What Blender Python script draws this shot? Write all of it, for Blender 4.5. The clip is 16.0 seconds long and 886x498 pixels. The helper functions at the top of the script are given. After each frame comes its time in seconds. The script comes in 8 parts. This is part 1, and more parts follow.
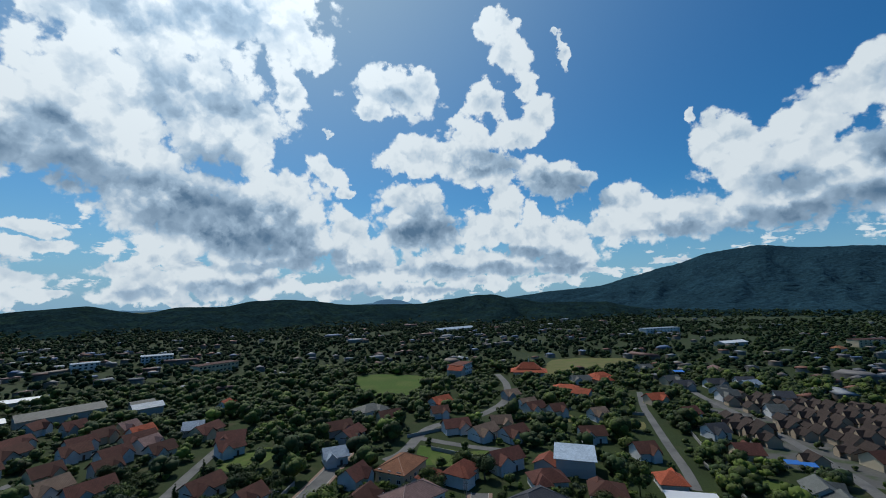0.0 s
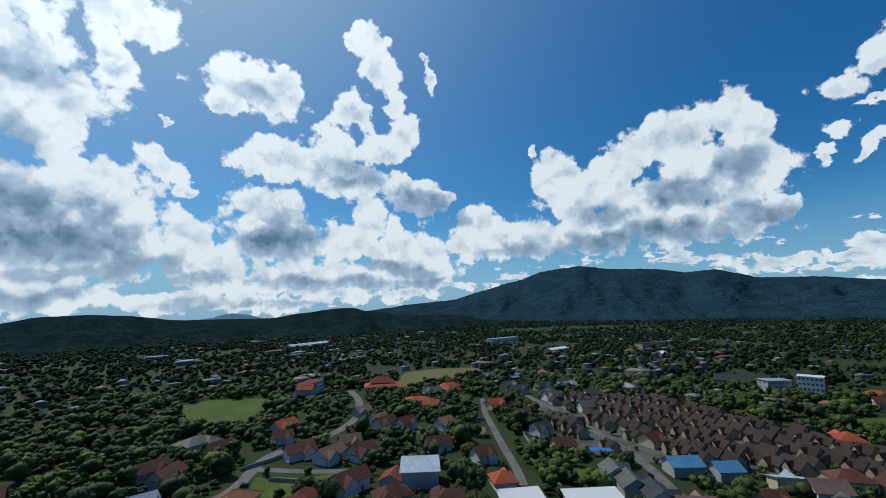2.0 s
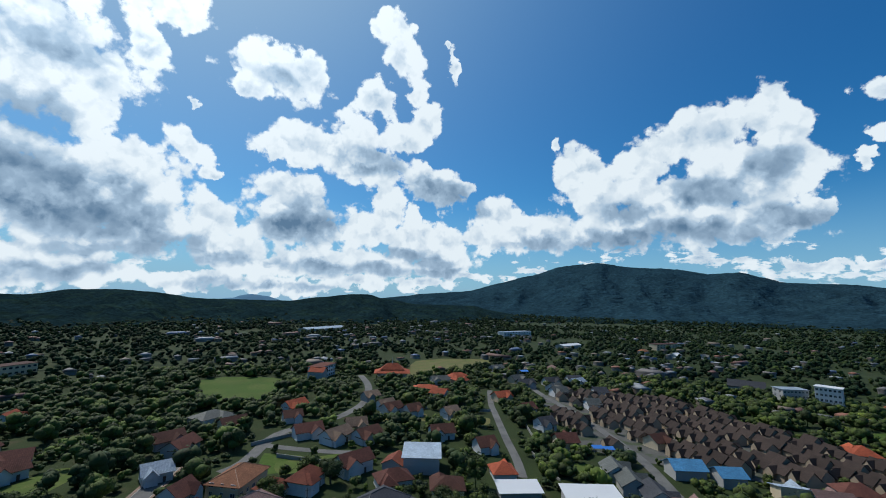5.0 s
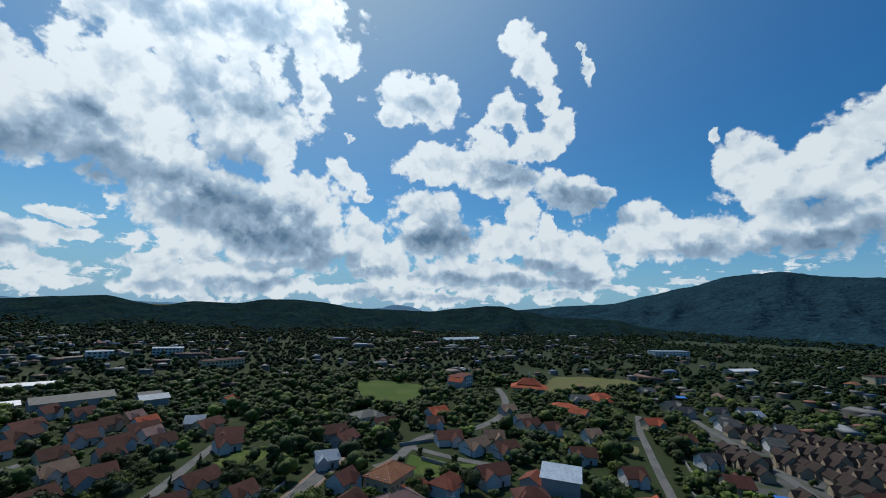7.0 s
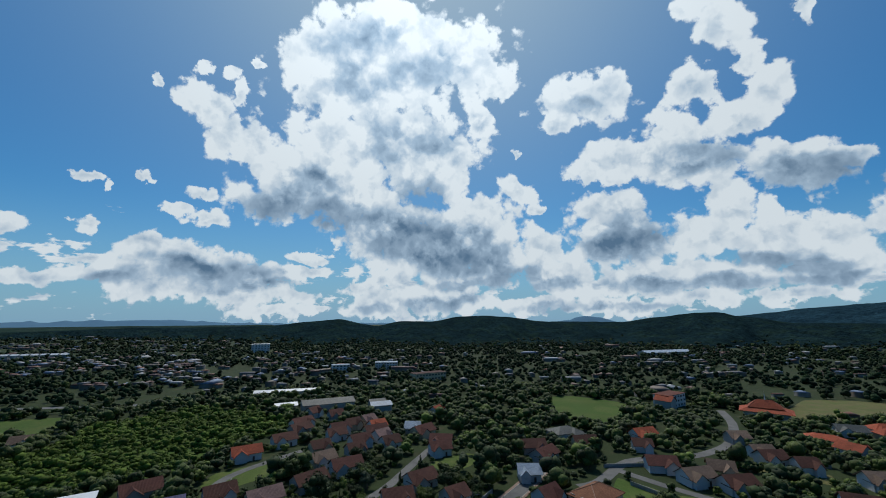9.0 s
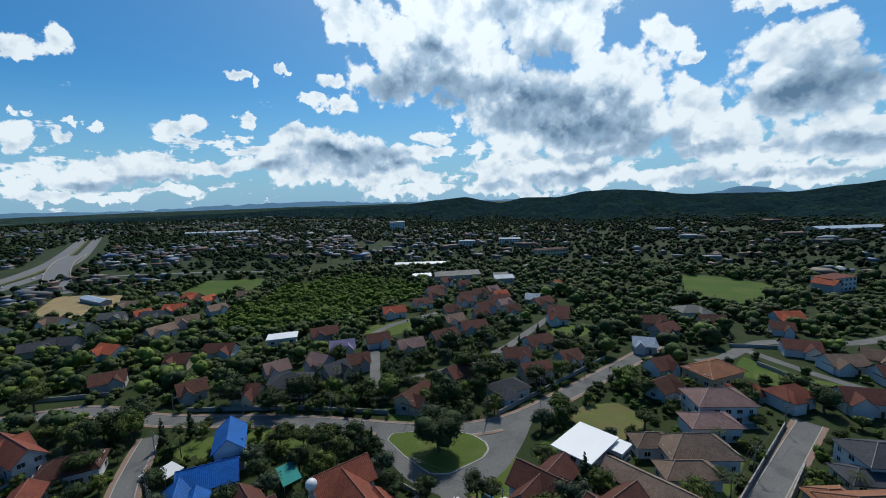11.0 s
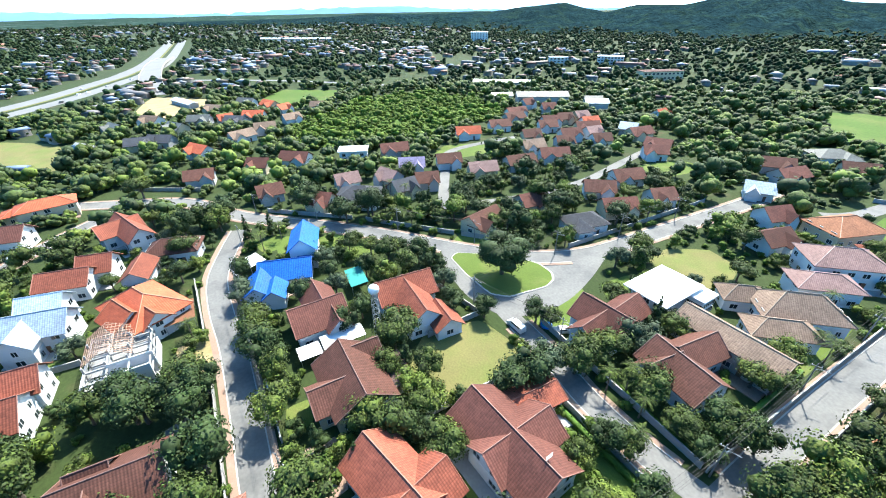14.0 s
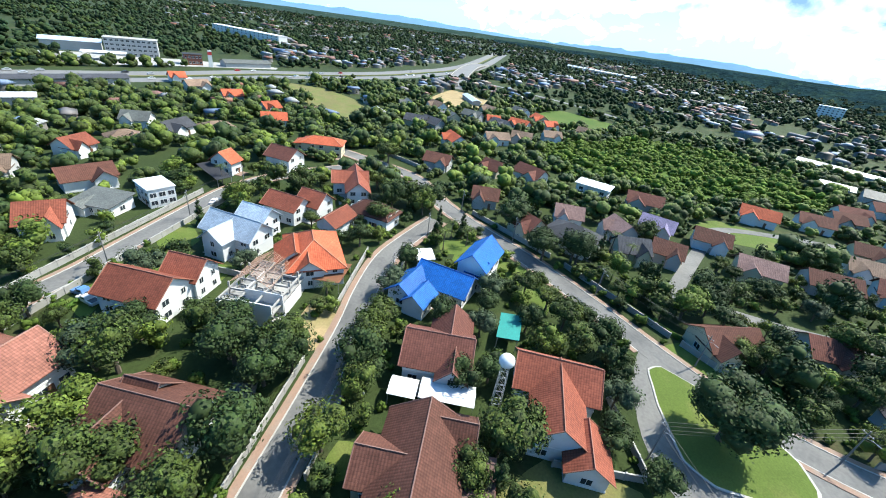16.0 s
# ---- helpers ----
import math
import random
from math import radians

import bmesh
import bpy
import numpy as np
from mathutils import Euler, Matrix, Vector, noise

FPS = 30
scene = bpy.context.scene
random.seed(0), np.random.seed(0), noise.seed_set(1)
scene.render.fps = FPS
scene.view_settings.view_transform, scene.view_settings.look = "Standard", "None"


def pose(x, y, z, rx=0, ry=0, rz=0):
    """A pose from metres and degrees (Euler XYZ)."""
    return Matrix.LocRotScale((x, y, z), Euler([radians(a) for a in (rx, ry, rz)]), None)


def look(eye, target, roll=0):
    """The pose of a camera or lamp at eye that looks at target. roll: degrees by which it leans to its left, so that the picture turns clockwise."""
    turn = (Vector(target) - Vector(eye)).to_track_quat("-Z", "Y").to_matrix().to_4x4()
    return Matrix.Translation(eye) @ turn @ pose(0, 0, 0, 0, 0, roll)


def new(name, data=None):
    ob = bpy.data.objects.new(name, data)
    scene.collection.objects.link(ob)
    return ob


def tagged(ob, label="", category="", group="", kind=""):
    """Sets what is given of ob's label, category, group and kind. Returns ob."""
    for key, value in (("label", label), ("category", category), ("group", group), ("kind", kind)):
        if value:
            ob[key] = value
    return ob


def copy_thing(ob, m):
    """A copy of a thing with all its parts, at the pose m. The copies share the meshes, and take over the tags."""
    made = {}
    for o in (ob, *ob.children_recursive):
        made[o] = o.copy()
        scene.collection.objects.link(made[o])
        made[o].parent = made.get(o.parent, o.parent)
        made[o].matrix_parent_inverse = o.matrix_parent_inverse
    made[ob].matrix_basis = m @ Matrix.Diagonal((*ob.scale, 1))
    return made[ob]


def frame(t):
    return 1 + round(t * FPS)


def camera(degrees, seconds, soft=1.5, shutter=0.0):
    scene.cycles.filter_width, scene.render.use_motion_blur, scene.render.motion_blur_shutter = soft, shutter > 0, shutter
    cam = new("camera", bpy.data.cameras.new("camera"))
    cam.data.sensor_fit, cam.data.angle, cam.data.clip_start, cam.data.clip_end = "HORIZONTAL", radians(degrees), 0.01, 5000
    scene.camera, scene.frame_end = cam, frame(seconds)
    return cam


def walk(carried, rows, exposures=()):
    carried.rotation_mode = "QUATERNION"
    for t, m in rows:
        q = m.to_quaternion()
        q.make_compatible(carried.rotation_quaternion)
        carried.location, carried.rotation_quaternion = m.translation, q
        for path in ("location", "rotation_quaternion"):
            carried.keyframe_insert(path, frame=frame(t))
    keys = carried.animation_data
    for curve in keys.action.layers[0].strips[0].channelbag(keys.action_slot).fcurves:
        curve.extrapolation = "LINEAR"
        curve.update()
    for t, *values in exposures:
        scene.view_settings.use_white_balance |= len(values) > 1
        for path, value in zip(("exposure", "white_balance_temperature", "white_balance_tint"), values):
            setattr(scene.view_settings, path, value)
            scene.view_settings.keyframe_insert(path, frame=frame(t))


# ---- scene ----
cam = camera(95.0, 16.0, soft=1.0)
PATH = [
    (0.0, (-0.82, -4.48, 66.20), (-5.39, 54.88, 73.69), -0.96),
    (0.5, (-0.05, -3.89, 66.33), (0.08, 55.43, 75.38), -1.24),
    (1.0, (0.77, -3.50, 66.43), (6.89, 55.34, 76.46), -1.71),
    (1.5, (1.45, -3.35, 66.46), (13.20, 54.63, 76.47), -1.92),
    (2.0, (1.98, -3.42, 66.48), (17.41, 53.85, 75.50), -1.28),
    (2.5, (2.51, -3.63, 66.54), (20.80, 52.94, 74.66), -0.51),
    (3.0, (3.14, -3.91, 66.50), (22.91, 52.17, 74.49), -0.14),
    (5.5, (4.55, -6.15, 67.20), (14.24, 52.61, 74.50), 1.87),
    (6.0, (4.75, -7.03, 67.65), (10.55, 52.27, 74.68), 2.03),
    (6.5, (5.01, -7.90, 67.99), (5.38, 51.61, 75.59), 2.20),
    (7.0, (5.24, -8.77, 68.23), (-1.35, 50.23, 76.91), 2.43),
    (7.5, (5.38, -9.69, 68.43), (-8.18, 47.95, 78.12), 2.68),
    (8.0, (5.63, -10.65, 68.60), (-14.58, 44.90, 78.86), 3.14),
    (8.5, (5.89, -11.63, 68.75), (-20.01, 41.46, 79.25), 1.45),
    (10.8, (13.30, -15.04, 71.91), (-31.14, 25.13, 68.54), -1.49),
    (11.0, (13.57, -15.30, 72.48), (-31.26, 23.83, 64.76), -1.71),
    (11.5, (13.77, -15.54, 73.59), (-30.35, 20.13, 54.07), -2.35),
    (12.0, (13.64, -15.26, 73.28), (-27.66, 15.73, 42.72), -2.98),
    (12.5, (12.58, -14.21, 72.70), (-23.69, 10.78, 31.96), -3.71),
    (13.0, (10.50, -12.49, 71.08), (-20.20, 6.90, 23.32), -4.69),
    (13.5, (7.69, -10.27, 68.61), (-26.96, 10.69, 24.34), -3.69),
    (14.0, (4.11, -7.66, 65.70), (-40.51, 17.86, 34.74), -0.90),
    (14.5, (-0.56, -4.21, 63.36), (-47.62, 18.49, 33.87), 0.67),
    (15.0, (-5.68, -0.58, 61.14), (-55.24, 17.01, 32.25), 3.47),
    (15.5, (-11.26, 2.75, 59.00), (-63.36, 11.29, 30.50), 6.63),
    (16.0, (-17.23, 5.71, 56.80), (-69.58, 1.73, 27.75), 8.11),
]
walk(cam, [(t, look(e, g, r)) for t, e, g, r in PATH],
     [(0.0, -0.75, 6200, 9), (2.2, -0.62, 6200, 9), (3.0, -0.48, 6200, 9), (5.5, -0.55, 6200, 9), (7.0, -0.72, 6200, 9), (8.7, -0.83, 6200, 9), (11.0, -0.50, 6200, 9), (11.5, 0.28, 6350, 8), (12.0, 1.24, 6550, 7), (12.5, 1.80, 6800, 5),
      (13.0, 1.96, 6900, 4), (13.5, 1.91, 6900, 4), (14.0, 1.88, 6350, 6), (14.5, 1.29, 6300, 7), (16.0, 1.25, 6400, 6)])


# ---- light ----
SUN_AZ, SUN_EL = 35.0, 54.0  # degrees to the left of +y, and above the horizon
SUN_DIR = Vector((-math.sin(radians(SUN_AZ)) * math.cos(radians(SUN_EL)),
                  math.cos(radians(SUN_AZ)) * math.cos(radians(SUN_EL)), math.sin(radians(SUN_EL))))
sun = new("sun", bpy.data.lights.new("sun", "SUN"))
sun.data.energy, sun.data.angle, sun.data.color = 5.0, radians(0.55), (1.0, 0.95, 0.86)
sun.matrix_world = look(SUN_DIR * 400, (0, 0, 0))

world = bpy.data.worlds.new("sky")
scene.world = world
world.use_nodes = True
WN, WL = world.node_tree.nodes, world.node_tree.links
WN.clear()


def wnode(kind, **sets):
    n = WN.new(kind)
    for k, v in sets.items():
        if k == "operation":
            n.operation = v
        elif k == "ins":
            for i, val in v.items():
                if hasattr(val, "is_output"):
                    WL.new(val, n.inputs[i])
                else:
                    n.inputs[i].default_value = val
    return n


def wm(op, a, b=0.0, c=None, clamp=False):
    n = wnode("ShaderNodeMath", operation=op, ins={0: a, 1: b} if c is None else {0: a, 1: b, 2: c})
    n.use_clamp = clamp
    return n.outputs[0]


def wsmooth(x, lo, hi):
    n = WN.new("ShaderNodeMapRange")
    n.interpolation_type = "SMOOTHSTEP"
    n.inputs["From Min"].default_value, n.inputs["From Max"].default_value = lo, hi
    WL.new(x, n.inputs["Value"])
    return n.outputs["Result"]


def wnoise(vec, scale, detail, rough=0.55):
    n = WN.new("ShaderNodeTexNoise")
    n.inputs["Scale"].default_value, n.inputs["Detail"].default_value, n.inputs["Roughness"].default_value = scale, detail, rough
    WL.new(vec, n.inputs["Vector"])
    return n


sky = WN.new("ShaderNodeTexSky")
sky.sky_type, sky.sun_disc = "NISHITA", False
sky.sun_elevation, sky.sun_rotation = radians(SUN_EL), radians(-SUN_AZ)
sky.air_density, sky.dust_density, sky.ozone_density, sky.altitude = 1.0, 0.8, 1.2, 400
hue = WN.new("ShaderNodeHueSaturation")
hue.inputs["Hue"].default_value = 0.497
hue.inputs["Saturation"].default_value, hue.inputs["Value"].default_value = 1.36, 0.120
WL.new(sky.outputs[0], hue.inputs["Color"])

coords = WN.new("ShaderNodeTexCoord").outputs["Generated"]
sep = wnode("ShaderNodeSeparateXYZ", ins={0: coords}).outputs
azr = wm("MULTIPLY", wm("ARCTAN2", sep[0], sep[1]), 57.2958)
ele = wm("MULTIPLY", wm("ARCSINE", sep[2]), 57.2958)
flat = wnode("ShaderNodeCombineXYZ", ins={0: azr, 1: ele}).outputs[0]
warp_a = wnoise(coords, 8.0, 3.0, 0.5)
warp_b = wnoise(coords, 34.0, 5.0, 0.6)
wa = wnode("ShaderNodeVectorMath", operation="MULTIPLY_ADD", ins={0: warp_a.outputs["Color"], 1: (5.0, 4.5, 0), 2: (-2.5, -2.25, 0)}).outputs[0]
wb = wnode("ShaderNodeVectorMath", operation="MULTIPLY_ADD", ins={0: warp_b.outputs["Color"], 1: (3.0, 2.6, 0), 2: (-1.5, -1.3, 0)}).outputs[0]
bent = wnode("ShaderNodeVectorMath", operation="ADD", ins={0: flat, 1: wa}).outputs[0]
bent = wnode("ShaderNodeVectorMath", operation="ADD", ins={0: bent, 1: wb}).outputs[0]
soft = wnode("ShaderNodeVectorMath", operation="MULTIPLY_ADD", ins={0: wa, 1: (1.0, 1.0, 0), 2: flat}).outputs[0]
soft = wnode("ShaderNodeVectorMath", operation="MULTIPLY_ADD", ins={0: wb, 1: (0.45, 0.45, 0), 2: soft}).outputs[0]
sums = {"heap": None, "under": None, "last": None}


def spot(kind, vec, az, el, w, h, lean, grow, blur):
    n = WN.new("ShaderNodeMapping")
    n.vector_type = "TEXTURE"
    n.inputs["Location"].default_value = (-az, el, 0)
    n.inputs["Rotation"].default_value = (0, 0, radians(lean))
    n.inputs["Scale"].default_value = (grow * w / math.cos(radians(el)), grow * h, 1)
    if sums["last"] is not None:  # one after the other, which keeps the shader's memory small
        vec = wnode("ShaderNodeVectorMath", operation="MULTIPLY_ADD", ins={0: sums["last"], 1: (0, 0, 1e-5), 2: vec}).outputs[0]
    WL.new(vec, n.inputs["Vector"])
    m = wm("SUBTRACT", 1.0, wnode("ShaderNodeVectorMath", operation="LENGTH", ins={0: n.outputs[0]}).outputs["Value"])
    sums[kind] = m if sums[kind] is None else wm("SMOOTH_MAX", sums[kind], m, blur)
    sums["last"] = sums[kind]


def cloud(az, el, w, h, lean):
    """One heap of cumulus: its bearing to the left, height, half width and half height in degrees."""
    spot("heap", bent, az, el, w, h, lean, 1.31, 0.26)


def underside(az, el, w, h, lean):
    """A thick grey part of a cloud that the sun does not reach."""
    spot("under", soft, az, el, w, h, lean, 1.35, 0.25)


cloud(50.6, 35.0, 4.7, 3.1, 16)
cloud(39.5, 37.3, 9.8, 3.4, 9)
cloud(29.7, 34.7, 7.9, 5.3, 3)
cloud(42.2, 30.8, 11.4, 4.7, 9)
cloud(23.1, 32.2, 3.3, 2.4, -1)
cloud(45.7, 32.8, 7.3, 3.8, 12)
cloud(41.8, 25.2, 12.5, 4.6, 8)
cloud(33.4, 21.6, 8.4, 4.9, 4)
cloud(50.3, 19.6, 8.3, 4.4, 10)
cloud(26.4, 26.8, 2.0, 2.3, 1)
cloud(53.7, 16.2, 6.0, 3.1, 10)
cloud(44.2, 16.8, 9.0, 4.9, 7)
cloud(37.7, 12.8, 9.1, 4.3, 4)
cloud(27.6, 12.5, 8.3, 5.6, 2)
cloud(23.5, 7.8, 4.6, 3.5, 1)
cloud(32.7, 9.1, 10.1, 4.0, 2)
cloud(29.4, 6.1, 6.3, 2.0, 2)
cloud(63.3, 25.8, 2.9, 2.2, -15)
cloud(60.5, 22.8, 2.5, 2.6, -24)
cloud(57.6, 22.3, 2.4, 2.9, 14)
cloud(68.3, 26.8, 0.8, 0.8, 24)
cloud(64.7, 29.2, 0.9, 0.7, 23)
cloud(61.5, 29.7, 1.5, 0.8, 21)
cloud(58.1, 31.5, 0.7, 0.8, 19)
cloud(60.3, 27.7, 1.0, 1.5, 19)
cloud(63.5, 15.5, 2.0, 0.9, 3)
cloud(65.5, 13.1, 1.8, 0.9, -8)
cloud(62.3, 12.3, 2.2, 1.1, 1)
cloud(74.2, 15.4, 1.1, 0.6, -2)
cloud(72.1, 14.6, 0.6, 0.6, -23)
cloud(73.7, 10.2, 1.2, 1.0, 13)
cloud(69.2, 16.6, 1.1, 0.5, -3)
cloud(50.1, 8.2, 2.3, 1.0, -10)
cloud(71.3, 4.7, 3.4, 1.6, 7)
cloud(67.1, 8.3, 3.7, 1.6, -3)
cloud(62.9, 6.6, 7.5, 2.2, -3)
cloud(57.2, 5.2, 7.3, 2.2, 5)
cloud(51.6, 5.8, 6.2, 0.9, 7)
cloud(60.9, 3.6, 8.6, 1.6, 4)
cloud(55.7, 2.6, 7.2, 1.4, 3)
cloud(66.4, 3.5, 5.5, 1.6, 5)
cloud(52.4, 0.7, 6.9, 0.9, 2)
cloud(19.8, 17.7, 2.7, 1.7, -31)
cloud(17.5, 15.0, 1.4, 0.7, -1)
cloud(17.9, 9.5, 2.3, 3.3, 25)
cloud(40.3, 4.9, 6.0, 1.2, 8)
cloud(32.5, 3.0, 7.4, 2.2, 2)
cloud(40.4, 1.8, 4.6, 2.1, 2)
cloud(36.9, 0.2, 3.8, 0.9, 1)
cloud(26.9, 1.6, 4.3, 1.4, 1)
cloud(11.3, 27.8, 5.6, 3.4, -6)
cloud(13.8, 25.5, 3.3, 1.9, -4)
cloud(8.1, 28.5, 2.6, 2.7, -8)
cloud(20.8, 22.5, 0.6, 0.8, -1)
cloud(-4.7, 35.1, 2.7, 2.1, -18)
cloud(-6.2, 31.7, 2.7, 2.7, -17)
cloud(-8.1, 28.2, 1.5, 1.5, -16)
cloud(-2.1, 26.6, 3.0, 1.8, -12)
cloud(-13.6, 31.7, 0.7, 2.0, -2)
cloud(-12.9, 33.4, 0.6, 0.6, -23)
cloud(-9.8, 25.0, 2.3, 3.1, -51)
cloud(-6.4, 22.8, 3.3, 2.6, -12)
cloud(-0.2, 22.4, 4.4, 2.5, -9)
cloud(5.0, 20.4, 7.2, 2.6, -6)
cloud(-1.9, 18.3, 7.2, 3.1, -8)
cloud(9.5, 19.4, 4.0, 1.6, -4)
cloud(-10.8, 15.6, 5.5, 2.6, -10)
cloud(-16.0, 15.2, 2.1, 1.2, -12)
cloud(-13.3, 14.5, 3.0, 1.6, -10)
cloud(8.5, 14.3, 4.4, 3.0, -3)
cloud(7.5, 10.1, 6.3, 3.6, -2)
cloud(-4.5, 13.1, 2.9, 3.3, -6)
cloud(-8.1, 11.9, 1.1, 2.1, -6)
cloud(-2.3, 9.1, 4.2, 3.1, -3)
cloud(-10.1, 8.1, 3.7, 2.8, -4)
cloud(-13.7, 6.3, 3.0, 2.2, -3)
cloud(-6.7, 6.7, 4.0, 2.3, -3)
cloud(4.9, 4.8, 7.9, 2.2, 0)
cloud(15.2, 5.6, 5.4, 3.0, 0)
cloud(12.1, 3.9, 6.7, 2.1, 0)
cloud(-4.2, 4.6, 5.7, 1.9, -1)
cloud(-12.4, 4.5, 4.7, 1.6, -2)
cloud(18.3, 1.8, 4.6, 1.2, 1)
cloud(9.2, 1.3, 7.2, 1.1, 1)
cloud(-1.0, 2.2, 6.6, 1.1, 0)
cloud(-9.1, 2.6, 4.8, 0.9, 0)
cloud(-20.6, 11.5, 4.0, 3.0, -1)
cloud(-18.7, 8.5, 3.6, 2.4, 0)
cloud(-25.5, 9.3, 6.7, 3.3, -1)
cloud(-31.3, 17.6, 2.7, 3.5, -4)
cloud(-33.5, 13.6, 4.9, 3.8, -4)
cloud(-39.7, 17.6, 3.9, 4.1, -7)
cloud(-44.1, 20.0, 3.5, 3.6, -9)
cloud(-48.2, 19.9, 3.3, 3.7, -11)
cloud(-53.1, 21.4, 2.1, 3.1, -14)
cloud(-55.1, 19.2, 1.9, 2.7, -14)
cloud(-50.3, 14.8, 6.5, 4.6, -9)
cloud(-42.7, 12.9, 7.1, 4.0, -6)
cloud(-55.6, 14.9, 2.7, 3.1, -11)
cloud(-36.4, 9.6, 9.4, 2.6, -3)
cloud(-44.9, 9.8, 9.1, 2.6, -5)
cloud(-52.0, 9.7, 5.1, 2.0, -6)
cloud(-56.6, 10.4, 1.2, 0.9, -8)
cloud(-29.4, 21.5, 0.7, 1.0, -4)
cloud(-67.1, 25.1, 1.3, 3.1, -45)
cloud(-64.9, 23.3, 1.5, 1.8, -52)
cloud(-68.1, 22.4, 1.3, 2.5, -44)
cloud(-62.0, 21.6, 1.6, 1.5, -19)
cloud(-61.4, 17.5, 1.6, 1.0, -15)
cloud(-63.5, 15.2, 0.7, 2.4, -35)
cloud(-66.0, 19.1, 4.0, 0.4, -19)
cloud(-60.0, 15.0, 0.7, 1.1, -13)
cloud(-68.2, 27.4, 1.5, 1.7, -28)
cloud(-62.5, 5.6, 1.8, 0.8, -5)
cloud(-55.3, 5.2, 3.2, 0.6, -4)
cloud(-64.4, 4.0, 2.4, 0.7, -4)
cloud(-59.5, 4.6, 3.8, 0.5, -4)
cloud(-66.5, 3.3, 1.1, 0.5, -4)
cloud(-12.7, 7.7, 3.9, 2.7, 1)
cloud(-8.0, 8.4, 3.1, 2.2, 1)
cloud(91.0, 15.6, 1.6, 1.4, 12)
cloud(93.8, 14.8, 1.0, 1.2, 12)
cloud(93.9, 9.4, 0.5, 0.4, 7)
cloud(94.5, 7.0, 1.3, 1.3, 5)
cloud(81.1, 9.0, 2.9, 1.1, 8)
cloud(90.8, 7.2, 1.0, 0.8, 4)
cloud(87.7, 8.0, 0.8, 0.5, 4)
cloud(89.9, 8.6, 0.7, 0.4, 5)
cloud(87.7, 3.9, 6.2, 1.6, 1)
cloud(90.6, 2.6, 3.5, 0.9, 0)
cloud(84.2, 3.3, 4.2, 1.3, 0)
cloud(82.2, 5.1, 0.5, 0.9, 1)
cloud(76.9, 4.1, 3.3, 1.2, 0)
cloud(95.4, 2.7, 0.7, 0.7, 0)
cloud(93.6, 1.4, 3.6, 0.6, -1)
cloud(85.0, 1.2, 6.2, 0.6, -1)

underside(54.5, 14.6, 4.4, 2.0, -5)
underside(46.9, 13.9, 6.3, 2.5, -7)
underside(37.6, 11.2, 8.4, 3.1, -12)
underside(29.5, 8.9, 7.9, 3.2, -8)
underside(23.4, 6.6, 3.8, 2.2, 1)
underside(43.5, 35.2, 4.7, 2.5, 11)
underside(34.9, 33.0, 4.3, 1.9, 6)
underside(45.4, 30.3, 4.1, 1.5, 11)
underside(40.0, 23.6, 4.4, 2.9, 7)
underside(33.1, 24.3, 3.4, 2.1, 4)
underside(50.8, 18.1, 4.0, 1.7, 10)
underside(34.0, 17.3, 3.4, 2.0, 4)
underside(66.2, 5.0, 4.2, 1.1, 6)
underside(60.0, 4.7, 6.6, 1.3, 5)
underside(71.2, 3.9, 2.4, 0.8, 6)
underside(55.8, 4.0, 5.4, 0.7, 4)
underside(32.4, 2.1, 6.2, 1.0, 2)
underside(40.0, 1.1, 3.7, 0.8, 2)
underside(29.4, 4.9, 5.5, 0.8, 2)
underside(-1.6, 19.0, 4.4, 1.8, -8)
underside(-11.2, 14.7, 3.9, 1.8, -9)
underside(-14.3, 14.9, 1.9, 0.9, -11)
underside(5.7, 10.0, 3.7, 3.1, -2)
underside(9.8, 9.0, 2.7, 1.5, -1)
underside(-6.6, 6.0, 3.4, 0.8, -2)
underside(-11.4, 5.5, 3.0, 1.1, -2)
underside(4.9, 4.1, 5.5, 1.0, 0)
underside(15.6, 4.4, 3.8, 1.1, 1)
underside(-3.5, 4.0, 4.2, 0.8, -1)
underside(-12.3, 4.2, 3.4, 0.6, -2)
underside(11.7, 27.1, 2.6, 1.1, -6)
underside(16.7, 1.3, 4.6, 0.7, 1)
underside(7.1, 1.4, 4.2, 0.5, 1)
underside(-17.4, 13.1, 1.7, 1.2, -10)
underside(-47.1, 8.8, 7.2, 1.6, -1)
underside(-36.3, 8.0, 7.6, 1.3, -3)
underside(-52.9, 9.9, 4.3, 1.3, -3)
underside(-25.9, 7.7, 4.6, 1.1, -1)
underside(-52.5, 15.8, 2.5, 2.4, -10)
underside(-45.7, 13.3, 3.9, 1.7, -7)
underside(-37.2, 11.5, 3.6, 1.5, -4)
underside(-11.2, 4.1, 3.1, 0.7, 0)
underside(87.8, 2.6, 4.7, 0.5, 0)
underside(90.1, 2.5, 2.7, 0.4, 0)
underside(65.8, 1.2, 8.6, 0.6, -1)
underside(62.6, 6.2, 6.6, 1.2, 0)
underside(80.6, 2.4, 4.0, 0.5, -1)
underside(19.7, 6.4, 2.4, 1.3, -6)

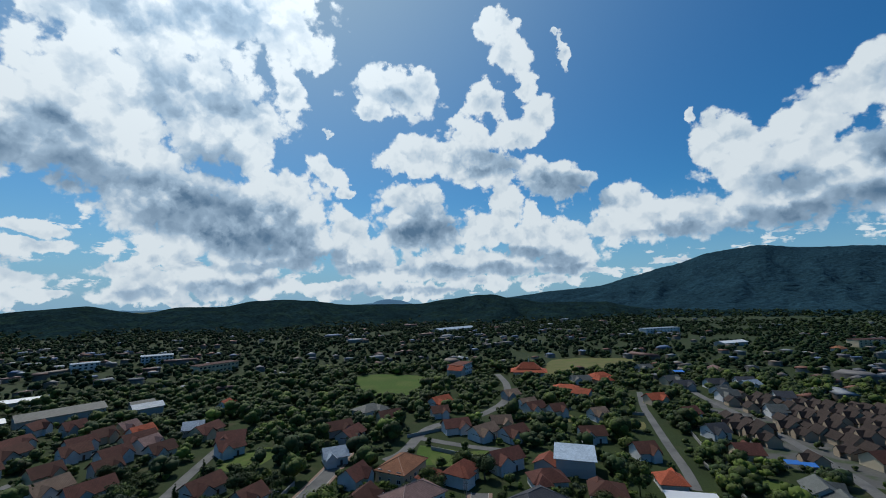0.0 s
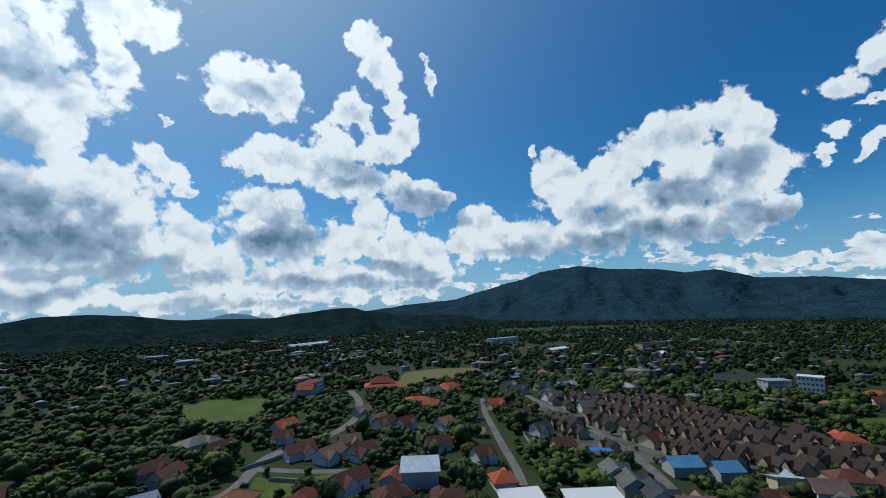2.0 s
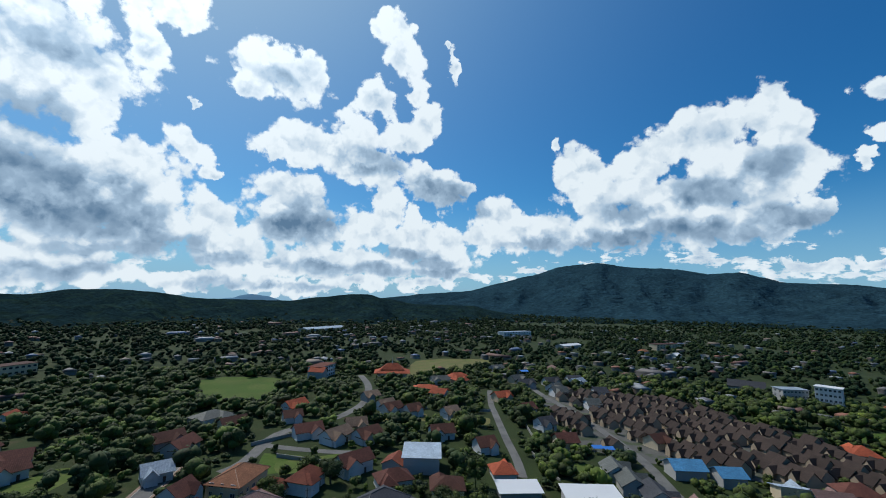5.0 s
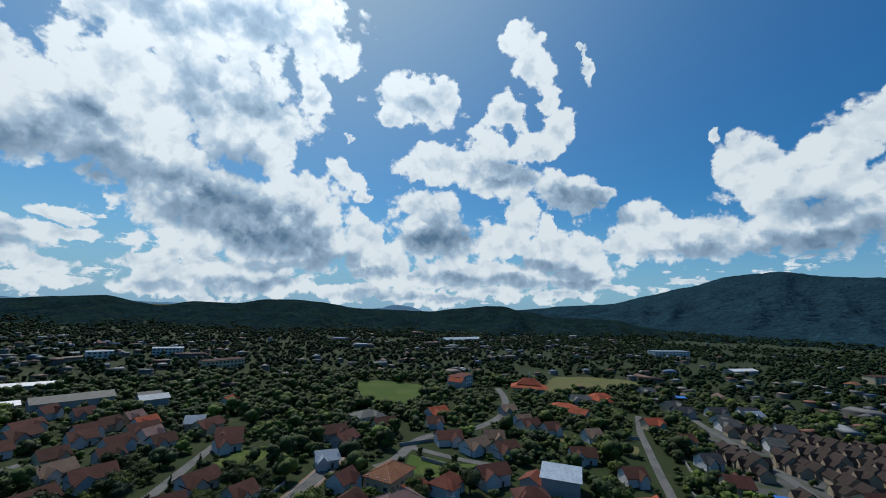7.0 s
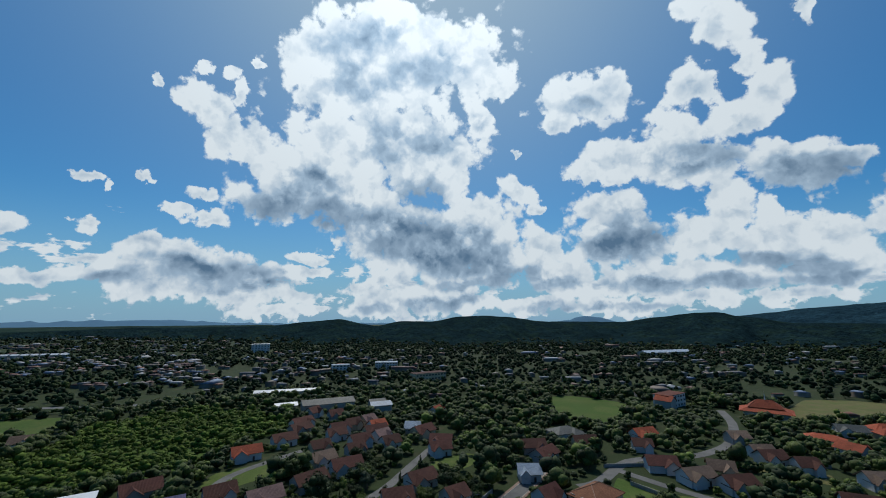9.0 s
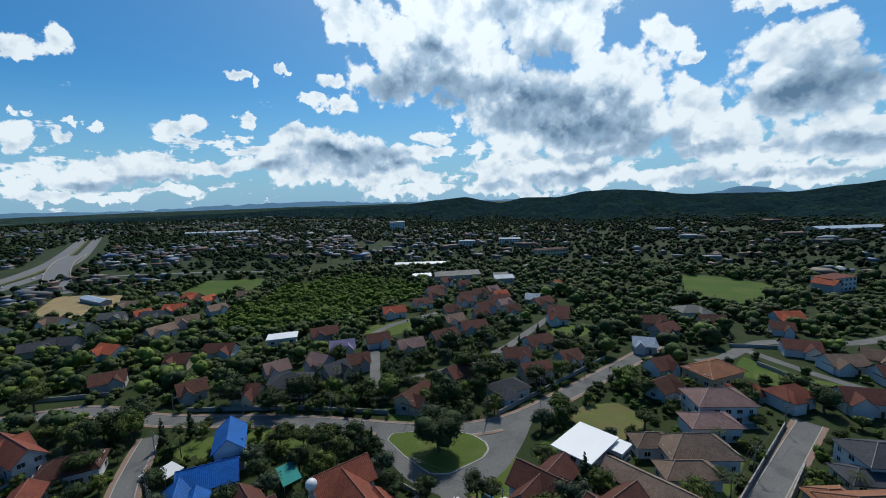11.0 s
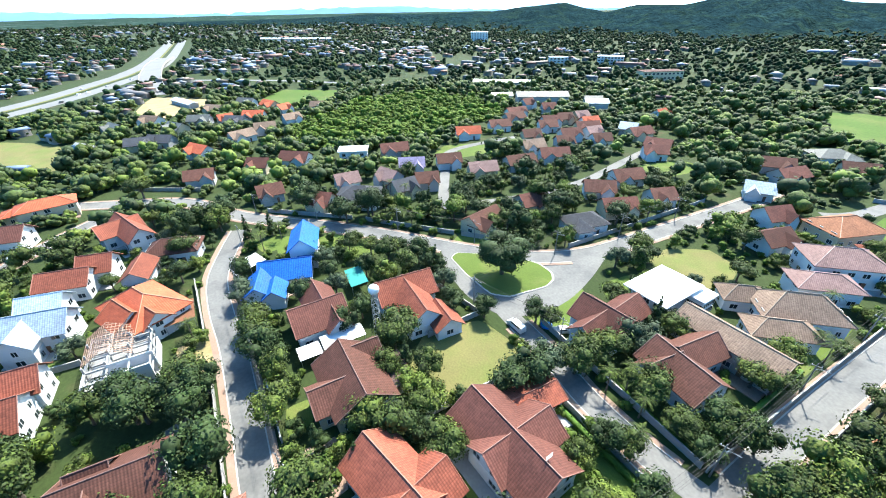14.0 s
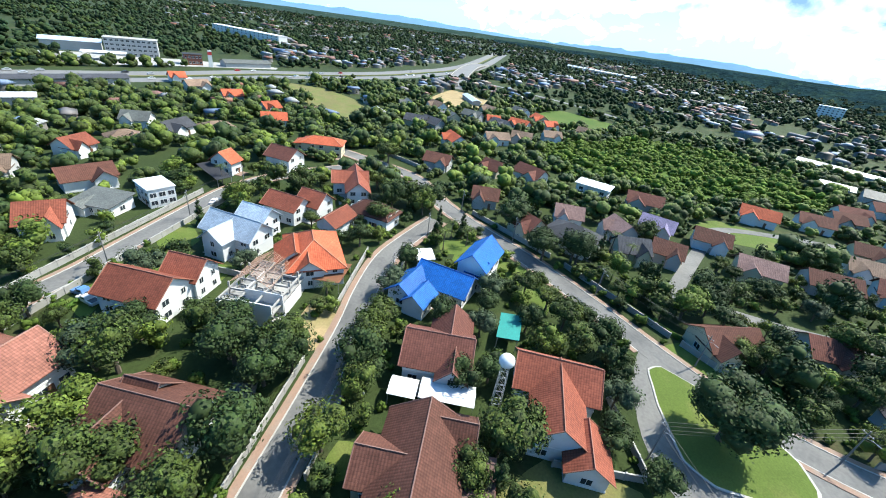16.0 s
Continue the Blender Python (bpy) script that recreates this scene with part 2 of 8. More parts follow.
# low rows of small cumulus near the horizon, all round, and some loose cloud behind
stretch = wnode("ShaderNodeVectorMath", operation="MULTIPLY", ins={0: coords, 1: (1.0, 1.0, 3.2)}).outputs[0]
rows_n = wnoise(stretch, 11.0, 6.0, 0.6).outputs[0]
band = wm("SUBTRACT", 1.0, wm("ABSOLUTE", wm("DIVIDE", wm("SUBTRACT", ele, 4.2), 5.2)))
low = wm("ADD", wm("MULTIPLY_ADD", rows_n, 3.4, -2.02), wm("MULTIPLY", band, 0.45))
behind = wm("MULTIPLY_ADD", wnoise(coords, 2.6, 6.0).outputs[0], 3.0, -2.5)
behind = wm("SUBTRACT", behind, wsmooth(sep[1], -0.55, -0.15))
def heaps(vec):
    """Cauliflower relief of cumulus: rounded cells at two sizes over soft noise."""
    out = None
    for size, share in ((17.0, 0.62), (41.0, 0.30), (95.0, 0.13)):
        v = WN.new("ShaderNodeTexVoronoi")
        v.inputs["Scale"].default_value = size
        WL.new(vec, v.inputs["Vector"])
        d = wm("MULTIPLY", v.outputs["Distance"], -share)
        out = d if out is None else wm("ADD", out, d)
    return out


wobble = wnode("ShaderNodeVectorMath", operation="MULTIPLY_ADD", ins={0: warp_b.outputs["Color"], 1: (0.03, 0.03, 0.03), 2: coords}).outputs[0]
wobble_s = wnode("ShaderNodeVectorMath", operation="ADD", ins={0: wobble, 1: tuple(SUN_DIR * 0.018 + Vector((0, 0, 0.012)))}).outputs[0]
bulge, bulge_s = heaps(wobble), heaps(wobble_s)
fine = wnoise(coords, 26.0, 9.0, 0.6).outputs[0]
puffs = wnoise(coords, 9.0, 3.0, 0.5).outputs[0]
shape = wm("MAXIMUM", wm("MAXIMUM", sums["heap"], low), behind)
dens = wm("ADD", shape, wm("ADD", wm("MULTIPLY_ADD", fine, 0.62, -0.01), wm("MULTIPLY", bulge, 0.88)))
cover = wsmooth(dens, 0.0, 0.20)
thick = wsmooth(dens, 0.1, 0.8)
near_sun = wnode("ShaderNodeVectorMath", operation="DOT_PRODUCT", ins={0: coords, 1: tuple(SUN_DIR)}).outputs["Value"]
glow = wm("POWER", wm("MAXIMUM", near_sun, 0.0), 9.0)
under = wm("ADD", sums["under"], wm("MULTIPLY_ADD", puffs, 0.45, -0.20))
under = wsmooth(wm("ADD", under, wm("MULTIPLY_ADD", bulge, -0.42, -0.20)), -0.05, 0.72)
under = wm("MULTIPLY", wm("MULTIPLY", under, wm("MULTIPLY_ADD", wsmooth(ele, 9.0, 26.0), -0.45, 1.0)), wm("MULTIPLY_ADD", wsmooth(ele, 0.0, 11.0), 0.42, 0.58))
relief = wm("MULTIPLY", wm("SUBTRACT", bulge_s, bulge), 1.15)
dark = wm("ADD", wm("MULTIPLY", under, 0.70), wm("MULTIPLY", wm("MULTIPLY", thick, puffs), 0.20))
dark = wm("ADD", dark, wm("MULTIPLY", relief, wm("MULTIPLY_ADD", thick, 0.55, 0.45)))
dark = wm("ADD", dark, wm("MULTIPLY", wsmooth(low, 0.2, 0.9), 0.18), clamp=True)
ramp = WN.new("ShaderNodeValToRGB")
ramp.color_ramp.elements[0].color, ramp.color_ramp.elements[0].position = (0.90, 0.97, 1.0, 1), 0.0
ramp.color_ramp.elements[1].color, ramp.color_ramp.elements[1].position = (0.125, 0.22, 0.34, 1), 1.0
mid_stop = ramp.color_ramp.elements.new(0.45)
mid_stop.color = (0.44, 0.58, 0.72, 1)
WL.new(dark, ramp.inputs[0])
lit = wnode("ShaderNodeVectorMath", operation="SCALE", ins={0: ramp.outputs[0]})
WL.new(wm("MULTIPLY_ADD", glow, 0.9, 1.34), lit.inputs["Scale"])
# thin bright veil towards the horizon and round the sun
veil = WN.new("ShaderNodeMix")
veil.data_type = "RGBA"
WL.new(wm("ADD", wm("MULTIPLY", wm("SUBTRACT", 1.0, wsmooth(ele, -1.5, 15.0)), 0.80), wm("MULTIPLY", wm("POWER", wm("MAXIMUM", near_sun, 0.0), 3.4), 0.66), clamp=True), veil.inputs["Factor"])
cool = wnode("ShaderNodeVectorMath", operation="MULTIPLY", ins={0: hue.outputs[0], 1: (0.50, 1.0, 1.20)})
WL.new(cool.outputs[0], veil.inputs["A"])
veil.inputs["B"].default_value = (0.40, 0.68, 0.95, 1)
# brightness of the air close to the sun
halo = WN.new("ShaderNodeMix")
halo.data_type = "RGBA"
WL.new(wm("MULTIPLY", wm("POWER", wm("MAXIMUM", near_sun, 0.0), 11.0), 0.60), halo.inputs["Factor"])
WL.new(veil.outputs["Result"], halo.inputs["A"])
halo.inputs["B"].default_value = (0.86, 0.96, 1.0, 1)
both = WN.new("ShaderNodeMix")
both.data_type = "RGBA"
WL.new(cover, both.inputs["Factor"])
WL.new(halo.outputs["Result"], both.inputs["A"])
WL.new(lit.outputs[0], both.inputs["B"])
back = WN.new("ShaderNodeBackground")
WL.new(both.outputs["Result"], back.inputs["Color"])
back.inputs["Strength"].default_value = 0.95
WL.new(back.outputs[0], WN.new("ShaderNodeOutputWorld").inputs[0])


# ---- materials ----
TONE = 0.70  # all paints and soils are a little darker than fresh samples


def material(name, base, rough=0.8, spots=None, vary=(0.25, 0.15), scales=(0.15, 3.0), rand="", amount=0.25,
             bump=0.0, bump_scale=8.0, metal=0.0, spot_at=(0.5, 0.65), spot_scale=0.4, glow=0.0, spec=0.5):
    """Base colour with variation at two scales, per-piece variation, spots of a second colour and fine relief."""
    m = bpy.data.materials.new(name)
    m.use_nodes = True
    nodes, links = m.node_tree.nodes, m.node_tree.links
    bsdf = nodes["Principled BSDF"]
    geo = nodes.new("ShaderNodeNewGeometry")

    def noise_at(scale, detail=4.0):
        n = nodes.new("ShaderNodeTexNoise")
        n.inputs["Scale"].default_value, n.inputs["Detail"].default_value = scale, detail
        links.new(geo.outputs["Position"], n.inputs["Vector"])
        return n.outputs[0]

    def math2(op, a, b, c=0.0):
        n = nodes.new("ShaderNodeMath")
        n.operation = op
        for i, v in enumerate((a, b, c)):
            if hasattr(v, "is_output"):
                links.new(v, n.inputs[i])
            else:
                n.inputs[i].default_value = v
        return n.outputs[0]

    f = math2("MULTIPLY_ADD", noise_at(scales[0]), 2.4 * vary[0], 1 - 1.2 * vary[0])
    f = math2("MULTIPLY", f, math2("MULTIPLY_ADD", noise_at(scales[1]), 2.4 * vary[1], 1 - 1.2 * vary[1]))
    if rand:
        r = geo.outputs["Random Per Island"] if rand == "island" else nodes.new("ShaderNodeObjectInfo").outputs["Random"]
        f = math2("MULTIPLY", f, math2("MULTIPLY_ADD", r, 2 * amount, 1 - amount))
    colour = nodes.new("ShaderNodeRGB")
    colour.outputs[0].default_value = (*(c * TONE for c in base), 1)
    col = colour.outputs[0]
    if spots:
        mix = nodes.new("ShaderNodeMix")
        mix.data_type = "RGBA"
        s = nodes.new("ShaderNodeMapRange")
        s.inputs["From Min"].default_value, s.inputs["From Max"].default_value = spot_at
        links.new(noise_at(spot_scale, 6.0), s.inputs["Value"])
        links.new(s.outputs[0], mix.inputs["Factor"])
        links.new(col, mix.inputs["A"])
        mix.inputs["B"].default_value = (*(c * TONE for c in spots), 1)
        col = mix.outputs["Result"]
    sc = nodes.new("ShaderNodeVectorMath")
    sc.operation = "SCALE"
    links.new(col, sc.inputs[0])
    links.new(f, sc.inputs["Scale"])
    links.new(sc.outputs[0], bsdf.inputs["Base Color"])
    bsdf.inputs["Roughness"].default_value, bsdf.inputs["Metallic"].default_value = rough, metal
    bsdf.inputs["Specular IOR Level"].default_value = spec
    if glow:
        links.new(sc.outputs[0], bsdf.inputs["Emission Color"])
        bsdf.inputs["Emission Strength"].default_value = glow
    if bump:
        b = nodes.new("ShaderNodeBump")
        b.inputs["Strength"].default_value, b.inputs["Distance"].default_value = 0.8, bump
        links.new(noise_at(bump_scale), b.inputs["Height"])
        links.new(b.outputs[0], bsdf.inputs["Normal"])
    return m


def tile_material(name, base, rough=0.85):
    """Pressed roof tiles: ribs down the slope, courses across, each tile a little different, weathered in patches."""
    m = material(name, base, rough, vary=(0.32, 0.22), scales=(0.22, 1.6), rand="object", amount=0.2, spec=0.2)
    nodes, links = m.node_tree.nodes, m.node_tree.links
    bsdf = nodes["Principled BSDF"]
    uv = nodes.new("ShaderNodeUVMap")
    sep_uv = nodes.new("ShaderNodeSeparateXYZ")
    links.new(uv.outputs[0], sep_uv.inputs[0])

    def math2(op, a, b, c=0.0):
        n = nodes.new("ShaderNodeMath")
        n.operation = op
        for i, v in enumerate((a, b, c)):
            if hasattr(v, "is_output"):
                links.new(v, n.inputs[i])
            else:
                n.inputs[i].default_value = v
        return n.outputs[0]

    u, v = sep_uv.outputs[0], sep_uv.outputs[1]
    ribs = math2("SINE", math2("MULTIPLY", u, 2 * math.pi / 0.45), 0)
    course = math2("FRACT", math2("DIVIDE", v, 0.42), 0)
    cell = nodes.new("ShaderNodeCombineXYZ")
    links.new(math2("FLOOR", math2("DIVIDE", u, 0.45), 0), cell.inputs[0])
    links.new(math2("FLOOR", math2("DIVIDE", v, 0.42), 0), cell.inputs[1])
    wn = nodes.new("ShaderNodeTexWhiteNoise")
    links.new(cell.outputs[0], wn.inputs["Vector"])
    old = bsdf.inputs["Base Color"].links[0].from_socket
    k = math2("MULTIPLY_ADD", wn.outputs["Value"], 0.3, 0.85)
    edge = nodes.new("ShaderNodeMapRange")
    edge.inputs["From Min"].default_value, edge.inputs["From Max"].default_value = 0.0, 0.3
    edge.inputs["To Min"].default_value, edge.inputs["To Max"].default_value = 0.62, 1.0
    links.new(course, edge.inputs["Value"])
    k = math2("MULTIPLY", k, edge.outputs[0])
    k = math2("MULTIPLY", k, math2("MULTIPLY_ADD", ribs, 0.10, 0.95))
    sc = nodes.new("ShaderNodeVectorMath")
    sc.operation = "SCALE"
    links.new(old, sc.inputs[0])
    links.new(k, sc.inputs["Scale"])
    links.new(sc.outputs[0], bsdf.inputs["Base Color"])
    b = nodes.new("ShaderNodeBump")
    b.inputs["Strength"].default_value, b.inputs["Distance"].default_value = 0.7, 0.03
    links.new(math2("ADD", math2("MULTIPLY", ribs, 0.6), course), b.inputs["Height"])
    links.new(b.outputs[0], bsdf.inputs["Normal"])
    return m


def palette_material(name, colours, rough=0.7, weights=None):
    """One of several colours for each separate piece of a joined mesh."""
    m = material(name, colours[0], rough, vary=(0.1, 0.12), scales=(0.1, 1.2))
    nodes, links = m.node_tree.nodes, m.node_tree.links
    geo = nodes.new("ShaderNodeNewGeometry")
    r = nodes.new("ShaderNodeValToRGB")
    r.color_ramp.interpolation = "CONSTANT"
    n = len(colours)
    for i, c in enumerate(colours):
        e = r.color_ramp.elements[i] if i < 2 else r.color_ramp.elements.new(i / n)
        e.position, e.color = i / n, (*(v * TONE for v in c), 1)
    links.new(geo.outputs["Random Per Island"], r.inputs[0])
    sc = [x for x in nodes if x.type == "VECT_MATH"][0]
    links.new(r.outputs[0], sc.inputs[0])
    return m


ROOF = {
    "red": tile_material("roof_tile_red", (0.275, 0.082, 0.050)),
    "orange": tile_material("roof_tile_orange", (0.47, 0.110, 0.052)),
    "redbrown": tile_material("roof_tile_red_brown", (0.145, 0.055, 0.041)),
    "brown": tile_material("roof_tile_brown", (0.125, 0.052, 0.037)),
    "rust": tile_material("roof_tile_rust", (0.31, 0.135, 0.072)),
    "terracotta": tile_material("roof_tile_terracotta", (0.26, 0.110, 0.080)),
    "tan": tile_material("roof_tile_tan", (0.235, 0.160, 0.115)),
    "pink": tile_material("roof_tile_pink", (0.27, 0.168, 0.150)),
    "purple": tile_material("roof_tile_purple", (0.24, 0.21, 0.33)),
    "blue": tile_material("roof_tile_blue", (0.015, 0.125, 0.44), 0.5),
    "skyblue": tile_material("roof_sheet_sky_blue", (0.10, 0.30, 0.52), 0.5),
    "paleblue": tile_material("roof_sheet_pale_blue", (0.44, 0.53, 0.63), 0.5),
    "slate": tile_material("roof_tile_slate", (0.066, 0.069, 0.080)),
    "grey": tile_material("roof_sheet_grey", (0.125, 0.132, 0.122), 0.6),
    "darkbrown": tile_material("roof_tile_dark_brown", (0.062, 0.043, 0.036)),
    "white": material("roof_sheet_white", (0.80, 0.81, 0.82), 0.5, vary=(0.05, 0.05)),
}
WALL = {
    "white": material("wall_paint_white", (0.74, 0.75, 0.75), 0.8, vary=(0.08, 0.06), spots=(0.55, 0.54, 0.50), spot_at=(0.55, 0.85)),
    "cream": material("wall_paint_cream", (0.66, 0.55, 0.38), 0.8, vary=(0.08, 0.06)),
    "paleblue": material("wall_paint_pale_blue", (0.50, 0.62, 0.74), 0.8, vary=(0.08, 0.06)),
    "grey": material("wall_paint_grey", (0.45, 0.45, 0.44), 0.8, vary=(0.10, 0.06)),
    "brick": material("wall_brick_red", (0.24, 0.085, 0.055), 0.85, vary=(0.12, 0.2), scales=(0.4, 6.0)),
    "tan": material("wall_render_tan", (0.46, 0.36, 0.25), 0.85, vary=(0.1, 0.08)),
    "yellow": material("wall_paint_yellow", (0.70, 0.55, 0.25), 0.8, vary=(0.08, 0.06)),
}
RIDGE = {k: material("ridge_cap_" + k, tuple(c * 0.80 for c in v), 0.6) for k, v in {
    "red": (0.40, 0.15, 0.09), "orange": (0.52, 0.22, 0.12), "redbrown": (0.32, 0.14, 0.1), "brown": (0.25, 0.13, 0.1),
    "rust": (0.42, 0.22, 0.13), "terracotta": (0.42, 0.22, 0.16), "tan": (0.36, 0.26, 0.18), "pink": (0.44, 0.3, 0.27), "purple": (0.3, 0.27, 0.38),
    "blue": (0.04, 0.17, 0.6), "paleblue": (0.5, 0.58, 0.66), "slate": (0.14, 0.145, 0.16), "grey": (0.36, 0.36, 0.35),
    "darkbrown": (0.10, 0.075, 0.065), "white": (0.7, 0.7, 0.7)}.items()}
GRASS = material("grass", (0.032, 0.050, 0.013), 0.95, spots=(0.070, 0.064, 0.030), spot_at=(0.57, 0.75), spot_scale=0.09,
                 vary=(0.35, 0.45), scales=(0.05, 1.4), bump=0.05, bump_scale=4.0, spec=0.2)
LAWN = material("lawn", (0.092, 0.135, 0.025), 0.95, spots=(0.16, 0.17, 0.05), spot_at=(0.5, 0.8), spot_scale=0.16,
                vary=(0.18, 0.35), scales=(0.12, 3.5), bump=0.03, bump_scale=9.0, spec=0.2)
MEADOW = material("meadow_grass", (0.066, 0.118, 0.015), 0.95, spots=(0.12, 0.14, 0.035), spot_at=(0.45, 0.8), spot_scale=0.05,
                  vary=(0.2, 0.3), scales=(0.03, 0.6), spec=0.2)
DRY = material("dry_grass", (0.17, 0.155, 0.058), 0.95, spots=(0.13, 0.155, 0.04), spot_at=(0.42, 0.66), spot_scale=0.11,
               vary=(0.22, 0.3), scales=(0.08, 2.5), bump=0.03, bump_scale=7.0, spec=0.2)
STRAW = material("straw_soil", (0.36, 0.27, 0.14), 0.95, spots=(0.24, 0.21, 0.09), spot_at=(0.5, 0.75), spot_scale=0.12,
                 vary=(0.2, 0.25), scales=(0.1, 2.0), spec=0.2)
ASPHALT = material("road_concrete", (0.158, 0.154, 0.147), 0.9, spots=(0.105, 0.104, 0.102), spot_at=(0.48, 0.68), spot_scale=0.14, vary=(0.28, 0.28), scales=(0.06, 1.4))
HIGHWAY = material("highway_concrete", (0.175, 0.173, 0.17), 0.9, vary=(0.18, 0.12), scales=(0.06, 1.2))
YARD = material("yard_paving", (0.10, 0.097, 0.088), 0.9, spots=(0.05, 0.07, 0.025), spot_at=(0.5, 0.62), spot_scale=0.12, vary=(0.3, 0.3), scales=(0.1, 1.0))
PAVING = material("verge_brick", (0.28, 0.18, 0.13), 0.9, spots=(0.25, 0.20, 0.16), spot_at=(0.5, 0.75), vary=(0.2, 0.25), scales=(0.3, 4.0))
KERB = material("kerb_concrete", (0.40, 0.39, 0.36), 0.9, vary=(0.25, 0.2), scales=(0.3, 2.5))
CONCRETE = material("concrete", (0.36, 0.35, 0.33), 0.9, vary=(0.2, 0.15), scales=(0.3, 2.0))
POLE = material("pole_concrete", (0.20, 0.195, 0.185), 0.9, vary=(0.2, 0.15), scales=(0.3, 2.0))
WALLING = material("boundary_wall_paint", (0.36, 0.355, 0.335), 0.85, spots=(0.30, 0.29, 0.26), spot_at=(0.5, 0.75), vary=(0.15, 0.1))
PANE = material("window_glass", (0.035, 0.045, 0.055), 0.08, vary=(0.2, 0.1), rand="object", amount=0.4)
FRAME_WHITE = material("window_frame_white", (0.72, 0.72, 0.70), 0.6, vary=(0.05, 0.05))
DOOR_WOOD = material("door_wood", (0.16, 0.08, 0.045), 0.6, vary=(0.2, 0.2))
BARK = material("bark", (0.13, 0.10, 0.075), 0.95, vary=(0.25, 0.3), scales=(0.5, 6.0))
LEAF = material("leaves", (0.047, 0.072, 0.011), 0.75, rand="island", amount=0.5, vary=(0.55, 0.8), scales=(0.11, 1.3), spec=0.25,
                spots=(0.115, 0.150, 0.018), spot_at=(0.50, 0.70), spot_scale=0.085, bump=0.35, bump_scale=1.6)
LEAF_DARK = material("leaves_dark", (0.030, 0.054, 0.011), 0.75, rand="island", amount=0.4, vary=(0.4, 0.4), scales=(0.15, 0.9), spec=0.25)
LEAF_LIGHT = material("leaves_light", (0.110, 0.155, 0.020), 0.75, rand="island", amount=0.4, vary=(0.4, 0.3), scales=(0.15, 0.8), spec=0.25)
LEAF_GREY = material("leaves_grey_green", (0.060, 0.088, 0.042), 0.75, rand="island", amount=0.4, vary=(0.4, 0.3), scales=(0.15, 0.8), spec=0.25)
# far trees only: leaf colour turned bluer to stand for haze
WOODS = material("woodland_leaves", (0.022, 0.042, 0.017), 0.85, rand="island", amount=0.55, vary=(0.6, 0.85), scales=(0.028, 0.55), spec=0.1,
                 spots=(0.062, 0.085, 0.020), spot_at=(0.5, 0.72), spot_scale=0.03, bump=0.9, bump_scale=0.8)
SCRUB = material("scrub_leaves", (0.100, 0.150, 0.020), 0.85, rand="island", amount=0.45, vary=(0.45, 0.4), scales=(0.035, 0.5), spec=0.15, bump=0.3, bump_scale=1.6)
SHRUB = material("shrub_leaves", (0.074, 0.118, 0.016), 0.85, rand="island", amount=0.4, vary=(0.4, 0.4), scales=(0.04, 0.8), spec=0.2)
HEDGE = material("hedge_leaves", (0.070, 0.135, 0.018), 0.8, rand="island", amount=0.4, vary=(0.3, 0.3), spec=0.2)
# forest green pushed dark and blue: cloud shade and haze put into the colour
HILL = material("hill_forest_hazed", (0.0135, 0.031, 0.036), 0.95, vary=(0.5, 0.95), scales=(0.010, 0.09), spots=(0.022, 0.044, 0.036), spot_at=(0.48, 0.66), spot_scale=0.018, bump=11.0, bump_scale=0.10, spec=0.0)
# the blue here is distance haze painted into the forest colour
PEAK = material("mountain_forest_hazed", (0.024, 0.058, 0.080), 0.95, vary=(0.35, 0.7), scales=(0.004, 0.045), bump=24.0, bump_scale=0.04, spec=0.0)
# pale haze painted as blue, with emission added to brighten the ridges
FAR_BLUE = material("distant_ridge_haze_glow", (0.10, 0.19, 0.28), 0.95, vary=(0.1, 0.1), scales=(0.002, 0.01), glow=0.6, spec=0.0)
METAL = material("galvanised_metal", (0.45, 0.46, 0.47), 0.45, metal=0.6, vary=(0.1, 0.1))
DARK_METAL = material("dark_metal", (0.06, 0.06, 0.065), 0.5, metal=0.4)
CABLE = material("cable_black", (0.02, 0.02, 0.02), 0.6)
WATER = material("pool_water", (0.06, 0.45, 0.52), 0.05, vary=(0.1, 0.1), bump=0.01, bump_scale=3.0)
TEAL = material("shade_net_teal", (0.012, 0.23, 0.20), 0.8, vary=(0.25, 0.3))
BLUE_SHEET = material("tarpaulin_blue", (0.03, 0.2, 0.65), 0.6)
TIMBER = material("bare_timber", (0.42, 0.26, 0.18), 0.9, vary=(0.2, 0.2))
WHITE_PAINT = material("white_paint", (0.78, 0.78, 0.77), 0.5, vary=(0.05, 0.05))
TYRE = material("tyre_rubber", (0.02, 0.02, 0.02), 0.9)
FAR_ROOFS = palette_material("town_roofs", [(0.20, 0.20, 0.20), (0.30, 0.31, 0.32), (0.15, 0.066, 0.048), (0.25, 0.095, 0.055),
                                            (0.12, 0.12, 0.135), (0.20, 0.15, 0.115), (0.40, 0.41, 0.42), (0.17, 0.08, 0.065), (0.13, 0.19, 0.30), (0.17, 0.155, 0.15)])
# blue-green base has the haze over the plain mixed into it
PLAIN = material("far_plain_woods_hazed", (0.030, 0.055, 0.045), 0.95, spots=(0.09, 0.11, 0.10), spot_at=(0.56, 0.68), spot_scale=0.012,
                 vary=(0.5, 0.5), scales=(0.004, 0.03), spec=0.0)
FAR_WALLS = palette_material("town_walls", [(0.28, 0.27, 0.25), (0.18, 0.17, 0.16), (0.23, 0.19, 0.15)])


# ---- helpers for geometry ----
def mesh_of(name, verts, faces, mat, uvs=None, smooth=False):
    me = bpy.data.meshes.new(name)
    me.from_pydata([tuple(v) for v in verts], [], [tuple(f) for f in faces])
    if uvs is not None:
        layer = me.uv_layers.new(name="UVMap")
        layer.data.foreach_set("uv", [c for f in uvs for p in f for c in p])
    me.materials.append(mat)
    if smooth:
        me.polygons.foreach_set("use_smooth", [True] * len(me.polygons))
    me.update()
    return me


